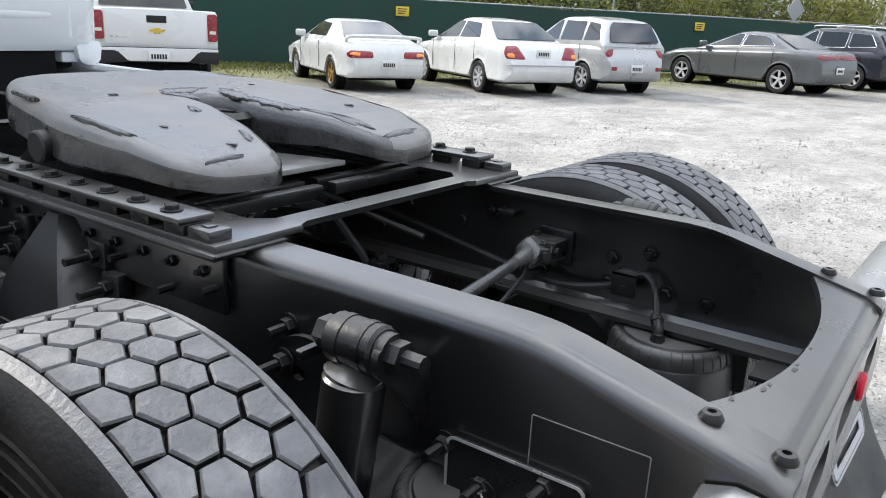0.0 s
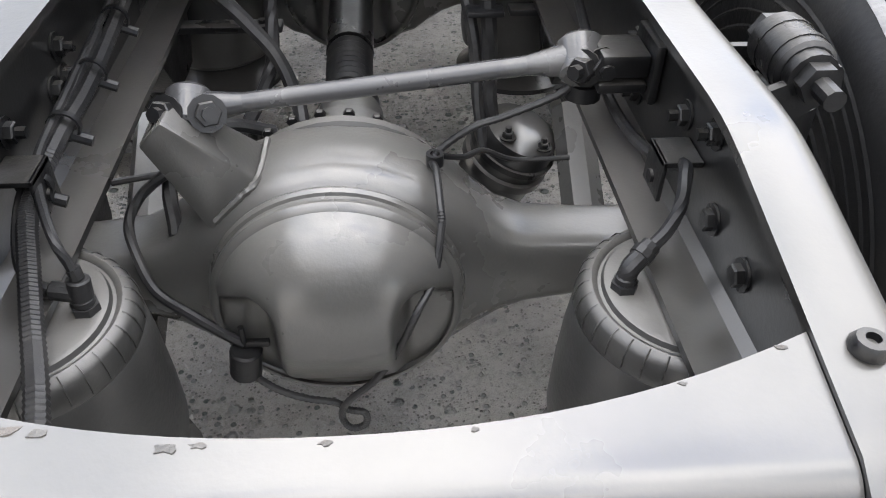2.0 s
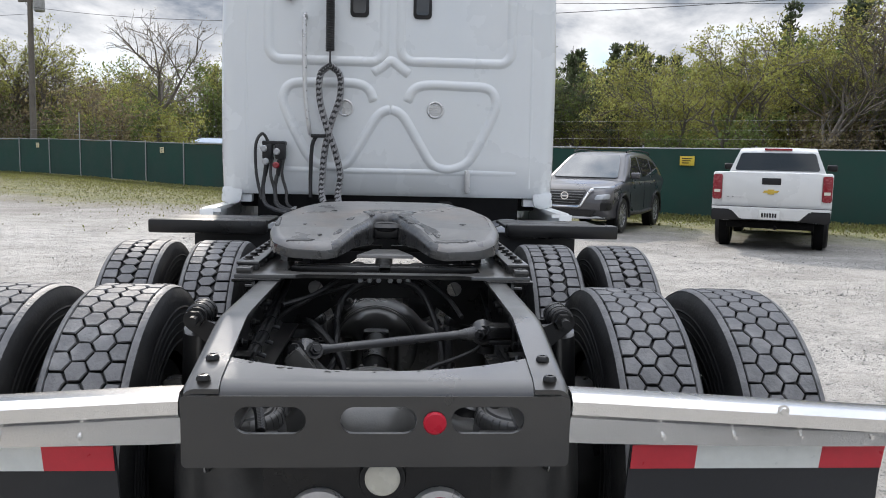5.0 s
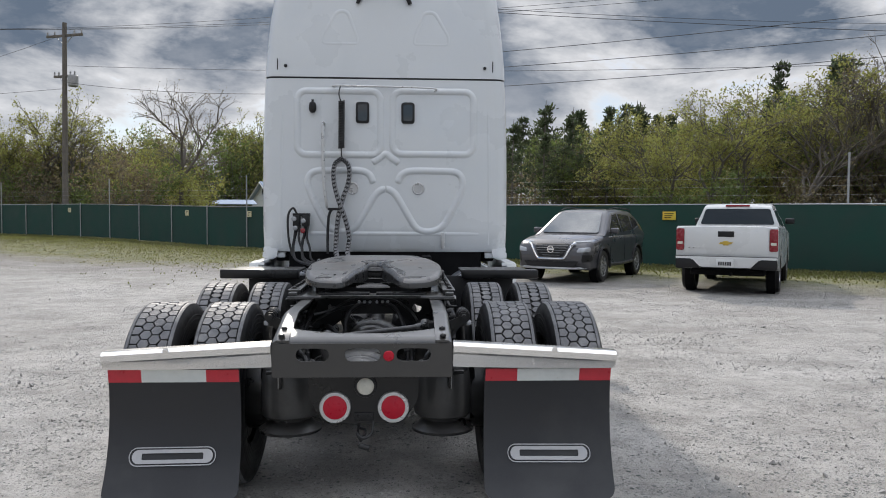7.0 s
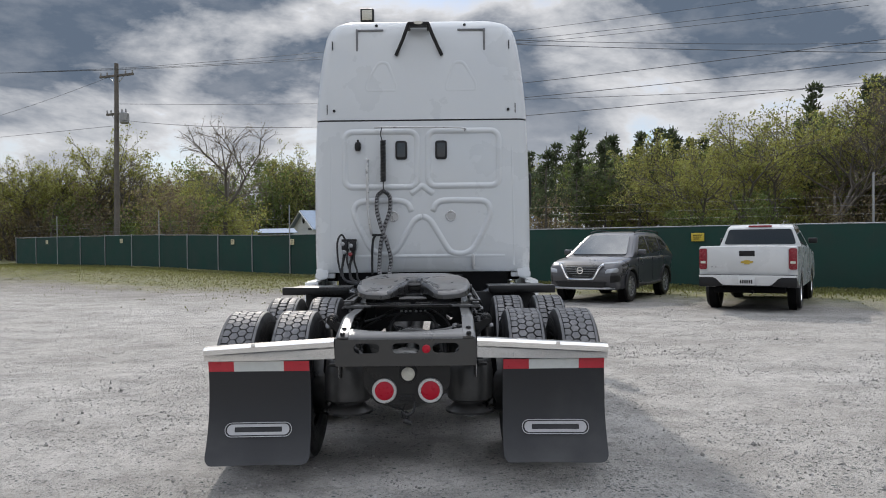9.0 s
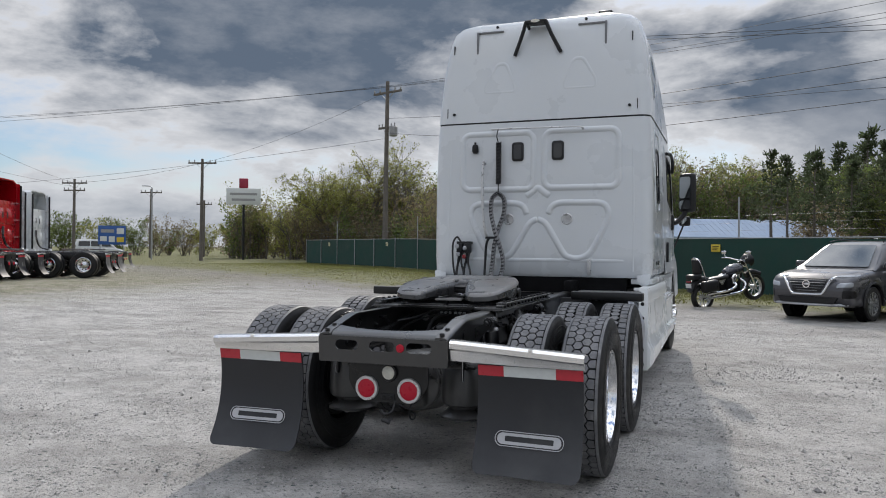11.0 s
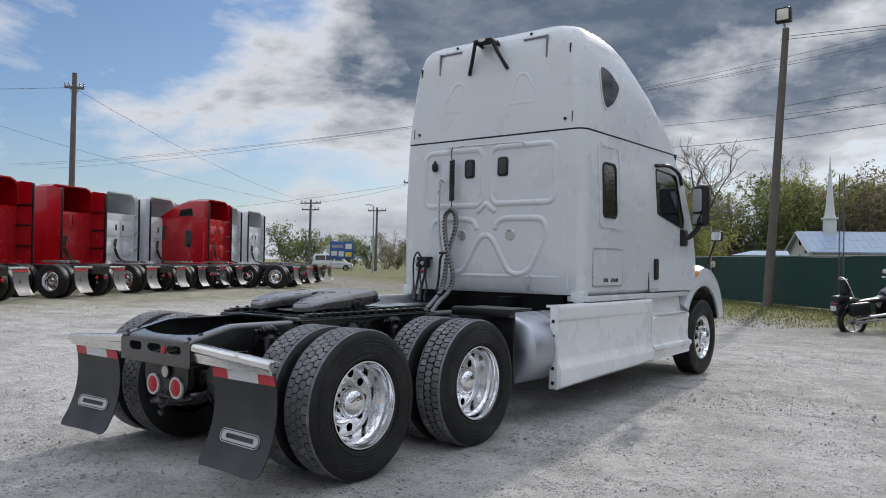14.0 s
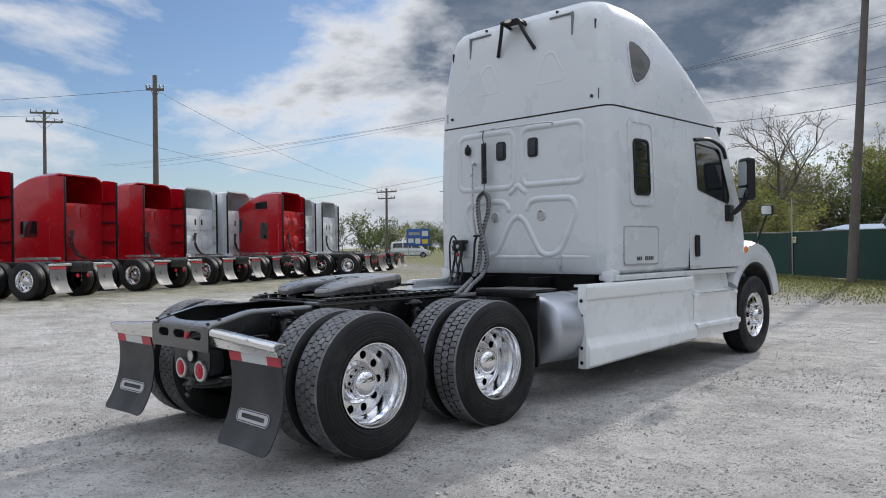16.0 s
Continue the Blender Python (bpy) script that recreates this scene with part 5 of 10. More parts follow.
prism(bm, [(-0.105, 1.17), (0.105, 1.17), (0.05, 1.36), (-0.05, 1.36)], Matrix.Translation((0, 0, 1.055)), 0.012, 0.003)
part("guide_plate", bm, M_GREASE, fifth, "dull steel plate below the throat")
for x, y in ((-0.24, 1.17), (-0.22, 1.62), (0.24, 1.66), (0.30, 1.34), (-0.31, 1.30)):
    bm = bmesh.new()
    prism(bm, [(x + 0.010 * math.cos(a) * random.uniform(0.4, 1.4), y + 0.014 * math.sin(a) * random.uniform(0.4, 1.4)) for a in [k * 0.8976 for k in range(7)]], Matrix.Translation((0, 0, fw_z(y) - 0.002)), 0.004)
    part("grease_lump", bm, M_GREASE_BLACK, fifth)
# ragged smears of grease round the throat and along the edges
smear_rng = random.Random(14)
for x, y, a, b, turn in ((-0.01, 1.635, 0.09, 0.03, 0.1), (0.085, 1.55, 0.035, 0.09, -0.35), (0.10, 1.42, 0.028, 0.10, 0.22), (0.165, 1.25, 0.022, 0.10, 0.34), (0.26, 1.12, 0.07, 0.012, 0.1), (-0.075, 1.56, 0.02, 0.05, 0.4),
        (-0.30, 1.115, 0.05, 0.008, 0.05), (-0.175, 1.20, 0.010, 0.04, -0.35), (-0.415, 1.36, 0.010, 0.10, 0.08), (-0.40, 1.68, 0.009, 0.06, -0.05), (-0.14, 1.42, 0.012, 0.03, -0.3)):
    loop = []
    ph = smear_rng.uniform(0, 50)
    for k in range(40):
        an = 2 * math.pi * k / 40
        q = 0.9 + 0.45 * noise.noise((1.6 * math.cos(an), 1.6 * math.sin(an), ph)) + 0.3 * noise.noise((5 * math.cos(an), 5 * math.sin(an), ph + 9)) + smear_rng.uniform(-0.05, 0.05)
        u, v = a * q * math.cos(an), b * q * math.sin(an)
        loop.append((x + u * math.cos(turn) - v * math.sin(turn), y + u * math.sin(turn) + v * math.cos(turn)))
    bm = bmesh.new()
    rings(bm, [[(x + (px - x) * k, y + (py - y) * k, fw_z(y + (py - y) * k) + dz) for px, py in loop] for k, dz in ((1.0, -0.006), (0.98, 0.0), (0.9, 0.002), (0.6, 0.0035))])
    part("grease_smear", bm, M_GREASE_BLACK, fifth, "thick ragged black grease")
# pedestals and slide rails
for s in (-1, 1):
    bm = bmesh.new()
    prism(bm, [(1.25, 1.03), (1.8, 1.03), (1.67, 1.14), (1.39, 1.14)], at_x(s * 0.34 - 0.03), 0.06, 0.006)
    cyl(bm, (s * 0.30, 1.53, 1.11), (s * 0.463, 1.53, 1.11), 0.035, seg=14, chamfer=0.004)
    part("pedestal", bm, M_CHASSIS, truck)
    for y in (1.12, 1.18, 1.82):
        bm = bmesh.new()
        box(bm, *sorted((s * 0.02, s * 0.34)), y, y + 0.03, 1.0, 1.03, 0.004)
        part("cross_strap", bm, M_CHASSIS, truck)
    # mounting angle and notched slide rail with its row of bolts
    bm = bmesh.new()
    box(bm, *sorted((s * 0.437, s * 0.507)), 0.90, 2.5, 1.004, 1.016, 0.003)
    box(bm, *sorted((s * 0.437, s * 0.449)), 0.95, 2.45, 0.88, 1.004, 0.003)
    part("mount_angle", bm, M_FRAME, truck)
    bm = bmesh.new()
    box(bm, *sorted((s * 0.43, s * 0.507)), 0.99, 2.45, 1.05, 1.062, 0.003)
    sl = part("slide_rail", bm, M_FRAME, truck, "black notched slide rail")
    for k in range(14):
        y = 1.02 + 0.1 * k
        bm = bmesh.new()
        box(bm, *sorted((s * 0.435, s * 0.497)), y - 0.028, y + 0.028, 1.029, 1.05, 0.003)
        part("spacer", bm, M_CHASSIS, sl)
        bm = bmesh.new()
        bolt(bm, (s * 0.476, y + 0.03, 1.062), (0, 0, 1), 0.014, 0.013)
        part("bolt", bm, M_CHASSIS, sl)
    bm = bmesh.new()
    box(bm, *sorted((s * 0.445, s * 0.495)), 0.925, 0.985, 1.029, 1.05, 0.004)
    box(bm, *sorted((s * 0.46, s * 0.48)), 0.945, 0.965, 1.05, 1.053, 0.001)
    part("stop_block", bm, M_FRAME, truck)
# rear strap plate joining both slide rails
bm = bmesh.new()
right_half = [(0.272, 0.926), (0.296, 0.908), (0.498, 0.906), (0.498, 2.45), (0.345, 2.45), (0.34, 1.01), (0.30, 0.975)]
po = right_half + [(-x, y) for x, y in reversed(right_half)]
prism(bm, po, Matrix.Translation((0, 0, 1.0165)), 0.013, 0.003)
part("strap_plate", bm, M_FRAME, truck, "black steel strap plate across the rails")
for s in (-1, 1):
    bm = bmesh.new()
    box(bm, *sorted((s * 0.345, s * 0.505)), 0.895, 1.1, 1.0105, 1.0155, 0.002)
    part("shim_plate", bm, M_CHASSIS, truck)

# cross members
for y, z0, z1 in ((1.43, 0.74, 0.985), (2.75, 0.74, 0.985), (3.9, 0.74, 0.985)):
    bm = bmesh.new()
    arch = [(-0.42, z1), (0.42, z1), (0.42, z0), (0.3, z0 + 0.02), (0.16, z0 + 0.12), (-0.16, z0 + 0.12), (-0.3, z0 + 0.02), (-0.42, z0)]
    plate(bm, arch, [circle(-0.28, 0.9, 0.03, 12), circle(0.28, 0.9, 0.03, 12)] if y < 2 else [], at_y(y), 0.012)
    box(bm, -0.42, 0.42, y - 0.012, y + 0.07, z1 - 0.012, z1, 0.003)
    part("cross_member", bm, M_CHASSIS, truck)

# nuts along the rails
for s in (-1, 1):
    for y, z in ((0.346, 0.812), (0.442, 0.815), (0.585, 0.812), (0.58, 0.877), (0.488, 0.905), (0.74, 0.848), (0.783, 0.847), (0.787, 0.891), (0.768, 0.81), (0.93, 0.93), (1.02, 0.89), (1.2, 0.9), (1.3, 0.82)):
        bm = bmesh.new()
        bolt(bm, (s * 0.4205, y, z), (-s, 0, 0), 0.014, 0.014, 0.012 if (y * 100) % 2 > 0.7 else 0.0)
        part("rail_nut", bm, M_CHASSIS, truck)
    for y, z in ((0.30, 0.80), (0.47, 0.80), (0.80, 0.90), (0.97, 0.93), (1.10, 0.90), (1.25, 0.93), (0.40, 0.76), (0.27, 0.74)):
        bm = bmesh.new()
        bolt(bm, (s * 0.4325, y, z), (s, 0, 0), 0.015, 0.016, 0.035)
        part("rail_stud", bm, M_CHASSIS, truck)
    for k in range(9):
        bm = bmesh.new()
        y = 1.0 + k * 0.09
        bolt(bm, (s * 0.449, y, 0.955), (s, 0, 0), 0.011, 0.012, 0.01, False)
        part("rail_stud", bm, M_CHASSIS, truck)
    # inside clamp brackets
    bm = bmesh.new()
    box(bm, *sorted((s * 0.37, s * 0.42)), 0.50, 0.56, 0.85, 0.858, 0.002)
    box(bm, *sorted((s * 0.37, s * 0.376)), 0.50, 0.56, 0.80, 0.858, 0.002)
    cyl(bm, (s * 0.376, 0.53, 0.82), (s * 0.366, 0.53, 0.82), 0.009)
    part("clamp_bracket", bm, M_CHASSIS, truck)
    bm = bmesh.new()
    box(bm, *sorted((s * 0.37, s * 0.42)), 0.84, 0.89, 0.935, 0.95, 0.004)
    part("clamp_bracket", bm, M_CHASSIS, truck)

    # air springs under the rails, rear and front axle
    for yc in (0.412, 1.727):
        bx = s * 0.405
        bm = bmesh.new()
        lathe(bm, [(0.0, 0.737), (0.104, 0.737), (0.109, 0.735), (0.112, 0.729), (0.116, 0.728), (0.119, 0.732), (0.124, 0.734), (0.131, 0.731), (0.137, 0.723), (0.141, 0.708), (0.142, 0.695), (0.1405, 0.692), (0.143, 0.688), (0.149, 0.64), (0.154, 0.57), (0.156, 0.50), (0.15, 0.462), (0.135, 0.448), (0.118, 0.455), (0.112, 0.47)], Matrix.Translation((bx, yc, 0)), 48, cap=False)
        bag = part("air_spring", bm, M_BAG, truck, "dusty black rubber air spring with crimped top")
        for k in range(36):
            a = 2 * math.pi * k / 36
            bm = bmesh.new()
            c, sn = math.cos(a), math.sin(a)
            tube(bm, [(bx + r * c, yc + r * sn, z) for r, z in ((0.1265, 0.7335), (0.1335, 0.7295), (0.1385, 0.7215), (0.1415, 0.709), (0.1422, 0.698))], 0.0011, 4, 1)
            part("crimp", bm, M_BAG, bag)
        bm = bmesh.new()
        lathe(bm, [(0.112, 0.47), (0.108, 0.43), (0.13, 0.405), (0.165, 0.385), (0.165, 0.372), (0.0, 0.37)], Matrix.Translation((bx, yc, 0)), 32, cap=False)
        part("piston", bm, M_CHASSIS, bag)
        bm = bmesh.new()
        fx, fy = s * 0.318, yc + 0.002
        cyl(bm, (fx, fy, 0.735), (fx, fy, 0.747), 0.017, seg=6)
        cyl(bm, (fx, fy, 0.745), (fx, fy, 0.758), 0.013, seg=12, chamfer=0.003)
        if s < 0:
            cyl(bm, (fx, fy, 0.756), (fx + 0.002, fy + 0.002, 0.784), 0.0135, seg=12, chamfer=0.002)
            cyl(bm, (fx, fy, 0.762), (fx - 0.034, fy + 0.004, 0.766), 0.0115, seg=10, chamfer=0.002)
            cyl(bm, (fx + 0.002, fy + 0.002, 0.784), (fx, fy + 0.004, 0.797), 0.0085, seg=10)
        else:
            tube(bm, [(fx, fy, 0.752), (fx + 0.004, fy + 0.003, 0.766), (fx + 0.016, fy + 0.011, 0.775), (fx + 0.032, fy + 0.022, 0.784)], 0.0125, 10, 4)
            cyl(bm, (fx + 0.016, fy + 0.011, 0.775), (fx + 0.024, fy + 0.017, 0.7795), 0.015, seg=10)
        part("air_fitting", bm, M_HOSE, bag)
        # trailing arm: a rod under the bag and a flat bar ahead of it
        bm = bmesh.new()
        tube(bm, [(s * 0.40, yc - 0.09, 0.39), (s * 0.40, yc + 0.14, 0.36), (s * 0.42, yc + 0.41, 0.39), (s * 0.43, yc + 0.75, 0.55)], 0.045, 8, 5)
        box(bm, *sorted((s * 0.452, s * 0.487)), yc + 0.5, yc + 1.1, 0.385, 0.405, 0.004)
        part("trailing_arm", bm, M_AXLE, truck)

    # shock absorbers
    for yc in (0.565, 1.9):
        bm = bmesh.new()
        cyl(bm, (s * 0.522, yc + 0.045, 0.965), (s * 0.522, yc - 0.045, 0.965), 0.037, seg=20, chamfer=0.005)
        for d in (-0.02, 0.02):
            cyl(bm, (s * 0.522, yc + d + 0.006, 0.965), (s * 0.522, yc + d - 0.006, 0.965), 0.0385, seg=20)
        cyl(bm, (s * 0.522, yc - 0.045, 0.965), (s * 0.522, yc - 0.062, 0.965), 0.03, seg=16)
        cyl(bm, (s * 0.522, yc - 0.062, 0.965), (s * 0.522, yc - 0.082, 0.965), 0.024, seg=6)
        cyl(bm, (s * 0.522, yc - 0.08, 0.965), (s * 0.522, yc - 0.115, 0.965), 0.013, seg=10)
        cyl(bm, (s * 0.522, yc + 0.045, 0.965), (s * 0.522, yc + 0.07, 0.965), 0.026, seg=6)
        eye = part("shock_bushing", bm, M_CHASSIS, truck, "round rubber-bushed shock mount")
        bm = bmesh.new()
        cyl(bm, (s * 0.522, yc, 0.935), (s * 0.527, yc + 0.004, 0.915), 0.02, 0.047, 20)
        cyl(bm, (s * 0.527, yc + 0.004, 0.915), (s * 0.55, yc + 0.03, 0.60), 0.047, seg=24, chamfer=0.004)
        cyl(bm, (s * 0.55, yc + 0.03, 0.60), (s * 0.56, yc + 0.05, 0.38), 0.038, seg=18)
        part("shock_absorber", bm, M_FRAME, truck, "black shock absorber")
        bm = bmesh.new()
        prism(bm, round_poly([(0.43, 0.93), (0.555, 0.985), (0.56, 0.945), (0.50, 0.90), (0.43, 0.80)], 0.02), Matrix.Translation((0, yc - 0.05, 0)) @ XZ @ Matrix.Diagonal((s, 1, 1, 1)), 0.012)
        part("shock_bracket", bm, M_CHASSIS, truck)
        bm = bmesh.new()
        prism(bm, rrect(0.433, 0.56, 0.925, 0.94, 0.004), Matrix.Translation((0, yc + 0.09, 0)) @ XZ @ Matrix.Diagonal((s, 1, 1, 1)), 0.012)
        part("shock_bracket", bm, M_CHASSIS, truck)
    # hanger bracket castings outside the rail
    bm = bmesh.new()
    rs = []
    for z, y0, y1, x1 in ((0.98, 1.42, 1.52, 0.47), (0.93, 1.38, 1.54, 0.50), (0.85, 1.32, 1.58, 0.54), (0.72, 1.26, 1.62, 0.58), (0.60, 1.3, 1.6, 0.60), (0.5, 1.38, 1.54, 0.6)):
        rs.append([(s * x, y, z) for x, y in ((0.434, y0), (x1 - 0.02, y0 + 0.01), (x1, y0 + 0.03), (x1, y1 - 0.03), (x1 - 0.02, y1 - 0.01), (0.434, y1))])
    rings(bm, rs)
    hang = part("hanger_bracket", bm, M_CHASSIS, truck, "cast black suspension hanger")
    bm = bmesh.new()
    box(bm, *sorted((s * 0.575, s * 0.582)), 1.38, 1.52, 0.745, 0.765, 0.002)
    part("cast_bar", bm, M_FRAME, hang)
    for y, z in ((1.32, 0.92), (1.28, 0.86), (1.62, 0.92), (1.66, 0.86)):
        bm = bmesh.new()
        box(bm, *sorted((s * 0.434, s * 0.47)), y - 0.03, y + 0.03, z - 0.03, z + 0.03, 0.008)
        bolt(bm, (s * 0.47, y, z), (s, -0.1, 0), 0.016, 0.02, 0.05)
        part("bracket_stud", bm, M_CHASSIS, hang)
    bm = bmesh.new()
    plate(bm, circle(0.74, 0.80, 0.10, 28), [circle(0.76, 0.83, 0.014, 10), circle(0.70, 0.78, 0.014, 10)], at_x(s * 0.447 - (0.006 if s > 0 else 0.006)), 0.012)
    rb = part("round_bracket", bm, M_CHASSIS, truck)
    for y, z in ((0.79, 0.845), (0.70, 0.74)):
        bm = bmesh.new()
        bolt(bm, (s * 0.455, y, z), (s, 0, 0), 0.016, 0.02, 0.04)
        part("stud", bm, M_CHASSIS, rb)
    bm = bmesh.new()
    prism(bm, rrect(0.24, 0.46, 0.62, 0.82, 0.012), at_x(s * 0.4345 - 0.004), 0.010, 0.003)
    hg = part("spring_hanger", bm, M_CHASSIS, truck)
    bm = bmesh.new()
    plate(bm, rrect(0.237, 0.463, 0.617, 0.823, 0.014), [rrect(0.241, 0.459, 0.621, 0.819, 0.012)], at_x(s * 0.4415 - 0.001), 0.002)
    part("plate_edge", bm, M_RING, hg)
    for y, z in ((0.29, 0.70), (0.40, 0.745)):
        bm = bmesh.new()
        bolt(bm, (s * 0.442, y, z), (s, -0.2, 0), 0.02, 0.02, 0.05)
        part("stud", bm, M_CHASSIS, hg)

# axles
M_ROD = mat("worn_steel_rod", (0.04, 0.04, 0.042), 0.28, 0.0, 0.12, 6, 120, 0.05, (0.28, 0.27, 0.25), 0.3, coat=0.2)
for n, yc in enumerate((0.771, 2.086)):
    cx = -0.048
    bm = bmesh.new()
    # banjo housing and tubes, section by section along x
    rs = []
    for x, hy, hz, zc in ((-0.66, 0.055, 0.06, 0.5), (-0.46, 0.064, 0.064, 0.5), (-0.37, 0.07, 0.072, 0.5), (-0.32, 0.078, 0.092, 0.503), (-0.275, 0.09, 0.125, 0.508), (-0.235, 0.102, 0.158, 0.514), (-0.19, 0.11, 0.185, 0.52), (-0.12, 0.115, 0.206, 0.523), (-0.05, 0.116, 0.211, 0.524), (0.02, 0.115, 0.206, 0.523), (0.09, 0.11, 0.185, 0.52), (0.135, 0.102, 0.158, 0.514), (0.175, 0.09, 0.122, 0.506), (0.22, 0.078, 0.09, 0.5), (0.27, 0.07, 0.072, 0.499), (0.36, 0.065, 0.064, 0.5), (0.62, 0.055, 0.06, 0.5)):
        ring = []
        for k in range(24):
            a = 2 * math.pi * k / 24
            c, sn = math.cos(a), math.sin(a)
            e = 0.45 if abs(x + 0.05) > 0.16 else 0.6
            ring.append((x, yc + hy * math.copysign(abs(c) ** e, c), zc + hz * math.copysign(abs(sn) ** e, sn)))
        rs.append(ring)
    rings(bm, rs)
    axle = part("axle_housing", bm, M_AXLE, truck, "dusty black drive axle housing", smooth=60)
    # rear cover: flange ring and domed bowl with a flattened gear bulge
    bm = bmesh.new()
    ym = Matrix.Translation((cx, yc - 0.11, 0.525)) @ R90
    lathe(bm, [(0.192, -0.012), (0.2, -0.004), (0.203, 0.004), (0.2, 0.011), (0.195, 0.013), (0.194, 0.02), (0.198, 0.024), (0.1985, 0.032), (0.194, 0.039), (0.186, 0.044), (0.182, 0.045)], ym, 64, cap=False)
    part("cover_flange", bm, M_AXLE, axle)
    bm = bmesh.new()
    rs = []
    for k in range(31):
        t = k / 30
        r0 = 0.19 * (1 - t) ** 0.85 if k < 30 else 0.003
        ring = []
        for j in range(96):
            a = 2 * math.pi * j / 96
            px, pz = r0 * math.cos(a), r0 * math.sin(a)
            q = min(1.0, math.hypot(px, pz) / 0.19)
            dome = 0.036 + 0.118 * (1 - q * q) ** 0.55
            low = 1 / (1 + math.exp((pz - 0.062 + 0.35 * abs(abs(px) - 0.125)) / 0.011))
            edge = min(1.0, max(0.0, (abs(px) - 0.078) / 0.034))
            scoop = edge * edge * (3 - 2 * edge)
            d = dome - (dome - 0.03) * 0.92 * scoop * low
            lim = max(0.045, 0.185 + 0.86 * min(pz, 0.0))
            d = -math.log(math.exp(-45 * d) + math.exp(-45 * lim)) / 45
            ring.append((cx + px, yc - 0.11 - d, 0.525 + pz))
        rs.append(ring)
    rings(bm, rs)
    part("cover_bowl", bm, M_AXLE, axle, "domed differential cover", smooth=70)
    bm = bmesh.new()
    lathe(bm, [(0.19, -0.02), (0.206, -0.012), (0.206, 0.004), (0.19, 0.012), (0.125, 0.05), (0.105, 0.13), (0.098, 0.2), (0.075, 0.22), (0.07, 0.30), (0.05, 0.32), (0.0, 0.32)], Matrix.Translation((cx + 0.01, yc + 0.095, 0.526)) @ Matrix.Rotation(radians(-86), 4, "X"), 36, cap=False)
    part("carrier", bm, M_AXLE, axle)
    for k in range(14):
        a = math.pi * k / 13
        bm = bmesh.new()
        bolt(bm, (cx + 0.198 * math.cos(a), yc + 0.098, 0.526 + 0.198 * math.sin(a)), (0, 1, 0), 0.010, 0.012, 0, False)
        part("bolt", bm, M_CHASSIS, axle)
    # torque rod and brackets
    bm = bmesh.new()
    tl, tr = Vector((-0.225, yc - 0.025, 0.812)), Vector((0.30, yc - 0.02, 0.872))
    cyl(bm, tl, tr, 0.0145, seg=18)
    dx = (tr - tl).normalized()
    cyl(bm, tl, tl + dx * 0.06, 0.025, 0.0145, 16)
    cyl(bm, tr - dx * 0.06, tr, 0.0145, 0.025, 16)
    for p in (tl - dx * 0.02, tr + dx * 0.02):
        cyl(bm, p - Vector((0, 0.025, 0.017)), p + Vector((0, 0.025, 0.017)), 0.034, seg=20, chamfer=0.006)
    part("torque_rod", bm, M_ROD, truck, "black steel torque rod")
    for p, d in ((tl - dx * 0.045 + Vector((0, -0.03, 0.014)), (-0.25, -0.8, 0.4)), (tl + dx * 0.012 + Vector((0, -0.03, 0.006)), (0.3, -0.8, 0.4)), (tr + dx * 0.02 + Vector((0, -0.03, 0)), (-0.7, -0.7, 0.1)), (tr + dx * 0.045 + Vector((0, -0.03, 0)), (0, -0.8, 0.1))):
        bm = bmesh.new()
        bolt(bm, p, d, 0.019, 0.02, 0.013)
        part("rod_bolt", bm, M_CHASSIS, truck)
    bm = bmesh.new()
    t = bmesh.new()
    front = [t.verts.new((x, yc + y, z)) for x, y, z in ((-0.302, -0.108, 0.80), (-0.262, -0.118, 0.842), (-0.160, -0.060, 0.708), (-0.175, -0.085, 0.60), (-0.238, -0.092, 0.645))]
    back = [t.verts.new((x, yc + y, z)) for x, y, z in ((-0.302, -0.035, 0.80), (-0.262, -0.03, 0.835), (-0.152, 0.032, 0.712), (-0.175, 0.02, 0.60), (-0.24, 0.01, 0.645))]
    t.faces.new(front)
    t.faces.new(back[::-1])
    for k in range(5):
        t.faces.new((front[k], back[k], back[(k + 1) % 5], front[(k + 1) % 5]))
    bmesh.ops.recalc_face_normals(t, faces=t.faces)
    bmesh.ops.bevel(t, geom=t.edges[:], offset=0.006, segments=2, affect="EDGES", profile=0.5)
    join(bm, t)
    part("rod_bracket", bm, M_AXLE, axle, "welded black bracket on the axle")
    bm = bmesh.new()
    tube(bm, [(-0.225, yc - 0.09, 0.655), (-0.185, yc - 0.078, 0.69), (-0.158, yc - 0.058, 0.71), (-0.150, yc + 0.03, 0.724)], lambda u: 0.0055 + 0.0006 * math.sin(u * 60), 6, 12)
    part("weld_bead", bm, M_AXLE, axle)
    for dims in ((0.335, 0.405, yc - 0.075, yc + 0.0, 0.868, 0.903, 0.006), (0.335, 0.405, yc - 0.075, yc + 0.0, 0.845, 0.86, 0.004), (0.405, 0.42, yc - 0.085, yc + 0.01, 0.83, 0.92, 0.006)):
        bm = bmesh.new()
        box(bm, *dims)
        part("rod_anchor", bm, M_CHASSIS, truck)
    # brake chambers
    for s in (-1, 1):
        bm = bmesh.new()
        p = Vector((s * 0.29, yc + 0.36, 0.46))
        m4 = Matrix.Translation(p) @ Matrix.Rotation(radians(20 * s), 4, "Y") @ Matrix.Rotation(radians(12), 4, "X")
        lathe(bm, [(0.0, 0.10), (0.05, 0.10), (0.078, 0.085), (0.086, 0.06), (0.086, 0.01), (0.095, 0.008), (0.095, -0.012), (0.086, -0.014), (0.08, -0.08), (0.055, -0.1), (0.0, -0.1)], m4, 30, cap=False)
        chamber = part("brake_chamber", bm, M_FRAME, truck, "black steel brake chamber")
        bm = bmesh.new()
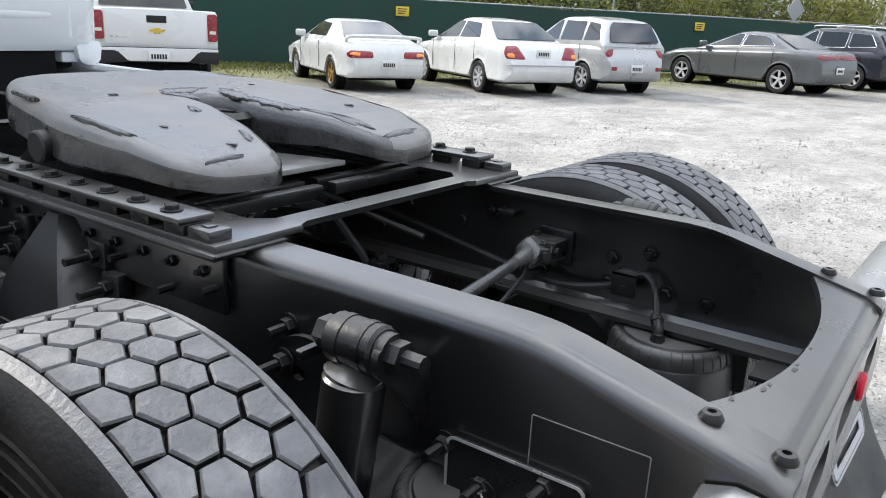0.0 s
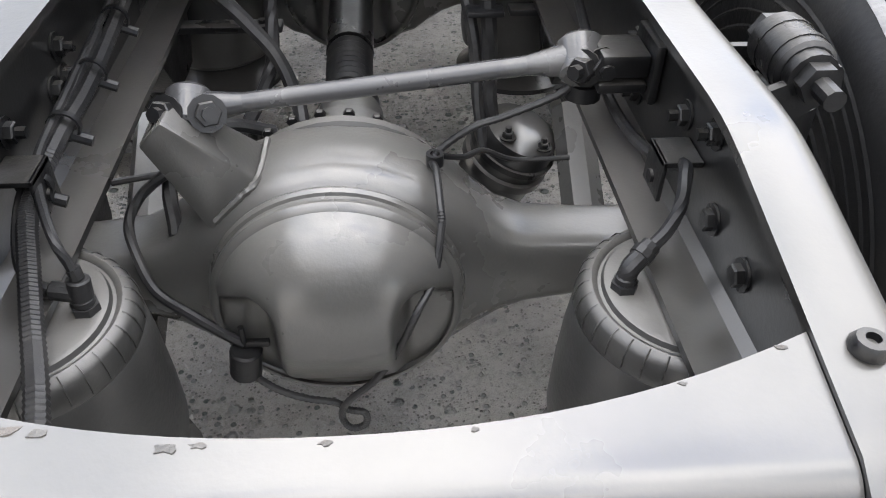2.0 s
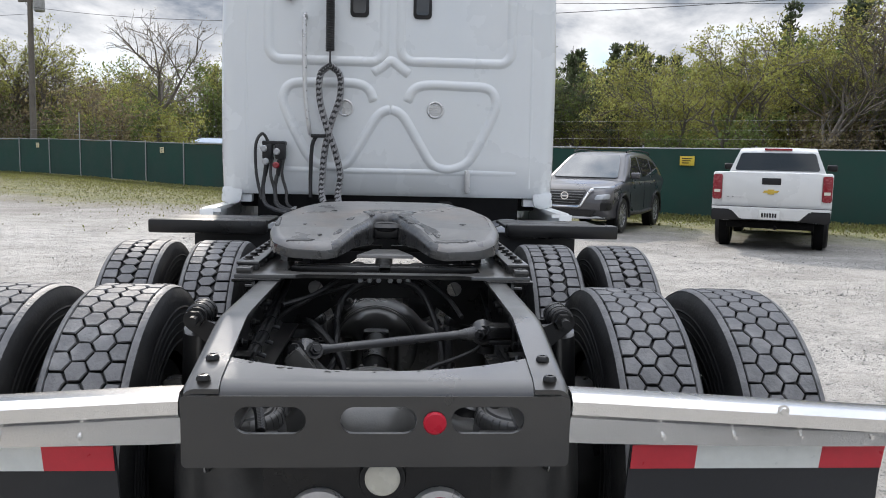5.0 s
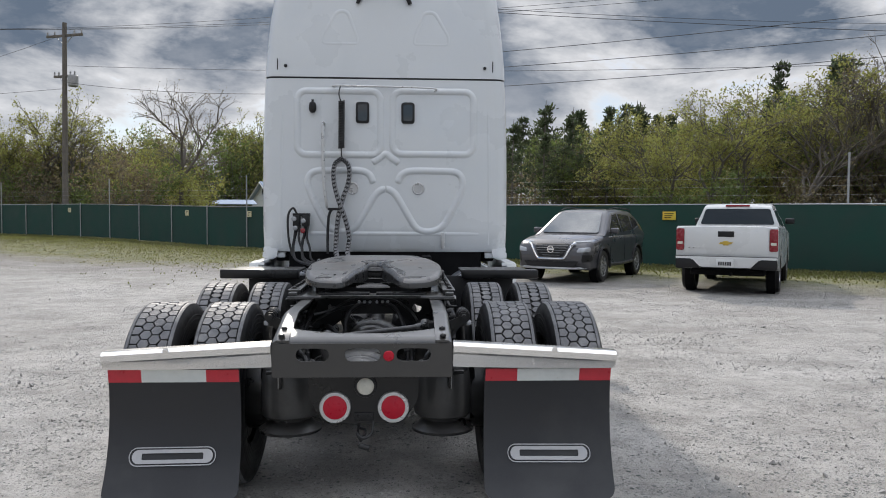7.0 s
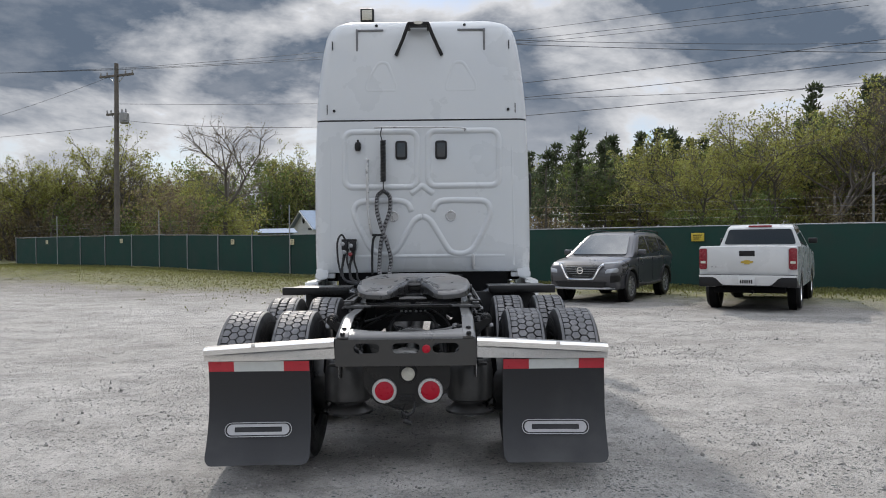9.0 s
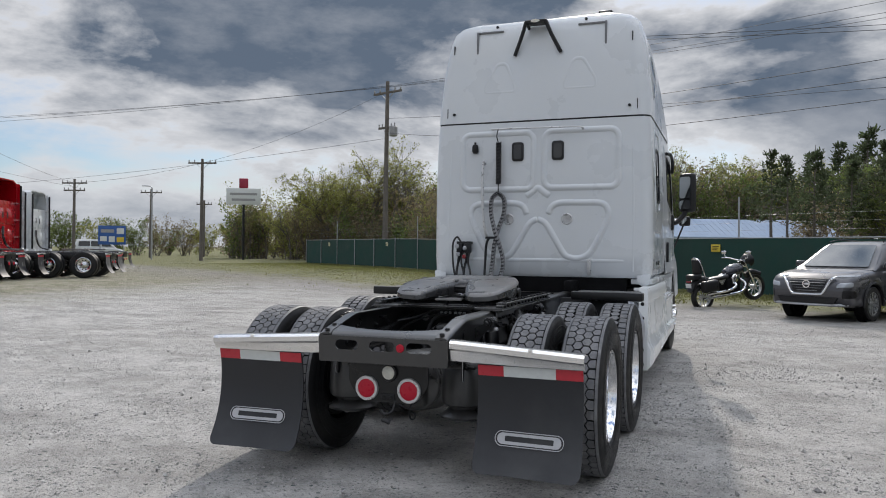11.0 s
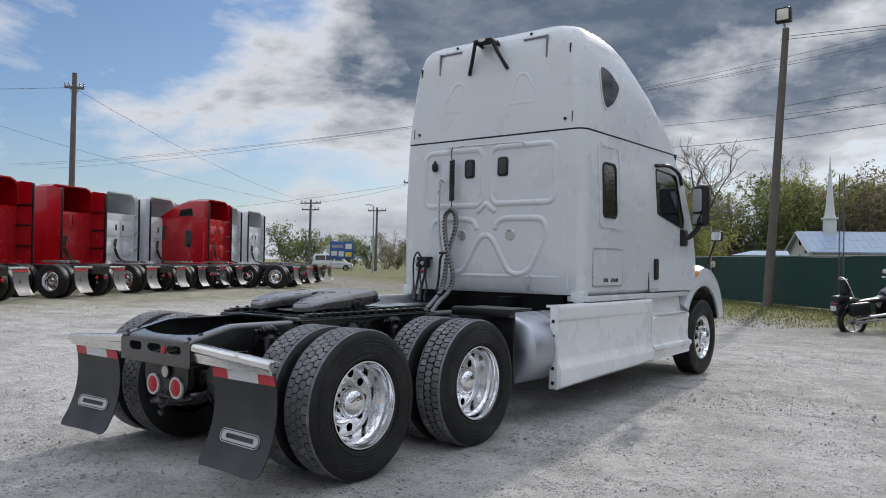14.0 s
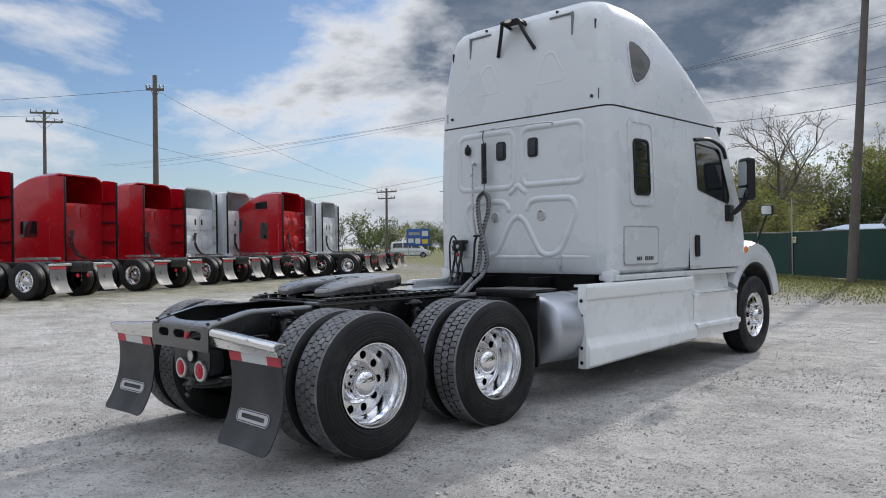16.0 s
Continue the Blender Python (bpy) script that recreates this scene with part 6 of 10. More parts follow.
        lathe(bm, [(0.087, 0.048), (0.094, 0.048), (0.094, 0.034), (0.087, 0.034)], m4, 30, cap=False)
        part("band", bm, M_CHASSIS, chamber)
        for k in (-1, 1):
            bm = bmesh.new()
            bolt(bm, m4 @ Vector((0.04 * k, -0.05, 0.095)), (0, 0, 1), 0.012, 0.015, 0.01)
            part("port", bm, M_CHASSIS, chamber)

# drive shafts
bm = bmesh.new()
cyl(bm, (-0.04, 1.40, 0.58), (-0.04, 1.72, 0.60), 0.055, seg=20)
shaft = part("drive_shaft", bm, M_CHASSIS, truck, "black drive shaft with universal joints")
bm = bmesh.new()
cyl(bm, (-0.04, 1.12, 0.545), (-0.04, 1.20, 0.555), 0.062, 0.066, 20)
part("yoke", bm, M_CHASSIS, shaft)
bm = bmesh.new()
box(bm, -0.09, 0.01, 1.17, 1.24, 0.52, 0.60, 0.015)
part("universal_joint", bm, M_CHASSIS, shaft)
bm = bmesh.new()
tube(bm, [(-0.04, 1.24 + 0.16 * k / 16, 0.56 + 0.02 * k / 16) for k in range(17)], 0.048, 20, 1, 0, 0.005)
part("slip_boot", bm, M_HOSE, shaft)
bm = bmesh.new()
box(bm, -0.10, 0.02, 1.70, 1.78, 0.55, 0.66, 0.02)
part("universal_joint", bm, M_CHASSIS, shaft)
bm = bmesh.new()
cyl(bm, (-0.04, 2.42, 0.60), (-0.02, 4.6, 0.8), 0.06, seg=20)
part("drive_shaft", bm, M_CHASSIS, truck)


def hose(pts, r=0.011, label="", ribs=0.0, mt=None, name="hose", steps=6):
    bm = bmesh.new()
    tube(bm, pts, r, 8, steps, 0, ribs)
    return part(name, bm, mt or M_HOSE, truck, label)


hose([(-0.385, 1.42, 0.93), (-0.386, 1.1, 0.879), (-0.386, 0.898, 0.851), (-0.386, 0.752, 0.836), (-0.386, 0.623, 0.836), (-0.386, 0.53, 0.824), (-0.384, 0.485, 0.812), (-0.365, 0.42, 0.80), (-0.34, 0.34, 0.787), (-0.305, 0.24, 0.782), (-0.285, 0.15, 0.762)], 0.0115, "ribbed black wiring conduit", 0.0014, None, "conduit", 26)
hose([(-0.40, 1.42, 0.95), (-0.402, 1.05, 0.88), (-0.402, 0.85, 0.86), (-0.398, 0.7, 0.85), (-0.392, 0.58, 0.845), (-0.375, 0.52, 0.84), (-0.333, 0.43, 0.835), (-0.318, 0.416, 0.797)], 0.006)
hose([(-0.352, 0.416, 0.766), (-0.372, 0.425, 0.772), (-0.388, 0.45, 0.79), (-0.398, 0.52, 0.822), (-0.40, 0.62, 0.832), (-0.40, 0.9, 0.862)], 0.0085)
for y, z in ((0.95, 0.857), (0.80, 0.84), (0.66, 0.834), (0.535, 0.825)):
    bm = bmesh.new()
    lathe(bm, [(0.019, -0.005), (0.022, -0.005), (0.022, 0.005), (0.019, 0.005)], Matrix.Translation((-0.386, y, z + 0.004)) @ R90, 14, cap=False)
    tie = part("cable_tie", bm, M_PLASTIC, truck)
    bm = bmesh.new()
    cyl(bm, (-0.38, y, z - 0.01), (-0.355, y, z - 0.02), 0.008, seg=8)
    part("tie_clip", bm, M_PLASTIC, tie)
hose([(0.39, 1.42, 0.90), (0.385, 1.1, 0.85), (0.375, 0.85, 0.81), (0.385, 0.7, 0.79), (0.40, 0.58, 0.81), (0.395, 0.50, 0.855), (0.388, 0.472, 0.852), (0.382, 0.455, 0.825), (0.368, 0.443, 0.80), (0.350, 0.434, 0.784)], 0.0085)
hose([(0.324, 0.76, 0.847), (0.299, 0.76, 0.814), (0.217, 0.76, 0.777), (0.166, 0.76, 0.758), (0.110, 0.755, 0.714), (0.110, 0.70, 0.718), (0.112, 0.65, 0.694), (0.112, 0.63, 0.668), (0.099, 0.59, 0.605), (0.073, 0.553, 0.575), (0.056, 0.548, 0.532), (0.033, 0.55, 0.478), (0.001, 0.555, 0.42), (-0.043, 0.56, 0.367), (-0.056, 0.575, 0.311), (-0.043, 0.575, 0.28), (-0.018, 0.575, 0.287), (-0.017, 0.575, 0.318), (-0.046, 0.578, 0.326), (-0.064, 0.575, 0.349), (-0.115, 0.575, 0.365), (-0.16, 0.58, 0.387), (-0.203, 0.60, 0.41)], 0.0055, "thin ribbed sensor lead", 0.001, None, "sensor_lead", 12)
bm = bmesh.new()
lathe(bm, [(0.02, -0.012), (0.028, -0.012), (0.028, 0.012), (0.02, 0.012)], Matrix.Translation((0.335, 0.77, 0.815)), 12, cap=False)
part("cable_tie", bm, M_PLASTIC, truck)
bm = bmesh.new()
lathe(bm, [(0.008, -0.01), (0.014, -0.01), (0.014, 0.01), (0.008, 0.01)], Matrix.Translation((0.110, 0.745, 0.714)), 12, cap=False)
part("cable_tie", bm, M_PLASTIC, truck)
hose([(0.110, 0.755, 0.714), (0.16, 0.80, 0.68), (0.2, 0.85, 0.66), (0.26, 0.88, 0.62), (0.36, 0.88, 0.62)], 0.005)
hose([(-0.22, 0.90, 0.66), (-0.27, 0.83, 0.685), (-0.309, 0.78, 0.68), (-0.355, 0.77, 0.645), (-0.376, 0.74, 0.612), (-0.362, 0.70, 0.575), (-0.335, 0.665, 0.532), (-0.281, 0.635, 0.508), (-0.23, 0.615, 0.482), (-0.20, 0.605, 0.468)], 0.0085)
hose([(-0.16, 0.93, 0.66), (-0.24, 0.88, 0.70), (-0.31, 0.80, 0.66), (-0.30, 0.72, 0.60)], 0.012)
hose([(-0.42, 0.83, 0.63), (-0.30, 0.84, 0.645), (-0.2, 0.86, 0.66)], 0.006)
hose([(-0.03, 1.32, 0.945), (-0.077, 1.29, 0.938), (-0.115, 1.27, 0.925), (-0.158, 1.25, 0.886), (-0.178, 1.22, 0.825), (-0.178, 1.2, 0.75), (-0.182, 1.15, 0.68), (-0.21, 1.12, 0.62), (-0.25, 1.08, 0.56)], 0.0135)
hose([(-0.30, 1.25, 0.80), (-0.262, 1.18, 0.80), (-0.21, 1.15, 0.755), (-0.165, 1.13, 0.70), (-0.135, 1.1, 0.63), (-0.12, 1.05, 0.57)], 0.015)
hose([(0.03, 1.32, 0.948), (0.072, 1.29, 0.942), (0.113, 1.27, 0.932), (0.15, 1.25, 0.90), (0.178, 1.22, 0.846), (0.198, 1.19, 0.795), (0.214, 1.16, 0.72), (0.222, 1.13, 0.62), (0.235, 1.08, 0.52)], 0.0125)
hose([(0.238, 1.16, 0.80), (0.243, 1.15, 0.735), (0.246, 1.14, 0.65), (0.25, 1.12, 0.58), (0.265, 1.10, 0.50)], 0.0165)
hose([(0.02, 1.40, 0.96), (0.14, 1.3, 0.96), (0.24, 1.2, 0.9), (0.28, 1.05, 0.86)], 0.008)
hose([(-0.02, 1.40, 0.96), (-0.14, 1.3, 0.97), (-0.26, 1.15, 0.92), (-0.36, 1.05, 0.9)], 0.009)
hose([(-0.426, 1.2, 0.774), (-0.378, 1.2, 0.836), (-0.30, 1.22, 0.88), (-0.25, 1.25, 0.905), (-0.14, 1.28, 0.93), (-0.02, 1.3, 0.95)], 0.008)
for x in (-0.06, 0.055):
    bm = bmesh.new()
    for k in range(3):
        bolt(bm, (x - 0.035 + 0.035 * k, 1.30, 0.952), (0, -1, 0.1), 0.011, 0.022, 0.0, False)
    part("hose_fitting", bm, M_GALV, truck, "bright hose fittings on the cross member")
for z in (0.78, 0.66):
    bm = bmesh.new()
    box(bm, 0.197, 0.268, 1.13, 1.17, z - 0.006, z + 0.006, 0.003)
    part("cable_tie", bm, M_PLASTIC, truck)
bm = bmesh.new()
cyl(bm, (-0.198, 0.60, 0.462), (-0.206, 0.60, 0.405), 0.026, seg=18, chamfer=0.004)
cyl(bm, (-0.205, 0.60, 0.412), (-0.207, 0.60, 0.402), 0.019, seg=14)
cyl(bm, (-0.20, 0.605, 0.46), (-0.20, 0.60, 0.51), 0.005, seg=8)
box(bm, -0.21, -0.16, 0.60, 0.612, 0.462, 0.474, 0.003)
part("breather_cap", bm, M_PLASTIC, truck)
bm = bmesh.new()
box(bm, -0.42, -0.16, 1.20, 1.24, 0.72, 0.735, 0.004)
for x in (-0.24, -0.20):
    cyl(bm, (x, 1.22, 0.735), (x, 1.22, 0.742), 0.008)
part("hose_bracket", bm, M_CHASSIS, truck)
bm = bmesh.new()
box(bm, 0.30, 0.42, 1.26, 1.30, 0.72, 0.735, 0.004)
part("hose_bracket", bm, M_CHASSIS, truck)
# air tanks and box under the deck
for s in (-1, 1):
    bm = bmesh.new()
    lathe(bm, [(0.0, 2.55), (0.08, 2.57), (0.11, 2.62), (0.11, 3.5), (0.08, 3.55), (0.0, 3.57)], Matrix.Translation((s * 0.2, 0, 0.62)) @ Matrix.Rotation(radians(-90), 4, "X"), 24)
    part("air_tank", bm, M_CHASSIS, truck)
# light patch plate on the left rail
bm = bmesh.new()
plate(bm, rrect(0.16, 0.33, 0.80, 0.90, 0.003), [rrect(0.1612, 0.3288, 0.8012, 0.8988, 0.003)], at_x(-0.4345) , 0.0015)
part("sticker_edge", bm, M_STRIP, truck)

# ---- parked vehicles ----
M_CARWHITE = mat("white_car_paint", (0.60, 0.61, 0.605), 0.28, 0.0, 0.03, 2, 60, 0.0, (0.5, 0.48, 0.44), 0.15, coat=0.6, rough_var=0.05)
M_CARSILVER = mat("silver_car_paint", (0.42, 0.43, 0.44), 0.3, 0.35, 0.05, 2, 300, 0.0, coat=0.6, rough_var=0.05)
M_CARGREY = mat("grey_car_paint", (0.10, 0.105, 0.11), 0.3, 0.3, 0.06, 2, 300, 0.0, coat=0.7, rough_var=0.05)
M_CARDARK = mat("charcoal_car_paint", (0.06, 0.06, 0.066), 0.3, 0.35, 0.06, 2, 300, 0.0, coat=0.7, rough_var=0.05)
M_CARNAVY = mat("dark_blue_car_paint", (0.03, 0.032, 0.042), 0.28, 0.2, 0.06, 2, 300, 0.0, coat=0.7, rough_var=0.05)
M_HEAD = mat("headlamp_lens", (0.30, 0.32, 0.34), 0.12, 0.2, 0.1, 30, 90, 0.0, coat=0.6)
M_WHEEL = mat("silver_wheel_paint", (0.50, 0.51, 0.52), 0.35, 0.3, 0.06, 20, 100, 0.0)
M_DARKRED = mat("dark_red_lens", (0.16, 0.008, 0.012), 0.2, 0.0, 0.1, 30, 90, 0.0, coat=0.5)
M_GOLD = mat("gold_wheel", (0.55, 0.38, 0.14), 0.35, 0.8, 0.1, 20, 100, 0.02)
M_YELLOW = mat("gold_badge", (0.6, 0.42, 0.08), 0.35, 0.6, 0.1, 20, 100, 0.0)
M_PLATE = mat("plate_pale", (0.62, 0.63, 0.62), 0.5, 0.0, 0.05, 20, 100, 0.0)
M_SCREENGLASS = glass_mat("windscreen_glass", (0.03, 0.035, 0.036), 0.03, 1.0)
M_GLASSLIT = glass_mat("tinted_glass", (0.02, 0.024, 0.026), 0.03, 0.6)


def resample(pts, n):
    """n points at even steps round a closed outline."""
    ps = [Vector((p[0], p[1])) for p in pts]
    ps.append(ps[0])
    ln = [0.0]
    for a, b in zip(ps, ps[1:]):
        ln.append(ln[-1] + (b - a).length)
    out, j = [], 0
    for i in range(n):
        d = ln[-1] * i / n
        while ln[j + 1] < d:
            j += 1
        t = (d - ln[j]) / max(1e-6, ln[j + 1] - ln[j])
        out.append(ps[j].lerp(ps[j + 1], t))
    return out


def car_wheel(parent, x, y, r, w, rim_mat, flip, spokes=5):
    bm = bmesh.new()
    rot = Matrix.Rotation(radians(90), 4, "Y")
    lathe(bm, [(r * 0.66, w * 0.42), (r * 0.72, w * 0.5), (r * 0.93, w * 0.5), (r * 0.99, w * 0.40), (r, w * 0.2), (r, -w * 0.2), (r * 0.99, -w * 0.4), (r * 0.93, -w * 0.5), (r * 0.72, -w * 0.5), (r * 0.66, -w * 0.42)], rot, 36, cap=False)
    tyre = part("wheel", bm, M_RUBBER, parent, at=pose(x, y, r, 0, 0, 180 if flip else 0))
    bm = bmesh.new()
    lathe(bm, [(r * 0.67, w * 0.44), (r * 0.63, w * 0.44), (r * 0.60, w * 0.1), (r * 0.6, -w * 0.3)], rot, 32, cap=False)
    for k in range(spokes):
        a = 2 * math.pi * k / spokes
        t = bmesh.new()
        rings(t, [[(w * 0.34, -r * 0.07, r * 0.08), (w * 0.34, r * 0.07, r * 0.08), (w * 0.22, r * 0.07, r * 0.08), (w * 0.22, -r * 0.07, r * 0.08)], [(w * 0.40, -r * 0.10, r * 0.63), (w * 0.40, r * 0.10, r * 0.63), (w * 0.25, r * 0.10, r * 0.63), (w * 0.25, -r * 0.10, r * 0.63)]])
        join(bm, t, Matrix.Rotation(a, 4, "X"))
    lathe(bm, [(r * 0.16, w * 0.3), (r * 0.15, w * 0.38), (0, w * 0.39)], rot, 16)
    part("rim", bm, rim_mat, tyre)
    bm = bmesh.new()
    lathe(bm, [(r * 0.6, w * 0.02), (0, w * 0.02)], rot, 24)
    part("brake_disc", bm, M_DARK, tyre)


def car(name, label, at, paint, L, W, wb, rw, lower, green, rear_cut, rim=None, spokes=5, tumble=0.22, category="car", tw=0.205):
    """A car facing +y. lower: outline (y, z) from the rear bumper over deck and hood to the nose; green: the cabin's outline; wheels at the wheelbase wb about wc."""
    e = thing(name, label, category, "cars along the fence", at)
    yr, yf = rear_cut, rear_cut + wb
    arch = rw * 1.16
    z0 = lower[0][1]
    edge = round_poly(lower, 0.16, 5)
    ymin, ymax = min(p[0] for p in edge), max(p[0] for p in edge)

    def span(y):
        """The lowest and highest point of the side outline at y."""
        zs = []
        for (ya, za), (yb, zb_) in zip(edge, edge[1:] + edge[:1]):
            if min(ya, yb) <= y <= max(ya, yb):
                zs.append(za if abs(yb - ya) < 1e-6 else za + (zb_ - za) * (y - ya) / (yb - ya))
        return min(zs), max(zs)

    stations = [ymin + (ymax - ymin) * (0.5 - 0.5 * math.cos(math.pi * k / 90)) for k in range(1, 90)]
    stations = [ymin + 0.002] + stations + [ymax - 0.002]
    bm = bmesh.new()
    rs = []
    for y in stations:
        lo, tp = span(y)
        u = abs(y - (ymin + ymax) / 2) / ((ymax - ymin) / 2)
        w = W / 2 * (1 - 0.07 * max(0.0, (u - 0.55) / 0.45) ** 2 - 0.13 * max(0.0, (u - 0.84) / 0.16) ** 2.5)
        k = min(1.0, (tp - lo) / 0.5)
        za, fl = lo, 0.0
        for yc in (yr, yf):
            if abs(y - yc) < arch:
                za = max(za, rw + math.sqrt(arch * arch - (y - yc) ** 2) * 0.99)
            fl = max(fl, 0.016 * max(0.0, 1 - abs(abs(y - yc) - arch) / 0.12) if abs(y - yc) > arch else 0.016)
        h = tp - lo
        half = [(0.0, lo), (0.70 * w, lo), (0.71 * w, max(lo, za)), (0.93 * w, max(lo, za)), (0.985 * w + fl, max(lo + 0.04 * k, za)), (0.985 * w + fl, max(lo + 0.10 * k, za + 0.02)), (0.972 * w + 0.6 * fl, max(lo + 0.26 * h, za + 0.05)), (0.985 * w, max(lo + 0.50 * h, za + 0.07)), (w, max(lo + 0.70 * h, za + 0.08)), (0.992 * w, max(tp - 0.16 * k * h, za + 0.09)), (0.955 * w, tp - 0.055 * k), (0.90 * w, tp - 0.022 * k), (0.72 * w, tp - 0.002), (0.68 * w, tp + 0.004), (0.35 * w, tp + 0.012), (0.0, tp + 0.015)]
        half = [(x, min(z, tp + 0.015)) for x, z in half]
        rs.append([(x, y, z) for x, z in half] + [(-x, y, z) for x, z in reversed(half[1:-1])])
    rings(bm, rs)
    body = part("body", bm, paint, e, smooth=42)
    # cabin
    zb, zr = min(z for _, z in green), max(z for _, z in green)
    xb, xr = W / 2 - 0.045, W / 2 - 0.045 - tumble
    gp = round_poly([(green[0][0], zb - 0.1)] + list(green) + [(green[-1][0], zb - 0.1)], 0.24, 7)

    def gx(z):
        return xb + (xr - xb) * (z - zb) / (zr - zb)

    def roof_z(y):
        zs = [za + (zc - za) * (y - ya) / (yb - ya) for (ya, za), (yb, zc) in zip(gp, gp[1:]) if abs(yb - ya) > 1e-6 and min(ya, yb) <= y <= max(ya, yb)]
        return max(zs)

    bm = bmesh.new()
    rs = []
    g0, g1 = green[0][0] + 0.004, green[-1][0] - 0.004
    for k in range(49):
        y = g0 + (g1 - g0) * k / 48
        zt = max(zb + 0.01, roof_z(y))
        q = max(0.0, (zt - zb) / (zr - zb))
        c = 0.02 * q**8
        x1, dn = gx(zt), min(0.07, 0.5 * (zt - zb) + 0.01)
        half = [(0.0, zb - 0.12), (gx(zb) * 0.99, zb - 0.12), (gx(zb), zb), (gx(zt - dn), zt - dn), (x1 - 0.010, zt - dn * 0.45), (x1 - 0.045, zt - dn * 0.12), (x1 - 0.12, zt + 0.2 * c), (x1 * 0.5, zt + 0.8 * c), (0.0, zt + c)]
        rs.append([(x, y, z) for x, z in half] + [(-x, y, z) for x, z in reversed(half[1:-1])])
    rings(bm, rs)
    part("cabin", bm, paint, e, smooth=42)
    for s in (-1, 1):
        for y in (yr, yf):
            car_wheel(e, s * (W / 2 - tw * 0.5 - 0.005), y, rw, tw, rim or M_WHEEL, s < 0, spokes)
        for y in (yr, yf):
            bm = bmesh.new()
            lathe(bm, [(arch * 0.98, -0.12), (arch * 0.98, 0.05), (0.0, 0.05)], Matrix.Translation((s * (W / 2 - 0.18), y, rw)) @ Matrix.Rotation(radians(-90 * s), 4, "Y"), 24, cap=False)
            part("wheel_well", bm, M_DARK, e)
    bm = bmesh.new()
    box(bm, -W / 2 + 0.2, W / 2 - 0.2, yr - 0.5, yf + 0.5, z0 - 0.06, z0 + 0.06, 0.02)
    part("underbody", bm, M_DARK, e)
    e["xb"], e["xr"], e["zb"], e["zr"] = xb, xr, zb, zr

    def side_glass(loop, nm="side_window", frame_mat=None):
        for s in (-1, 1):
            bm = bmesh.new()
            lp = round_poly(loop, 0.04, 3)
            rings(bm, [[(s * (gx(z) + o), y, z) for y, z in lp] for o in (-0.01, 0.005)])
            part(nm, bm, M_GLASSLIT, e)
            if frame_mat:
                bm = bmesh.new()
                pts = [(s * (gx(z) + 0.006), y, z) for y, z in lp]
                tube(bm, pts + pts[:1], 0.011, 5, 1)
                part("window_trim", bm, frame_mat, e)

    def end_glass(p0, p1, inset_x=0.09, nm="rear_window"):
        """Glass between two points of the cabin's end, p0 low and p1 high."""
        d = Vector((p1[0] - p0[0], p1[1] - p0[1]))
        nrm = Vector((-d.y, d.x)).normalized()
        if (nrm.x > 0) != (nm == "windscreen"):
            nrm = -nrm
        bm = bmesh.new()
        lp = [(-gx(p0[1]) + inset_x, *p0), (gx(p0[1]) - inset_x, *p0), (gx(p1[1]) - inset_x, *p1), (-gx(p1[1]) + inset_x, *p1)]
        rr = round_poly([(q[0], (Vector(q[1:]) - Vector(p0)).length) for q in lp], 0.07, 3)
        dd = d.normalized()
        rings(bm, [[(x, p0[0] + dd.x * t + nrm.x * o, p0[1] + dd.y * t + nrm.y * o) for x, t in rr] for o in (-0.012, 0.008)])
        part(nm, bm, M_SCREENGLASS if nm == "windscreen" else M_GLASSLIT, e)

    return e, side_glass, end_glass


def lamp(e, name, loop, m, thick, mt, both=True, bevel=0.012, label=""):
    """A lamp drawn in x and z, bent to the car's end behind or before it, with its mirror twin."""
    body = [c for c in e.children if c.name.startswith("body")][0].data
    tree = mathutils.bvhtree.BVHTree.FromPolygons([v.co for v in body.vertices], [p.vertices[:] for p in body.polygons])
    end = -1 if m.translation.y < 0 else 1
    lp = resample(round_poly(loop, 0.035, 4), 36)
    lift = 0.007 if thick <= 0.02 else 0.0
    cx, cz = sum(p.x for p in lp) / 36, sum(p.y for p in lp) / 36

    def skin(x, z):
        for k in range(12):
            hit = tree.ray_cast(Vector((x, 6 * end, z)), Vector((0, -end, 0)))[0]
            if hit and abs(hit.y) > abs(m.translation.y) - 0.45:
                return Vector((x, hit.y, z))
            x = cx + (x - cx) * 0.94
        return Vector((x, m.translation.y, z))

    for s in (1, -1) if both else (1,):
        bm = bmesh.new()
        rows = []
        for k, out in ((1.0, -0.02), (1.0, 0.004), (0.94, 0.011), (0.7, 0.016), (0.4, 0.018), (0.12, 0.018)):
            row = [skin(cx + (p.x - cx) * k, cz + (p.y - cz) * k) + Vector((0, end * (out + lift), 0)) for p in lp]
            rows.append([(s * v.x, v.y, v.z) for v in row])
        rings(bm, rows)
        part(name, bm, mt, e, label)


def rear(y):
    return Matrix.Translation((0, y, 0)) @ XZ


def licence(e, y, z, back=True, w=0.32, h=0.16, x=0.0):
    bm = bmesh.new()
    box(bm, x - w / 2, x + w / 2, y - 0.012, y + 0.012, z - h / 2, z + h / 2, 0.006)
    p = part("licence_plate", bm, M_PLATE, e, "pale licence plate with dark bars")
    for k in range(6):
        bm = bmesh.new()
        x0 = x - w * 0.38 + k * w * 0.13
        yy = y - 0.013 if back else y + 0.013
        box(bm, x0, x0 + w * 0.09, yy - 0.002, yy + 0.002, z - h * 0.25, z + h * 0.2)
        part("bar", bm, M_PLASTIC, p)


def side_mirrors(e, y, z, x, mt):
    for s in (-1, 1):
        bm = bmesh.new()
        box(bm, *sorted((s * x, s * (x + 0.2))), y - 0.05, y + 0.09, z - 0.06, z + 0.075, 0.035, 3)
        part("side_mirror", bm, mt, e)


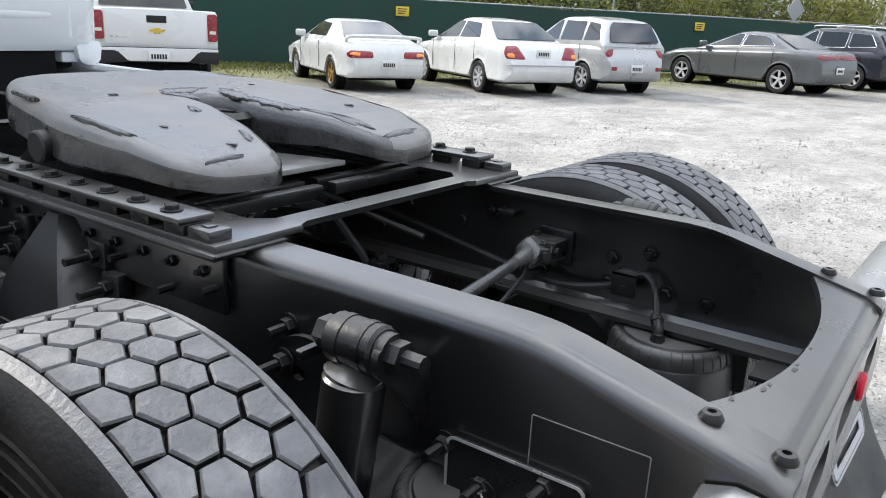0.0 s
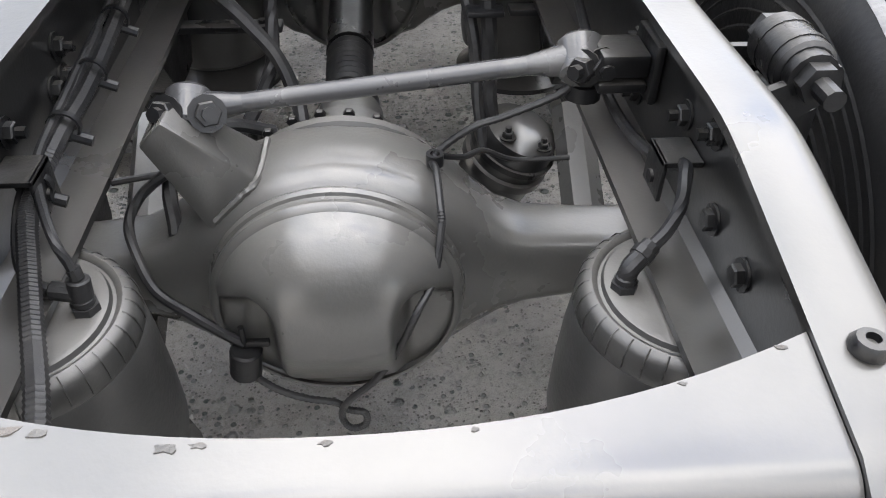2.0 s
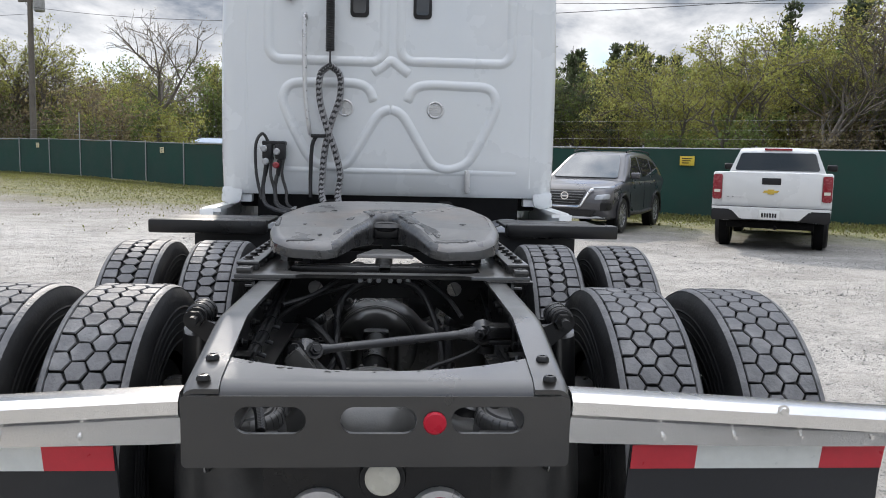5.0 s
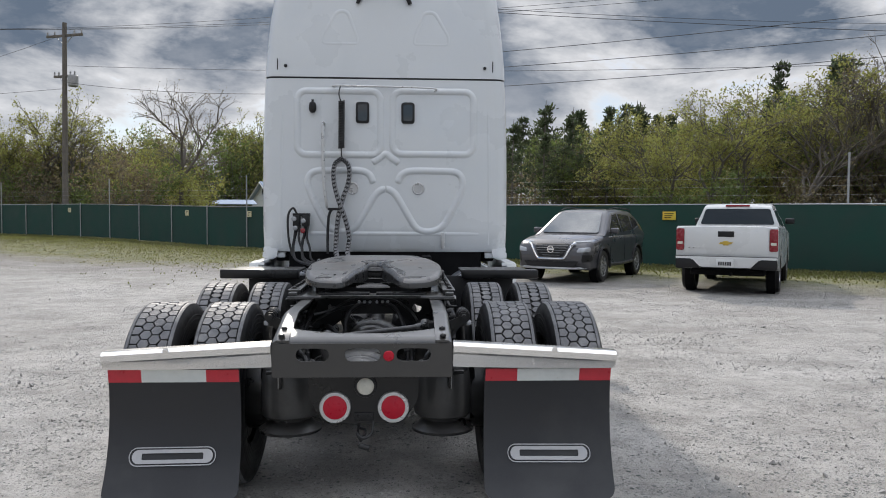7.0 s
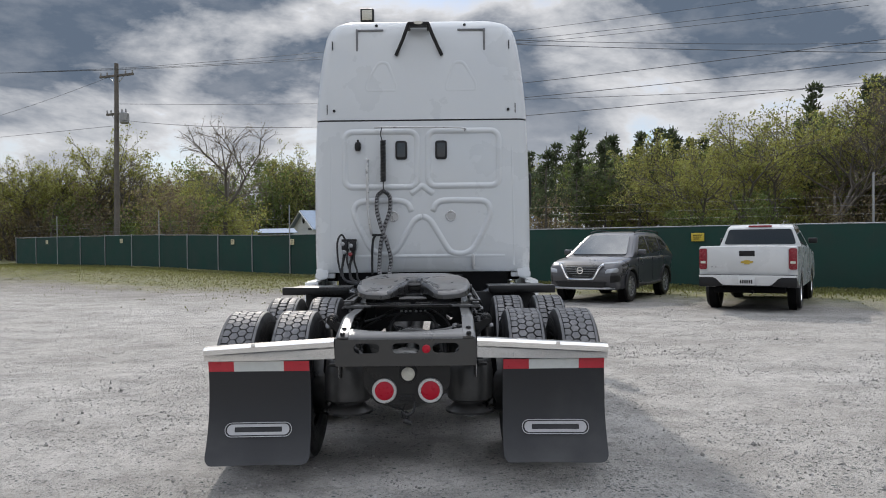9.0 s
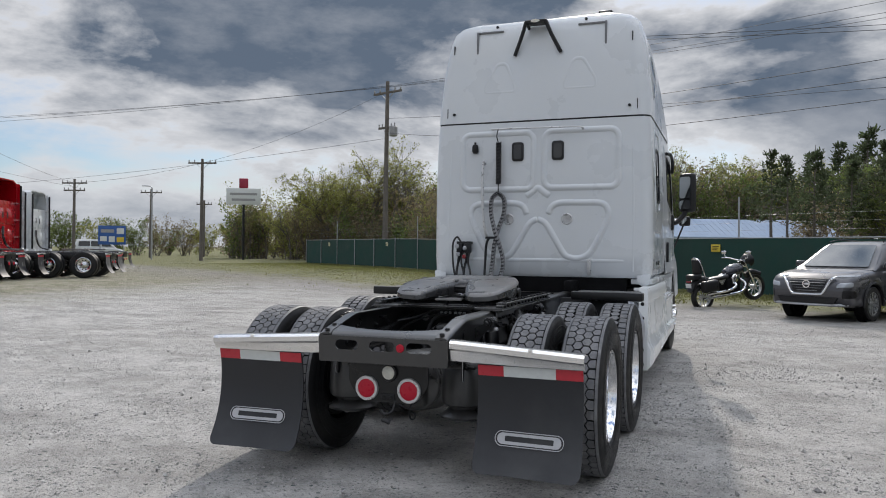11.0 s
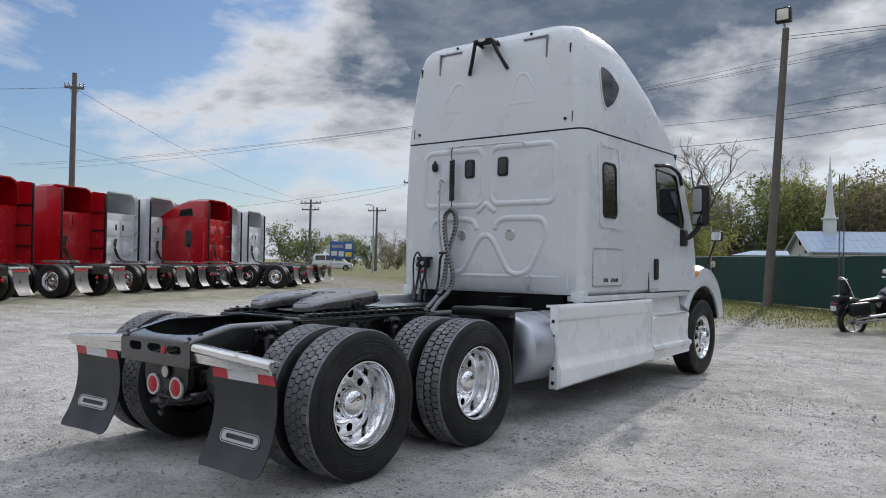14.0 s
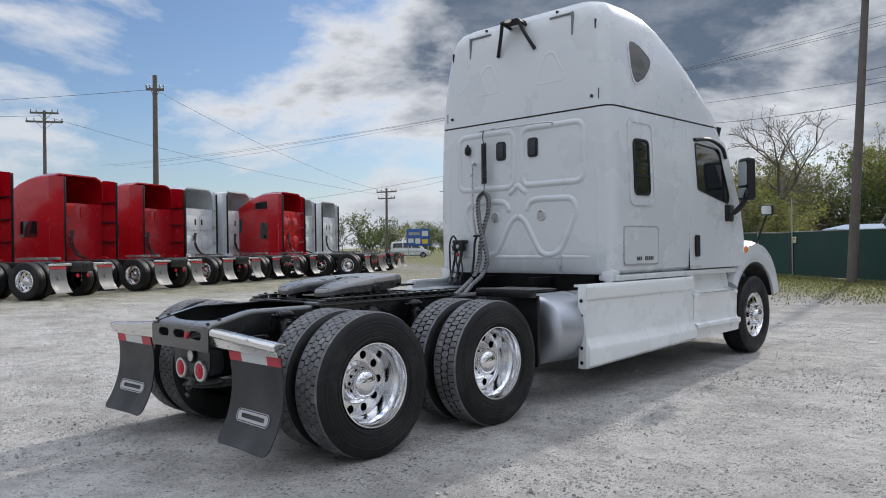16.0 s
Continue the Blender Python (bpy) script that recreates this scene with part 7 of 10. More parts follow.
def door_lines(e, ys, x, z0, z1):
    for s in (-1, 1):
        for y in ys:
            bm = bmesh.new()
            box(bm, s * x - 0.004, s * x + 0.004, y - 0.005, y + 0.005, z0, z1)
            part("door_gap", bm, M_PLASTIC, e)


HEAD = -29.0  # vehicles that face the fence

# white coupe
e, sg, eg = car("coupe", "white two-door coupe with rear spoiler and gold rear wheels", pose(11.35, 11.35, 0, 0, 0, HEAD), M_CARWHITE, 4.5, 1.72, 2.55, 0.30,
    [(-2.2, 0.26), (-2.27, 0.45), (-2.24, 0.74), (-2.1, 0.92), (-1.3, 0.96), (0.5, 0.92), (1.5, 0.80), (2.1, 0.66), (2.25, 0.5), (2.2, 0.26)],
    [(-1.75, 0.90), (-0.75, 1.29), (0.05, 1.31), (0.95, 0.88)], -1.32, tumble=0.27)
sg([(-0.75, 0.97), (-0.68, 1.22), (0.0, 1.25), (0.55, 0.97)])
eg((-1.55, 0.985), (-0.82, 1.27))
eg((0.85, 0.93), (0.12, 1.285), nm="windscreen")
lamp(e, "tail_lamp", [(0.30, 0.64), (0.32, 0.76), (0.74, 0.77), (0.80, 0.70), (0.76, 0.63)], rear(-2.16), 0.09, M_TAILRED, label="red and amber tail lamp")
lamp(e, "indicator", [(0.56, 0.67), (0.56, 0.735), (0.72, 0.735), (0.76, 0.69)], rear(-2.245), 0.02, M_AMBER)
bm = bmesh.new()
tube(bm, [(-0.74, -1.92, 0.93), (-0.68, -2.05, 1.01), (0, -2.1, 1.03), (0.68, -2.05, 1.01), (0.74, -1.92, 0.93)], 0.035, 8)
part("spoiler", bm, M_CARWHITE, e)
licence(e, -2.275, 0.52)
side_mirrors(e, 0.62, 0.98, 0.80, M_CARWHITE)
door_lines(e, (-0.55, 0.8), 0.858, 0.36, 0.88)
for o in [c for c in e.children if c.name.startswith("wheel") and c.location.y < 0 and "well" not in c.name]:
    for r in o.children:
        if r.name.startswith("rim"):
            r.data.materials[0] = M_GOLD

# white four-door saloon
e, sg, eg = car("sedan", "white four-door saloon on gravel", pose(13.65, 9.4, 0, 0, 0, HEAD), M_CARWHITE, 4.85, 1.80, 2.72, 0.315,
    [(-2.35, 0.27), (-2.45, 0.45), (-2.44, 0.64), (-2.36, 0.84), (-2.26, 0.99), (-2.08, 1.035), (-1.5, 1.05), (0.8, 0.98), (1.75, 0.88), (2.3, 0.72), (2.4, 0.5), (2.35, 0.27)],
    [(-1.85, 1.0), (-1.1, 1.42), (-0.1, 1.47), (1.05, 0.95)], -1.36, tumble=0.26, spokes=7)
sg([(-1.2, 1.08), (-1.0, 1.36), (-0.32, 1.39), (-0.30, 1.06)])
sg([(-0.24, 1.06), (-0.26, 1.39), (0.0, 1.39), (0.72, 1.02)])
eg((-1.75, 1.07), (-1.15, 1.40))
eg((0.98, 1.0), (0.0, 1.44), nm="windscreen")
lamp(e, "tail_lamp", [(0.40, 0.72), (0.56, 0.97), (0.78, 0.96), (0.83, 0.84), (0.80, 0.72)], rear(-2.30), 0.10, M_TAILRED, label="red and amber wedge tail lamp")
lamp(e, "indicator", [(0.64, 0.75), (0.66, 0.83), (0.79, 0.83), (0.79, 0.75)], rear(-2.30), 0.015, M_AMBER)
licence(e, -2.395, 0.83)
side_mirrors(e, 0.75, 1.08, 0.84, M_CARWHITE)
door_lines(e, (-1.15, -0.27, 0.85), 0.897, 0.38, 1.0)
bm = bmesh.new()
box(bm, -0.86, 0.86, -2.462, -2.42, 0.60, 0.625, 0.008)
part("bumper_line", bm, M_CARSILVER, e)

# silver compact wagon
e, sg, eg = car("hatchback", "silver rounded compact hatchback on gravel", pose(15.95, 8.2, 0, 0, 0, HEAD), M_CARSILVER, 4.3, 1.70, 2.6, 0.315,
    [(-2.02, 0.28), (-2.12, 0.45), (-2.12, 0.68), (-1.98, 0.98), (-1.9, 1.06), (0.6, 1.02), (1.4, 1.0), (2.0, 0.78), (2.12, 0.5), (2.05, 0.28)],
    [(-2.0, 1.0), (-1.72, 1.52), (-1.0, 1.60), (-0.1, 1.58), (0.95, 1.0)], -1.30, tumble=0.2, spokes=6)
sg([(-1.75, 1.12), (-1.6, 1.46), (-1.18, 1.50), (-1.18, 1.10)])
sg([(-1.1, 1.10), (-1.1, 1.50), (-0.3, 1.51), (-0.28, 1.08)])
sg([(-0.2, 1.08), (-0.2, 1.51), (-0.08, 1.50), (0.6, 1.05)])
eg((-1.985, 1.10), (-1.76, 1.50), 0.12)
eg((0.86, 1.06), (-0.02, 1.55), nm="windscreen")
lamp(e, "tail_lamp", [(0.56, 0.97), (0.62, 0.82), (0.74, 0.78), (0.77, 0.90), (0.70, 1.0)], rear(-1.92), 0.10, M_TAILRED, label="rounded red tail lamp")
lamp(e, "fog_lamp", rrect(0.52, 0.66, 0.52, 0.60, 0.02), rear(-2.11), 0.02, M_TAILRED)
licence(e, -2.135, 0.56)
bm = bmesh.new()
lathe(bm, [(0.05, 0), (0.045, 0.012), (0.0, 0.015)], Matrix.Translation((0, -1.985, 0.93)) @ R90, 20)
part("badge", bm, M_CHROME, e)
bm = bmesh.new()
tube(bm, [(0.1, -2.005, 1.11), (0.45, -2.02, 1.14)], 0.012, 6, 1)
part("wiper", bm, M_PLASTIC, e)
door_lines(e, (-1.15, -0.24, 0.8), 0.847, 0.38, 1.02)
side_mirrors(e, 0.7, 1.12, 0.8, M_CARSILVER)

# grey saloon
e, sg, eg = car("sedan", "dark grey sporty saloon with full-width tail lamps", pose(21.0, 5.55, 0, 0, 0, HEAD + 8), M_CARGREY, 5.05, 1.90, 3.05, 0.345,
    [(-2.42, 0.28), (-2.52, 0.5), (-2.5, 0.86), (-2.38, 1.06), (-1.6, 1.10), (0.9, 1.0), (1.8, 0.94), (2.38, 0.78), (2.5, 0.5), (2.45, 0.28)],
    [(-1.85, 1.04), (-0.95, 1.42), (-0.1, 1.47), (1.15, 0.97)], -1.5, tumble=0.3)
sg([(-1.2, 1.13), (-0.88, 1.35), (-0.28, 1.39), (-0.25, 1.09)], "side_window", M_CHROME)
sg([(-0.18, 1.09), (-0.2, 1.39), (0.0, 1.39), (0.8, 1.04)], "side_window", M_CHROME)
eg((-1.75, 1.10), (-1.0, 1.41))
eg((1.05, 1.02), (0.0, 1.44), nm="windscreen")
lamp(e, "tail_lamp", [(0.0, 0.88), (0.0, 1.0), (0.78, 0.99), (0.86, 0.93), (0.8, 0.87)], rear(-2.41), 0.075, M_DARKRED, label="dark red tail lamp band")
licence(e, -2.53, 0.62)
side_mirrors(e, 0.85, 1.10, 0.88, M_CARGREY)
door_lines(e, (-1.25, -0.2, 0.95), 0.947, 0.38, 1.04)

# dark crossover at the end of the row
e, sg, eg = car("suv", "dark blue crossover with pale roof rails", pose(25.0, 4.4, 0, 0, 0, HEAD + 10), M_CARNAVY, 4.7, 1.88, 2.75, 0.35,
    [(-2.2, 0.32), (-2.3, 0.55), (-2.28, 0.95), (-2.15, 1.12), (0.9, 1.05), (1.9, 0.98), (2.28, 0.8), (2.32, 0.5), (2.28, 0.32)],
    [(-2.15, 1.08), (-1.75, 1.6), (-0.9, 1.68), (0.1, 1.66), (1.15, 1.02)], -1.35, tumble=0.24)
sg([(-1.85, 1.2), (-1.6, 1.52), (-1.05, 1.56), (-1.05, 1.16)], "side_window", M_CHROME)
sg([(-0.97, 1.15), (-0.97, 1.57), (-0.15, 1.58), (-0.12, 1.12)], "side_window", M_CHROME)
sg([(-0.05, 1.12), (-0.05, 1.58), (0.08, 1.57), (0.85, 1.08)], "side_window", M_CHROME)
eg((-2.12, 1.15), (-1.80, 1.57))
eg((1.08, 1.08), (0.18, 1.63), nm="windscreen")
for s in (-1, 1):
    bm = bmesh.new()
    tube(bm, [(s * 0.62, -1.6, 1.66), (s * 0.62, -1.4, 1.73), (s * 0.62, 0.0, 1.73), (s * 0.62, 0.2, 1.67)], 0.02, 6)
    part("roof_rail", bm, M_ALU, e)
lamp(e, "tail_lamp", [(0.6, 0.92), (0.6, 1.06), (0.9, 1.08), (0.9, 0.96)], rear(-2.22), 0.08, M_TAILRED)

# charcoal SUV that faces the lot
M_ALLOY = mat("dark_machined_alloy", (0.30, 0.305, 0.31), 0.3, 0.6, 0.1, 20, 100, 0.0)
e, sg, eg = car("suv", "charcoal grey SUV with chrome-edged grille", pose(4.75, 15.6, 0, 0, 0, 176 + HEAD), M_CARDARK, 4.65, 1.86, 2.70, 0.365,
    [(-2.2, 0.36), (-2.3, 0.55), (-2.27, 0.95), (-2.12, 1.12), (0.9, 1.10), (1.5, 1.06), (2.02, 0.98), (2.24, 0.86), (2.31, 0.66), (2.29, 0.44), (2.16, 0.30)],
    [(-2.15, 1.06), (-1.90, 1.50), (-1.55, 1.66), (-0.6, 1.70), (0.22, 1.66), (1.22, 1.06)], -1.36, tumble=0.25, rim=M_ALLOY, spokes=10, tw=0.225)
sg([(-1.84, 1.24), (-1.70, 1.44), (-1.35, 1.53), (-1.25, 1.19)])
sg([(-1.17, 1.18), (-1.22, 1.54), (-0.36, 1.585), (-0.30, 1.14)])
sg([(-0.22, 1.14), (-0.26, 1.585), (0.12, 1.56), (0.80, 1.11)])
eg((1.13, 1.128), (0.33, 1.612), 0.145, nm="windscreen")
eg((-2.09, 1.20), (-1.93, 1.48))
fr = Matrix.Translation((0, 2.26, 0)) @ Matrix(((-1, 0, 0, 0), (0, 0, 1, 0), (0, 1, 0, 0), (0, 0, 0, 1)))
lamp(e, "grille", [(-0.43, 0.90), (0.43, 0.90), (0.29, 0.60), (-0.29, 0.60)], fr, 0.055, M_PLASTIC, False)
for k in range(5):
    bm = bmesh.new()
    z, hw = 0.855 - 0.055 * k, 0.40 - 0.026 * k
    tube(bm, [(-hw, 2.297, z), (-hw * 0.5, 2.318, z), (0, 2.322, z), (hw * 0.5, 2.318, z), (hw, 2.297, z)], 0.008, 5, 3)
    part("grille_bar", bm, M_STRIP, e)
bm = bmesh.new()
tube(bm, [(-0.56, 2.235, 0.915), (-0.50, 2.275, 0.87), (-0.40, 2.305, 0.70), (-0.34, 2.315, 0.60), (-0.28, 2.325, 0.565), (0, 2.332, 0.56), (0.28, 2.325, 0.565), (0.34, 2.315, 0.60), (0.40, 2.305, 0.70), (0.50, 2.275, 0.87), (0.56, 2.235, 0.915)], 0.027, 8, 4)
part("grille_trim", bm, M_CHROME, e, "chrome V-shaped grille surround")
FRONT = Matrix(((1, 0, 0, 0), (0, 0, 1, 0), (0, 1, 0, 0), (0, 0, 0, 1)))
lamp(e, "head_lamp", [(0.50, 0.925), (0.50, 0.955), (0.86, 0.985), (0.87, 0.94)], Matrix.Translation((0, 2.0, 0)) @ FRONT, 0.205, M_HEAD, label="slim clear head lamp")
lamp(e, "lower_lamp", [(0.60, 0.70), (0.63, 0.80), (0.87, 0.83), (0.87, 0.72)], Matrix.Translation((0, 2.02, 0)) @ FRONT, 0.235, M_HEAD, label="clear lower head lamp")
lamp(e, "side_vent", [(0.72, 0.48), (0.74, 0.66), (0.88, 0.66), (0.88, 0.50)], Matrix.Translation((0, 2.02, 0)) @ FRONT, 0.215, M_PLASTIC)
bm = bmesh.new()
prism(bm, round_poly([(-0.66, 0.50), (0.66, 0.50), (0.56, 0.38), (-0.56, 0.38)], 0.04), Matrix.Translation((0, 2.325, 0)) @ XZ, 0.09, 0.02)
part("lower_grille", bm, M_PLASTIC, e)
bm = bmesh.new()
tube(bm, [(-0.80, 2.16, 0.36), (-0.5, 2.27, 0.345), (0, 2.30, 0.34), (0.5, 2.27, 0.345), (0.80, 2.16, 0.36)], 0.028, 6, 4)
part("skid_plate", bm, M_CARSILVER, e, "silver skid strip")
bm = bmesh.new()
lathe(bm, [(0.082, 0), (0.082, 0.014), (0.062, 0.014), (0.062, 0.0)], Matrix.Translation((0, 2.33, 0.77)) @ Matrix.Rotation(radians(-90), 4, "X"), 24, cap=False)
box(bm, -0.085, 0.085, 2.33, 2.342, 0.755, 0.785, 0.003)
part("badge", bm, M_CHROME, e, "plain round chrome badge")
for s in (-1, 1):
    bm = bmesh.new()
    tube(bm, [(s * 0.915, -0.94, 0.40), (s * 0.93, 0.0, 0.37), (s * 0.915, 0.91, 0.40)], 0.045, 6, 3)
    part("sill_cladding", bm, M_PLASTIC, e)
    for yc in (-1.36, 1.34):
        bm = bmesh.new()
        tube(bm, [(s * (0.928 if abs(yc) < 1.35 else 0.925), yc + 0.435 * math.cos(a), 0.365 + 0.435 * math.sin(a)) for a in [radians(-8 + 196 * k / 16) for k in range(17)]], 0.026, 6, 1)
        part("arch_cladding", bm, M_PLASTIC, e)
    bm = bmesh.new()
    tube(bm, [(s * 0.60, -1.7, 1.635), (s * 0.62, -1.5, 1.70), (s * 0.62, -0.4, 1.735), (s * 0.60, 0.2, 1.68)], 0.016, 6)
    part("roof_rail", bm, M_PLASTIC, e)
    for y in (-0.85, 0.1):
        bm = bmesh.new()
        box(bm, s * 0.928 - 0.014, s * 0.928 + 0.014, y - 0.10, y + 0.10, 0.985, 1.01, 0.008)
        part("door_handle", bm, M_CARDARK, e)
side_mirrors(e, 0.72, 1.17, 0.89, M_CARDARK)
door_lines(e, (-1.2, -0.26, 0.85), 0.926, 0.46, 1.06)

# white pickup facing the fence
e = thing("pickup", "white crew-cab pickup truck with gold tailgate badge", "pickup truck", "cars along the fence", pose(7.72, 13.35, 0, 0, 0, HEAD))
bm = bmesh.new()
rs = []
prof = round_poly([(-2.62, 0.62), (-2.66, 0.75), (-2.66, 1.34), (-0.55, 1.32), (1.15, 1.24), (2.2, 1.16), (2.55, 0.95), (2.62, 0.55), (2.5, 0.45)], 0.05, 3)
for yc in (1.68, -1.58):
    for k in range(9):
        a = math.pi * k / 8
        prof.append((yc + 0.47 * math.cos(a), max(0.46, 0.38 + 0.46 * math.sin(a))))
for u, sh in ((-1.0, 0.03), (-0.975, 0.005), (-0.5, -0.005), (0, -0.01), (0.5, -0.005), (0.975, 0.005), (1.0, 0.03)):
    rs.append([(u * 0.94, y * (1 - sh * 0.2), z - (sh if z > 0.9 else 0)) for y, z in prof])
rings(bm, rs)
part("body", bm, M_CARWHITE, e)
cabp = round_poly([(-0.62, 1.25), (-0.50, 1.74), (-0.2, 1.80), (0.75, 1.79), (1.55, 1.22)], 0.06, 3)
bm = bmesh.new()
rings(bm, [[(u * (0.89 - 0.22 * max(0, z - 1.25) / 0.55), y, z + (0.015 * (1 - u * u) if z > 1.7 else 0)) for y, z in cabp] for u in (-1, -0.93, -0.5, 0, 0.5, 0.93, 1)])
part("cab", bm, M_CARWHITE, e)
bm = bmesh.new()
rings(bm, [[(x, -0.622 + (z - 1.25) * 0.245 + o, z) for x, z in round_poly([(-0.76, 1.36), (0.76, 1.36), (0.66, 1.70), (-0.66, 1.70)], 0.05)] for o in (-0.014, 0.01)])
part("rear_window", bm, M_GLASSLIT, e)
for s in (-1, 1):
    for lp in ([(-0.42, 1.36), (-0.36, 1.70), (0.12, 1.71), (0.14, 1.33)], [(0.22, 1.33), (0.2, 1.71), (0.68, 1.70), (1.2, 1.30)]):
        bm = bmesh.new()
        rings(bm, [[(s * (0.89 - 0.22 * (z - 1.25) / 0.55 + o), y, z) for y, z in round_poly(lp, 0.04)] for o in (-0.01, 0.006)])
        part("side_window", bm, M_GLASSLIT, e)
    for y in (-1.58, 1.68):
        car_wheel(e, s * 0.81, y, 0.385, 0.255, M_ALU, s < 0, 6)
    bm = bmesh.new()
    prism(bm, rrect(s * 0.86 - 0.075, s * 0.86 + 0.075, 0.86, 1.29, 0.03), rear(-2.60), 0.085, 0.015)
    part("tail_lamp", bm, M_TAILRED, e, "tall red tail lamp")
    bm = bmesh.new()
    prism(bm, rrect(s * 0.86 - 0.05, s * 0.86 + 0.05, 0.98, 1.03, 0.01), rear(-2.684), 0.008)
    part("reverse_lens", bm, M_LENS, e)
    bm = bmesh.new()
    prism(bm, round_poly([(s * 0.46, 0.52), (s * 0.93, 0.50), (s * 0.93, 0.70), (s * 0.55, 0.70)], 0.03), rear(-2.60), 0.16, 0.02)
    part("bumper_end", bm, M_PLASTIC, e)
    for y in (-1.58, 1.68):
        bm = bmesh.new()
        lathe(bm, [(0.46, -0.1), (0.46, 0.05), (0.0, 0.05)], Matrix.Translation((s * 0.76, y, 0.385)) @ Matrix.Rotation(radians(-90 * s), 4, "Y"), 24, cap=False)
        part("wheel_well", bm, M_DARK, e)
side_mirrors(e, 0.95, 1.42, 0.90, M_PLASTIC)
bm = bmesh.new()
prism(bm, rrect(-0.775, 0.775, 0.74, 1.325, 0.02), rear(-2.655), 0.02, 0.006)
tg = part("tailgate", bm, M_CARWHITE, e)
bm = bmesh.new()
box(bm, -0.15, 0.15, -2.685, -2.67, 1.13, 1.24, 0.008)
part("handle", bm, M_PLASTIC, tg, "black tailgate handle")
bm = bmesh.new()
prism(bm, [(-0.13, 0.99), (-0.10, 1.03), (-0.05, 1.03), (-0.05, 1.05), (0.05, 1.05), (0.05, 1.03), (0.13, 1.03), (0.10, 0.99), (0.05, 0.99), (0.05, 0.965), (-0.05, 0.965), (-0.05, 0.99)], rear(-2.675), 0.012)
part("badge", bm, M_YELLOW, tg, "plain gold badge")
bm = bmesh.new()
box(bm, -0.70, -0.42, -2.682, -2.674, 0.90, 0.915)
part("lettering_bar", bm, M_RING, tg)
bm = bmesh.new()
prism(bm, round_poly([(-0.93, 0.70), (-0.62, 0.70), (-0.46, 0.54), (0.46, 0.54), (0.62, 0.70), (0.93, 0.70), (0.93, 0.745), (-0.93, 0.745)], 0.02), rear(-2.62), 0.155, 0.015)
part("bumper", bm, M_CARWHITE, e)
bm = bmesh.new()
box(bm, -0.46, 0.46, -2.77, -2.6, 0.52, 0.69, 0.02)
box(bm, -0.94, 0.94, -2.76, -2.6, 0.738, 0.752, 0.004)
part("bumper_step", bm, M_PLASTIC, e)
licence(e, -2.79, 0.62)
bm = bmesh.new()
box(bm, -0.25, 0.25, -0.52, -0.47, 1.745, 1.79, 0.015)
part("high_brake_lamp", bm, M_TAILRED, e)
bm = bmesh.new()
box(bm, -0.7, 0.7, -2.4, 2.3, 0.36, 0.48, 0.03)
cyl(bm, (0.1, -2.6, 0.40), (0.1, -2.75, 0.40), 0.03)
part("underbody", bm, M_DARK, e)

# motorcycle near the fence
mc = thing("motorcycle", "black and chrome cruiser motorcycle on its side stand", "motorcycle", at=pose(1.95, 17.75, 0, 8, 0, -46) @ Matrix.Scale(1.1, 4))
for y, r in ((-0.8, 0.32), (0.83, 0.33)):
    bm = bmesh.new()
    rr = Matrix.Rotation(radians(90), 4, "Y")
    lathe(bm, [(r * 0.72, 0.06), (r * 0.9, 0.075), (r, 0.03), (r, -0.03), (r * 0.9, -0.075), (r * 0.72, -0.06)], rr, 32, cap=False)
    w = part("wheel", bm, M_RUBBER, mc, at=pose(0, y, r))
    bm = bmesh.new()
    lathe(bm, [(r * 0.72, 0.04), (r * 0.66, 0.03), (r * 0.66, -0.03), (r * 0.72, -0.04)], rr, 32, cap=False)
    for k in range(9):
        a = 2 * math.pi * k / 9
        cyl(bm, (0, 0.03 * math.cos(a), 0.03 * math.sin(a)), (0, r * 0.67 * math.cos(a), r * 0.67 * math.sin(a)), 0.012, seg=6)
    lathe(bm, [(0.06, 0.06), (0.06, -0.06)], rr, 16)
    part("rim", bm, M_RING, w)
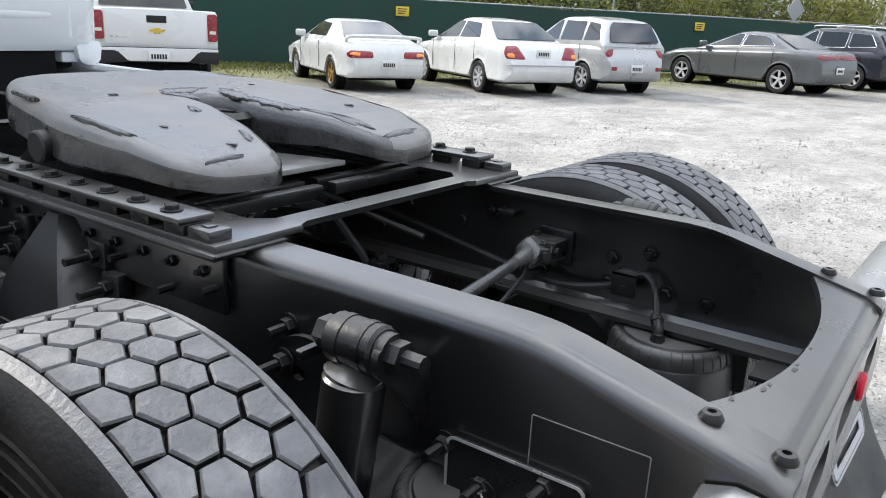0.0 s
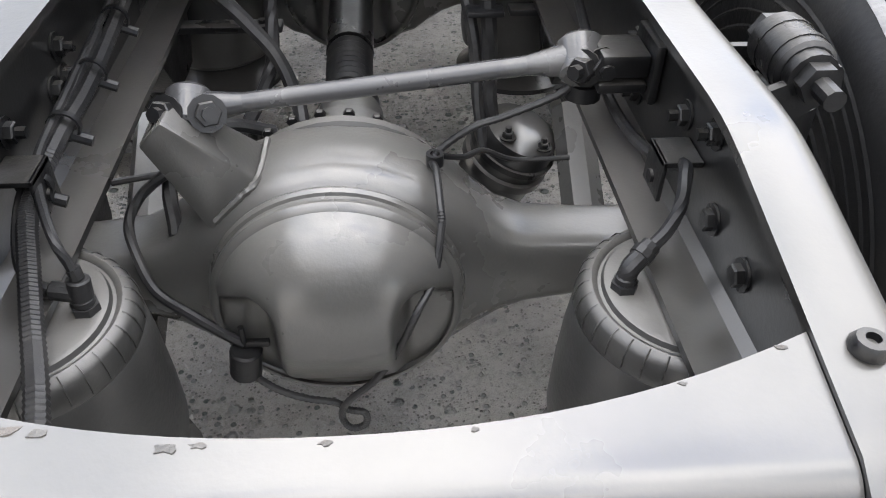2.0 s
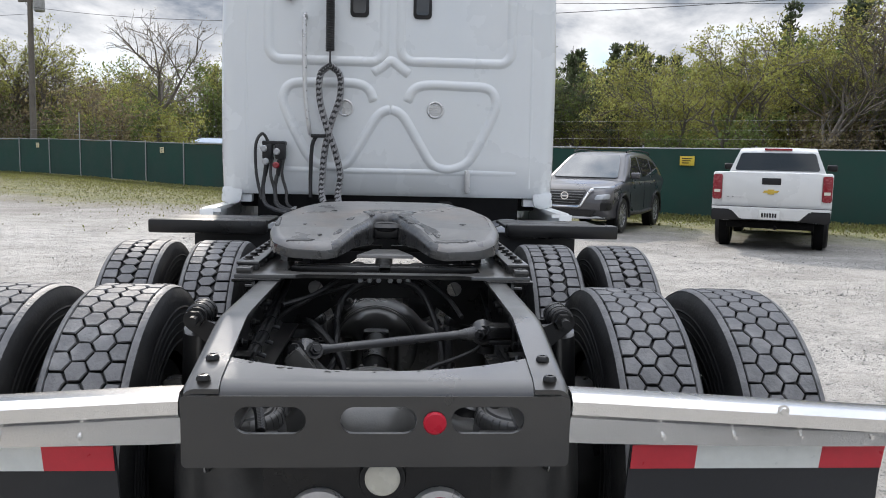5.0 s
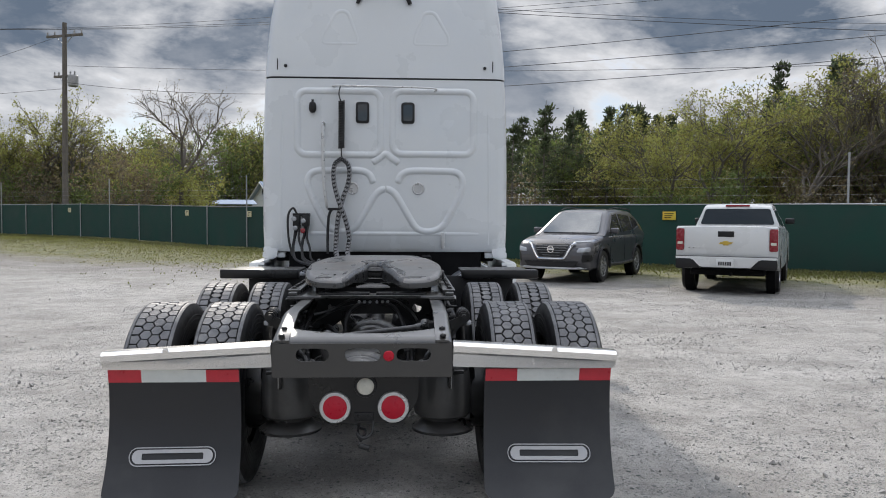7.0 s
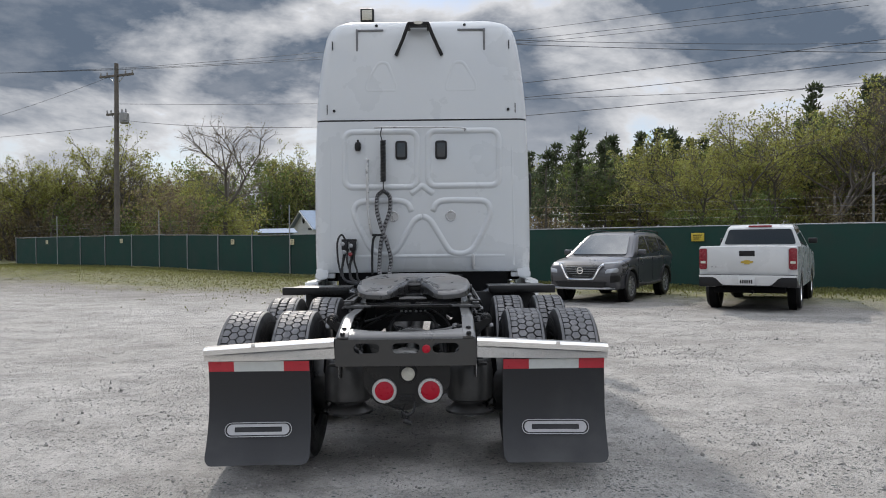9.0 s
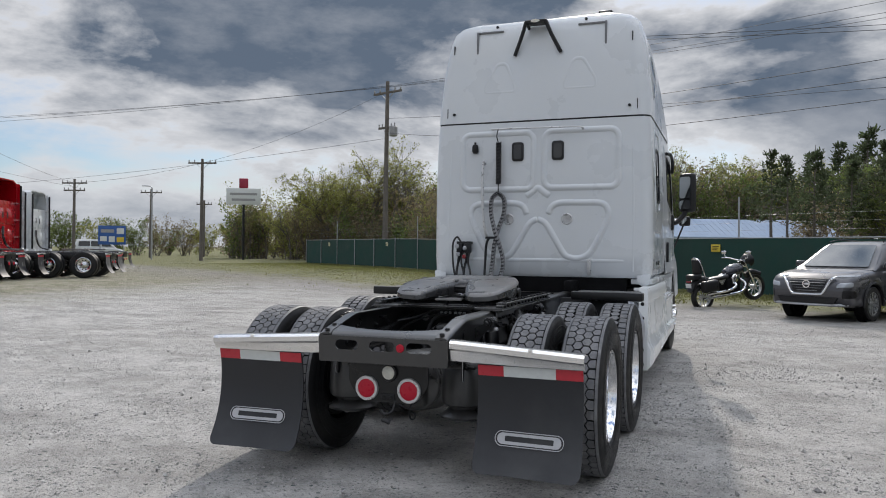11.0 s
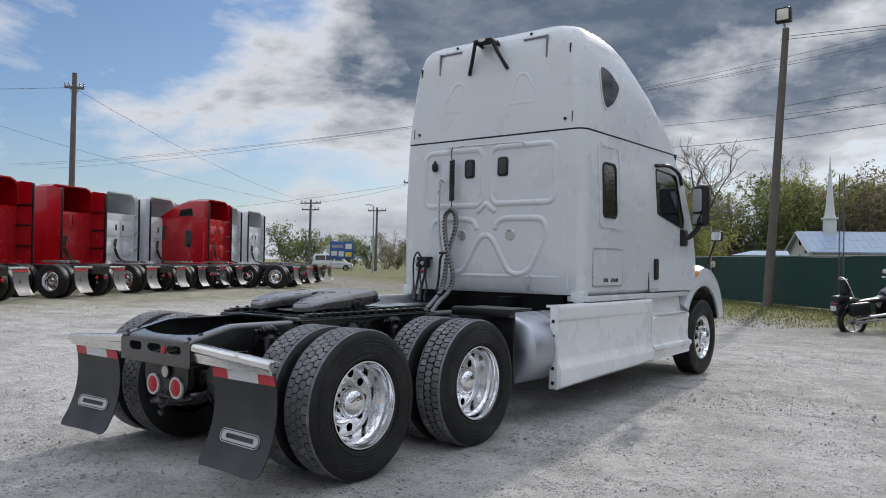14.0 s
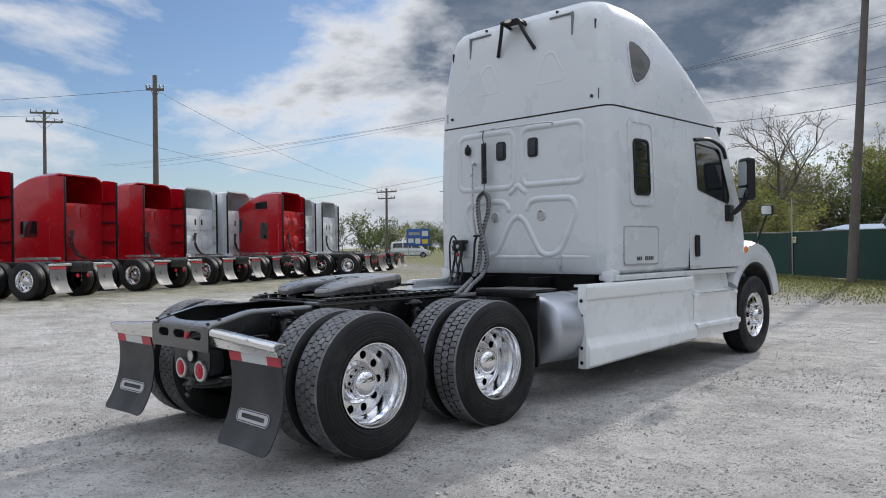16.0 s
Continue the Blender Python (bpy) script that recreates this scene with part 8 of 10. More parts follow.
for nm, pts, r, mt in (("fork", [(0.1, 0.83, 0.33), (0.1, 0.52, 1.0)], 0.025, M_CHROME), ("fork", [(-0.1, 0.83, 0.33), (-0.1, 0.52, 1.0)], 0.025, M_CHROME),
        ("handlebar", [(-0.4, 0.28, 1.12), (-0.3, 0.42, 1.1), (-0.1, 0.5, 1.04), (0.1, 0.5, 1.04), (0.3, 0.42, 1.1), (0.4, 0.28, 1.12)], 0.016, M_CHROME),
        ("exhaust_pipe", [(0.12, 0.3, 0.62), (0.21, 0.37, 0.48), (0.22, 0.24, 0.33), (0.21, -0.1, 0.30), (0.21, -0.95, 0.31)], 0.032, M_CHROME), ("exhaust_pipe", [(0.12, 0.02, 0.6), (0.21, 0.08, 0.5), (0.22, -0.08, 0.42), (0.22, -0.3, 0.40), (0.22, -0.85, 0.40)], 0.032, M_CHROME), ("fender_strut", [(0.115, -0.95, 0.66), (0.115, -0.45, 0.70)], 0.022, M_CHROME), ("headlamp_brace", [(-0.12, 0.62, 0.90), (0.12, 0.62, 0.90)], 0.05, M_CHROME), ("frame_tube", [(0, 0.5, 0.95), (0, 0.35, 0.4), (0, -0.3, 0.28), (0, -0.6, 0.6)], 0.03, M_PLASTIC),
        ("fender", [(0, -1.15, 0.5), (0, -1.0, 0.68), (0, -0.75, 0.74), (0, -0.5, 0.66)], 0.085, M_PLASTIC), ("front_fender", [(0, 0.6, 0.64), (0, 0.8, 0.71), (0, 1.05, 0.62)], 0.07, M_PLASTIC),
        ("sissy_bar", [(0.12, -0.72, 0.7), (0.12, -0.90, 1.22), (-0.12, -0.90, 1.22), (-0.12, -0.72, 0.7)], 0.014, M_CHROME), ("side_stand", [(-0.12, 0.0, 0.3), (-0.28, 0.1, 0.02)], 0.015, M_CHROME)):
    bm = bmesh.new()
    tube(bm, pts, r, 10, 5)
    part(nm, bm, mt, mc)
for nm, b, bev, mt in (("engine", (-0.17, 0.17, -0.15, 0.28, 0.28, 0.68), 0.06, M_DARK), ("seat", (-0.14, 0.14, -0.7, -0.02, 0.66, 0.75), 0.04, M_PLASTIC), ("backrest", (-0.13, 0.13, -0.93, -0.83, 0.88, 1.24), 0.03, M_PLASTIC),
        ("saddle_bag", (0.12, 0.3, -0.95, -0.5, 0.45, 0.72), 0.05, M_PLASTIC), ("saddle_bag", (-0.3, -0.12, -0.95, -0.5, 0.45, 0.72), 0.05, M_PLASTIC), ("luggage", (-0.16, 0.16, -1.12, -0.88, 0.78, 0.9), 0.03, M_PLASTIC)):
    bm = bmesh.new()
    box(bm, *b, bev, 3)
    part(nm, bm, mt, mc)
for y0, y1 in ((0.0, -0.13), (0.16, 0.30)):
    bm = bmesh.new()
    d = Vector((0, y1 - y0, 0.26)).normalized()
    for k in range(7):
        c = Vector((0.0, y0, 0.50)) + d * 0.04 * k
        cyl(bm, c, c + d * 0.02, 0.125, seg=14)
    cyl(bm, Vector((0.0, y0, 0.48)), Vector((0.0, y0, 0.50)) + d * 0.30, 0.095, seg=14)
    part("cylinder", bm, M_RING, mc, "finned metal cylinder")
bm = bmesh.new()
lathe(bm, [(0.0, 0.0), (0.10, 0.0), (0.105, 0.02), (0.085, 0.05), (0.0, 0.06)], Matrix.Translation((0.16, 0.1, 0.66)) @ Matrix.Rotation(radians(90), 4, "Y"), 22)
part("air_cleaner", bm, M_CHROME, mc)
bm = bmesh.new()
box(bm, -0.09, 0.09, -1.19, -1.175, 0.60, 0.70, 0.004)
part("licence_plate", bm, M_PLATE, mc, "pale plate without writing")
bm = bmesh.new()
box(bm, -0.07, 0.07, -1.19, -1.14, 0.72, 0.77, 0.015)
part("tail_lamp", bm, M_TAILRED, mc)
bm = bmesh.new()
lathe(bm, [(0.02, -0.32), (0.1, -0.28), (0.15, -0.1), (0.16, 0.1), (0.12, 0.24), (0.03, 0.29)], Matrix.Translation((0, 0.22, 0.82)) @ Matrix.Rotation(radians(-84), 4, "X"), 20)
part("fuel_tank", bm, M_CARNAVY, mc)
bm = bmesh.new()
lathe(bm, [(0.03, -0.14), (0.13, -0.06), (0.17, 0.06), (0.16, 0.12), (0.0, 0.13)], Matrix.Translation((0, 0.66, 1.0)) @ Matrix.Rotation(radians(-80), 4, "X"), 20)
part("fairing", bm, M_PLASTIC, mc)
for s in (-1, 1):
    bm = bmesh.new()
    box(bm, s * 0.40 - 0.075, s * 0.40 + 0.075, 0.35, 0.39, 1.20, 1.29, 0.03)
    cyl(bm, (s * 0.36, 0.37, 1.1), (s * 0.38, 0.37, 1.25), 0.008)
    part("mirror", bm, M_CHROME, mc)

# ---- row of parked tractors ----
M_REDCAB = mat("red_cab_paint", (0.40, 0.003, 0.010), 0.25, 0.0, 0.1, 1.5, 60, 0.0, coat=0.5, rough_var=0.06)
M_STEELFLAP = mat("dull_steel_flap", (0.11, 0.11, 0.112), 0.55, 0.3, 0.25, 3, 40, 0.0)


def far_tractor(m, cabmat, label, sloped, side_glass=True):
    """A parked tractor seen from far off: chassis, duals, flaps, sleeper with side extenders. Local +y is ahead, y 0 the chassis end."""
    e = thing("truck_tractor", label, "truck", "row of parked tractors", m)
    for s in (-1, 1):
        bm = bmesh.new()
        box(bm, *sorted((s * 0.35, s * 0.43)), 0, 7.3, 0.72, 1.0, 0.02)
        part("frame_rail", bm, M_CHASSIS, e)
        bm = bmesh.new()
        rings(bm, [[(s * x, y + o, z) for x, o in ((0.62, 0.0), (1.22, 0.0), (1.22, 0.012), (0.62, 0.012))] for y, z in ((0.0, 0.92), (-0.01, 0.6), (-0.06, 0.4), (-0.16, 0.24), (-0.22, 0.18))])
        part("mud_flap", bm, M_STEELFLAP if cabmat is M_REDCAB else M_FLAP, e, "steel flap" if cabmat is M_REDCAB else "rubber flap")
        bm = bmesh.new()
        prism(bm, [(s * 0.92, 0.48), (s * 0.98, 0.57), (s * 0.92, 0.66), (s * 0.86, 0.57)], rear(-0.03), 0.006)
        part("flap_mark", bm, M_STRIP, e)
        bm = bmesh.new()
        box(bm, *sorted((s * 0.43, s * 1.22)), -0.03, 0.05, 0.90, 0.97, 0.02)
        part("flap_hanger", bm, M_STEEL, e)
        bm = bmesh.new()
        box(bm, *sorted((s * 0.62, s * 1.22)), -0.012, -0.004, 0.83, 0.89)
        part("reflective_tape", bm, M_REFLR, e)
    bm = bmesh.new()
    box(bm, -0.43, 0.43, 0, 0.1, 0.72, 0.98, 0.01)
    part("rear_plate", bm, M_CHASSIS, e)
    for x in (-0.2, 0.2):
        bm = bmesh.new()
        lathe(bm, [(0.06, 0), (0.05, 0.02), (0, 0.02)], Matrix.Translation((x, -0.005, 0.62)) @ R90, 16)
        part("tail_lamp", bm, M_RED, e)
    bm = bmesh.new()
    prism(bm, round_poly([(-0.45, 1.5), (-0.42, 1.05), (-0.15, 1.0), (-0.05, 1.4), (0.05, 1.4), (0.15, 1.0), (0.42, 1.05), (0.45, 1.5), (0.3, 1.95), (-0.3, 1.95)], 0.08), Matrix.Translation((0, 0, 1.06)), 0.07, 0.02)
    part("fifth_wheel", bm, M_GREASE, e)
    for y in (0.85, 2.17):
        for s in (-1, 1):
            for x in (1.09, 0.757):
                t = new("wheel", FAR_TYRE.data)
                t.parent = e
                t.matrix_basis = pose(s * x, y, 0.503, 0, 0, 0 if s > 0 else 180)
                if x > 1:
                    o = new("rim", FAR_RIM.data)
                    o.parent = t
    # sleeper: closed body below, hollow roof fairing above, open to the rear between the extenders
    y0 = 4.15
    deck = 2.95 if sloped else 3.05
    bm = bmesh.new()
    rings(bm, [plan_ring(w, y0 + yr, y0 + yf, 0.08, 0.3, z) for w, yr, yf, z in ((1.2, 0, 3.2, 0.5), (1.22, 0, 3.3, 1.2), (1.22, 0, 3.1, 2.2), (1.2, 0.0, 2.65, 2.8), (1.19, 0.02, 2.45, deck))])
    part("cab_body", bm, cabmat, e, smooth=45)
    bm = bmesh.new()
    rs = []
    for y, zt, w in ((y0 - 0.02, 3.93, 1.17), (y0 + 0.5, 3.93, 1.17), (y0 + 1.0, 3.86, 1.17), (y0 + 1.5, 3.68, 1.16), (y0 + 1.95, 3.42, 1.13), (y0 + 2.25, 3.18, 1.08), (y0 + 2.4, 3.0, 1.0)):
        lo = min(deck - 0.05, zt - 0.25)
        def arch(o):
            k = 0.34 if zt > 3.4 else 0.12
            return [(-w - 0.02 + o, lo), (-w + o, zt - k), (-w + 0.10 + o, zt - 0.3 * k - o), (-w + 0.34, zt - o), (w - 0.34, zt - o), (w - 0.10 - o, zt - 0.3 * k - o), (w - o, zt - k), (w + 0.02 - o, lo)]
        rs.append([(x, y, z) for x, z in arch(0.0)] + [(x, y, z) for x, z in reversed(arch(0.05))])
    rings(bm, rs)
    part("roof_fairing", bm, cabmat, e, smooth=40)
    bm = bmesh.new()
    rs = []
    for y, w, zt in ((y0 + 3.2, 1.0, 1.85), (y0 + 4.0, 0.9, 1.7), (y0 + 4.7, 0.8, 1.3)):
        rs.append([(-w, y, 0.6), (-w, y, zt - 0.2), (-w + 0.2, y, zt), (w - 0.2, y, zt), (w, y, zt - 0.2), (w, y, 0.6)])
    rings(bm, rs)
    part("hood", bm, cabmat, e)
    back = 0.58 if sloped else 0.14
    for s in (-1, 1):
        bm = bmesh.new()
        prism(bm, round_poly([(y0 - back, 0.95), (y0 + 0.05, 0.95), (y0 + 0.05, 3.80), (y0 - 0.1, 3.82), (y0 - back, 3.76)], 0.04), at_x(s * 1.19 - 0.015), 0.03)
        ext = part("side_extender", bm, cabmat, e, smooth=30)
        bm = bmesh.new()
        box(bm, s * 1.19 - 0.025, s * 1.19 + 0.025, y0 - back - 0.07, y0 - back + 0.01, 0.95, 3.74, 0.015)
        part("rubber_edge", bm, M_PLASTIC, ext)
        for z in (1.6, 2.3, 3.0):
            bm = bmesh.new()
            box(bm, *sorted((s * 1.17, s * 1.10)), y0 - back + 0.03, y0 + 0.0, z - 0.025, z + 0.025)
            part("stay", bm, M_PLASTIC if sloped else M_STEEL, ext)
        t = new("wheel", FAR_TYRE.data)
        t.parent = e
        t.matrix_basis = pose(s * 1.05, y0 + 3.75, 0.503, 0, 0, 0 if s > 0 else 180)
        o = new("rim", FAR_RIM.data)
        o.parent = t
        bm = bmesh.new()
        prism(bm, rrect(y0 + 0.55, y0 + 1.25, 1.78, 2.32, 0.06) if sloped else rrect(y0 + 0.6, y0 + 0.95, 1.75, 2.5, 0.08), at_x(s * 1.226 - 0.01), 0.02)
        part("sleeper_window", bm, M_GLASS, e)
        bm = bmesh.new()
        prism(bm, round_poly([(y0 + 1.9, 2.05), (y0 + 2.7, 1.95), (y0 + 2.4, 2.65), (y0 + 1.9, 2.7)], 0.06), at_x(s * 1.21 - 0.012), 0.024)
        part("door_window", bm, M_GLASS, e)
        if not sloped:
            bm = bmesh.new()
            prism(bm, round_poly([(y0 + 0.6, 3.15), (y0 + 1.3, 3.12), (y0 + 1.2, 3.42), (y0 + 0.65, 3.5)], 0.06), at_x(s * 1.175 - 0.012), 0.024)
            part("roof_window", bm, M_GLASS, e)
        bm = bmesh.new()
        box(bm, *sorted((s * 1.42, s * 1.62)), y0 + 2.7, y0 + 2.8, 1.95, 2.5, 0.03)
        part("mirror", bm, M_PLASTIC, e)
        bm = bmesh.new()
        box(bm, *sorted((s * 1.0, s * 1.24)), y0 - 0.3, y0 + 2.6, 0.35, 1.1, 0.04)
        part("side_skirt", bm, cabmat, e)
        bm = bmesh.new()
        if sloped:
            lathe(bm, [(0.05, 0), (0.04, 0.02), (0, 0.02)], Matrix.Translation((s * 0.14 - 0.5, y0, 1.85)) @ R90, 14)
            part("round_vent", bm, M_REFLW, e)
            bm = bmesh.new()
            prism(bm, rrect(*sorted((s * 0.1, s * 0.5)), 2.45, 2.85, 0.06), rear(y0 - 0.002), 0.02)
            part("wall_panel", bm, cabmat, e)
        else:
            prism(bm, rrect(s * 0.24 - 0.06, s * 0.24 + 0.06, 2.35, 2.6, 0.03), rear(y0 - 0.002), 0.015)
            part("wall_window", bm, M_PLASTIC, e)
            for outline in (rrect(*sorted((s * 0.1, s * 0.95)), 2.1, 2.75, 0.12), rrect(*sorted((s * 0.2, s * 0.95)), 1.3, 1.9, 0.2)):
                bm = bmesh.new()
                prism(bm, outline, rear(y0 - 0.002), 0.012, 0.006)
                part("pressed_panel", bm, cabmat, e)
    for x in (-0.35, -0.25):
        bm = bmesh.new()
        tube(bm, [(x, y0 - 0.05, 2.0), (x - 0.12, y0 - 0.1, 1.6), (x + 0.05, y0 - 0.2, 1.2), (x, y0 - 0.6, 1.05)], 0.03, 6, 4)
        part("air_line", bm, M_HOSE, e)
    return e


FAR_TYRE = part("wheel_pattern", (lambda b: (lathe(b, [(0.30, 0.10), (0.32, 0.135), (0.44, 0.143), (0.50, 0.125), (0.515, 0.1), (0.515, 0.052), (0.50, 0.05), (0.50, 0.044), (0.515, 0.042), (0.515, -0.042), (0.50, -0.044), (0.50, -0.05), (0.515, -0.052), (0.515, -0.1), (0.50, -0.125), (0.44, -0.143), (0.32, -0.135), (0.30, -0.10)], Matrix.Rotation(radians(90), 4, "Y"), 40, cap=False), b)[1])(bmesh.new()), M_RUBBER)
bm = bmesh.new()
lathe(bm, [(0.302, 0.115), (0.285, 0.12), (0.27, 0.09), (0.25, -0.02), (0.22, -0.03), (0.13, -0.03), (0.11, 0.05), (0.05, 0.075), (0.0, 0.075)], Matrix.Rotation(radians(90), 4, "Y"), 32, cap=False)
for k in range(10):
    a = 2 * math.pi * k / 10
    # flat black discs replace pierced holes, with the holes' shade as their colour
    cyl(bm, (-0.03, 0.19 * math.cos(a), 0.19 * math.sin(a)), (-0.026, 0.19 * math.cos(a), 0.19 * math.sin(a)), 0.026, seg=10, slot=1)
FAR_RIM = part("rim_pattern", bm, [M_ALU, M_DARK])

ROW = ((-17.0, 5.7, 119, M_REDCAB, True), (-18.6, 9.4, 116, M_REDCAB, True), (-20.5, 12.9, 115, M_REDCAB, True), (-21.7, 15.7, 119, M_WHITE, False), (-22.8, 18.3, 120, M_WHITE, False), (-21.7, 20.5, 120, M_REDCAB, False), (-24.9, 23.5, 120, M_WHITE, False), (-26.6, 26.4, 120, M_WHITE, False))
labels = {M_REDCAB: "red sleeper-cab tractor parked in a row", M_WHITE: "white sleeper-cab tractor parked in a row"}
for x, y, yaw, mt, sl in ROW:
    far_tractor(pose(x, y, ground_z(x, y) + 0.005, 0, 0, yaw), mt, labels[mt], sl)
bpy.data.objects.remove(FAR_TYRE)
bpy.data.objects.remove(FAR_RIM)

# ---- poles, wires, signs, church ----
M_POLE = mat("weathered_pole", (0.13, 0.115, 0.10), 0.85, 0.0, 0.3, 2, 40, 0.4)
M_WIRE = mat("black_wire", (0.03, 0.03, 0.032), 0.6)
M_CERAMIC = mat("grey_insulator", (0.3, 0.3, 0.3), 0.4)


def pole(name, label, base, top, r=0.15, arms=()):
    e = thing(name, label, "utility pole")
    b, t = Vector(base), Vector(top)
    bm = bmesh.new()
    cyl(bm, b - Vector((0, 0, 0.4)), t, r * 1.15, r * 0.75, 12)
    part("shaft", bm, M_POLE, e)
    for frac, half, ang in arms:
        p = b.lerp(t, frac)
        d = Vector((math.cos(radians(ang)), math.sin(radians(ang)), 0))
        bm = bmesh.new()
        q = d.to_track_quat("X", "Z").to_matrix().to_4x4()
        box(bm, -half, half, -0.06, 0.06, -0.07, 0.07, 0.01, m=Matrix.Translation(p) @ q)
        arm = part("cross_arm", bm, M_POLE, e)
        for k in (-0.95, -0.55, 0.55, 0.95):
            bm = bmesh.new()
            c = p + d * half * k
            lathe(bm, [(0.03, 0), (0.06, 0.06), (0.04, 0.1), (0.06, 0.15), (0.03, 0.22), (0, 0.22)], Matrix.Translation(c + Vector((0, 0, 0.07))), 8)
            part("insulator", bm, M_CERAMIC, arm)
        for sg_ in (-1, 1):
            bm = bmesh.new()
            cyl(bm, p + d * half * 0.5 * sg_, p - Vector((0, 0, 0.6)), 0.02, seg=6)
            part("brace", bm, M_GALV, arm)
    return e


def wire(a, b, sag, r=0.012):
    a, b = Vector(a), Vector(b)
    bm = bmesh.new()
    tube(bm, [a.lerp(b, k / 14) - Vector((0, 0, sag * 4 * (k / 14) * (1 - k / 14))) for k in range(15)], r, 4, 1)
    tagged(part("overhead_wire", bm, M_WIRE), "thin black overhead wire slung between poles", "wire", "overhead wires")
flood = pole("light_pole", "leaning wooden pole with a floodlight on top", (-3.35, 27.0, 0), (-2.75, 27.0, 10.3), 0.16)
bm = bmesh.new()
box(bm, -3.05, -2.5, 26.62, 26.9, 10.45, 11.0, 0.04)
part("flood_housing", bm, M_PLASTIC, flood)
bm = bmesh.new()
box(bm, -2.98, -2.57, 26.6, 26.63, 10.52, 10.93, 0.02)
part("flood_lens", bm, M_LENS, flood)
bm = bmesh.new()
cyl(bm, (-2.75, 27.0, 10.1), (-2.78, 26.8, 10.5), 0.04, seg=8)
part("bracket", bm, M_GALV, flood)
pa = pole("utility_pole", "tall wooden utility pole with cross arms and transformer", (-20.9, 45.0, 0.2), (-20.75, 45.0, 13.2), 0.17, ((0.94, 1.35, -20), (0.75, 0.8, -20)))
bm = bmesh.new()
cyl(bm, (-20.2, 44.8, 9.3), (-20.2, 44.8, 10.0), 0.3, 0.3, 16, chamfer=0.06)
part("transformer", bm, M_CERAMIC, pa)
for b, h, r, arms in (((-38.0, 17.8), 11.7, 0.17, ((0.93, 0.5, 60),)), ((-58.0, 18.4), 12.4, 0.15, ((0.93, 1.3, 60), (0.985, 1.0, 60))), ((-62.0, 57.0), 8.4, 0.16, ((0.95, 1.3, 20), (0.86, 1.1, 20))),
        ((-44.0, 54.5), 9.6, 0.16, ((0.96, 1.3, 20),)), ((-60.0, 66.0), 8.0, 0.15, ((0.95, 1.2, 20),)), ((-62.0, 78.0), 7.5, 0.15, ((0.93, 1.0, 20),)), ((19.5, 24.0), 6.5, 0.14, ())):
    pole("utility_pole", "weathered wooden utility pole beyond the lot", (*b, 0), (b[0] + 0.1, b[1], h), r, arms)
bm = bmesh.new()
cyl(bm, (-51.0, 56.0, -0.3), (-51.0, 56.0, 7.2), 0.09, 0.06, 10)
tube(bm, [(-51.0, 56.0, 7.15), (-51.3, 56.0, 7.35), (-52.2, 56.0, 7.4)], 0.05, 6)
tagged(part("street_lamp", bm, M_GALV), "slim grey street lamp by the road", "street lamp")
for dz, dx in ((12.85, -1.2), (12.85, -0.5), (12.85, 1.2)):
    wire((-20.8 + dx, 45.0 - dx * 0.3, dz), (23.0 + dx, 33.0 - dx, 13.6 + 0.35 * dx), 0.5)
    wire((-20.8 + dx, 45.0 - dx * 0.3, dz), (-90.0, 38.0 + 2 * dx, 12.0), 0.7)
wire((-20.8, 45.0, 9.6), (-3.0, 27.0, 6.3), 0.25)
wire((-20.8, 45.0, 9.2), (-80.0, 50.0, 7.0), 0.6)
wire((-20.8, 45.0, 10.6), (26.0, 30.0, 8.6), 0.4)
for z0, z1 in ((6.2, 7.5), (6.9, 8.2), (7.4, 9.0), (9.9, 6.8)):
    wire((-2.95, 27.0, z0), (26.0, 18.0, z1), 0.25)
wire((-2.8, 27.0, 10.0), (40.0, 44.0, 14.0), 0.4)
wire((-38.0, 17.8, 10.9), (-62.0, 57.0, 8.0), 0.7)
wire((-62.0, 57.0, 8.0), (-44.0, 54.5, 9.2), 0.3)
wire((-44.0, 54.5, 9.2), (-20.8, 45.0, 12.5), 0.5)
wire((-38.0, 17.8, 10.9), (-70.0, -10.0, 11.0), 0.6)
wire((-58.0, 18.4, 12.0), (-80.0, -20.0, 12.0), 0.6)
wire((-58.0, 18.4, 12.0), (-62.0, 57.0, 7.6), 0.6)

# yellow notices on the fence
M_NOTICE_PALE = mat("bleached_notice", (0.62, 0.56, 0.36), 0.6, 0.0, 0.1, 20, 100, 0.0)
M_NOTICE = mat("yellow_notice", (0.62, 0.46, 0.05), 0.6, 0.0, 0.1, 20, 100, 0.0)
for s_ in (34.58, 44.47, 52.75, 63.86, 68.79, 80.44, 89.9, 24.0):
    (x, y), ang = fence_point(s_)
    n = thing("notice", "small bleached yellow notice on the green fence screen" if s_ > 62 else "small yellow notice on the green fence screen", "sign", "yellow fence notices", pose(x, y, ground_z(x, y) + 1.55, 0, 0, math.degrees(ang) + 180))
    bm = bmesh.new()
    bleached = s_ > 62
    wide = 0.15 if bleached else 0.2
    box(bm, -wide, wide, -0.06, -0.045, -0.13, 0.13, 0.004)
    part("board", bm, M_NOTICE_PALE if bleached else M_NOTICE, n)
    for k in range(3):
        bm = bmesh.new()
        box(bm, 0.06 - wide, wide - 0.06 - 0.04 * k, -0.064, -0.06, 0.05 - 0.06 * k, 0.075 - 0.06 * k)
        part("bar", bm, M_PLASTIC, n)

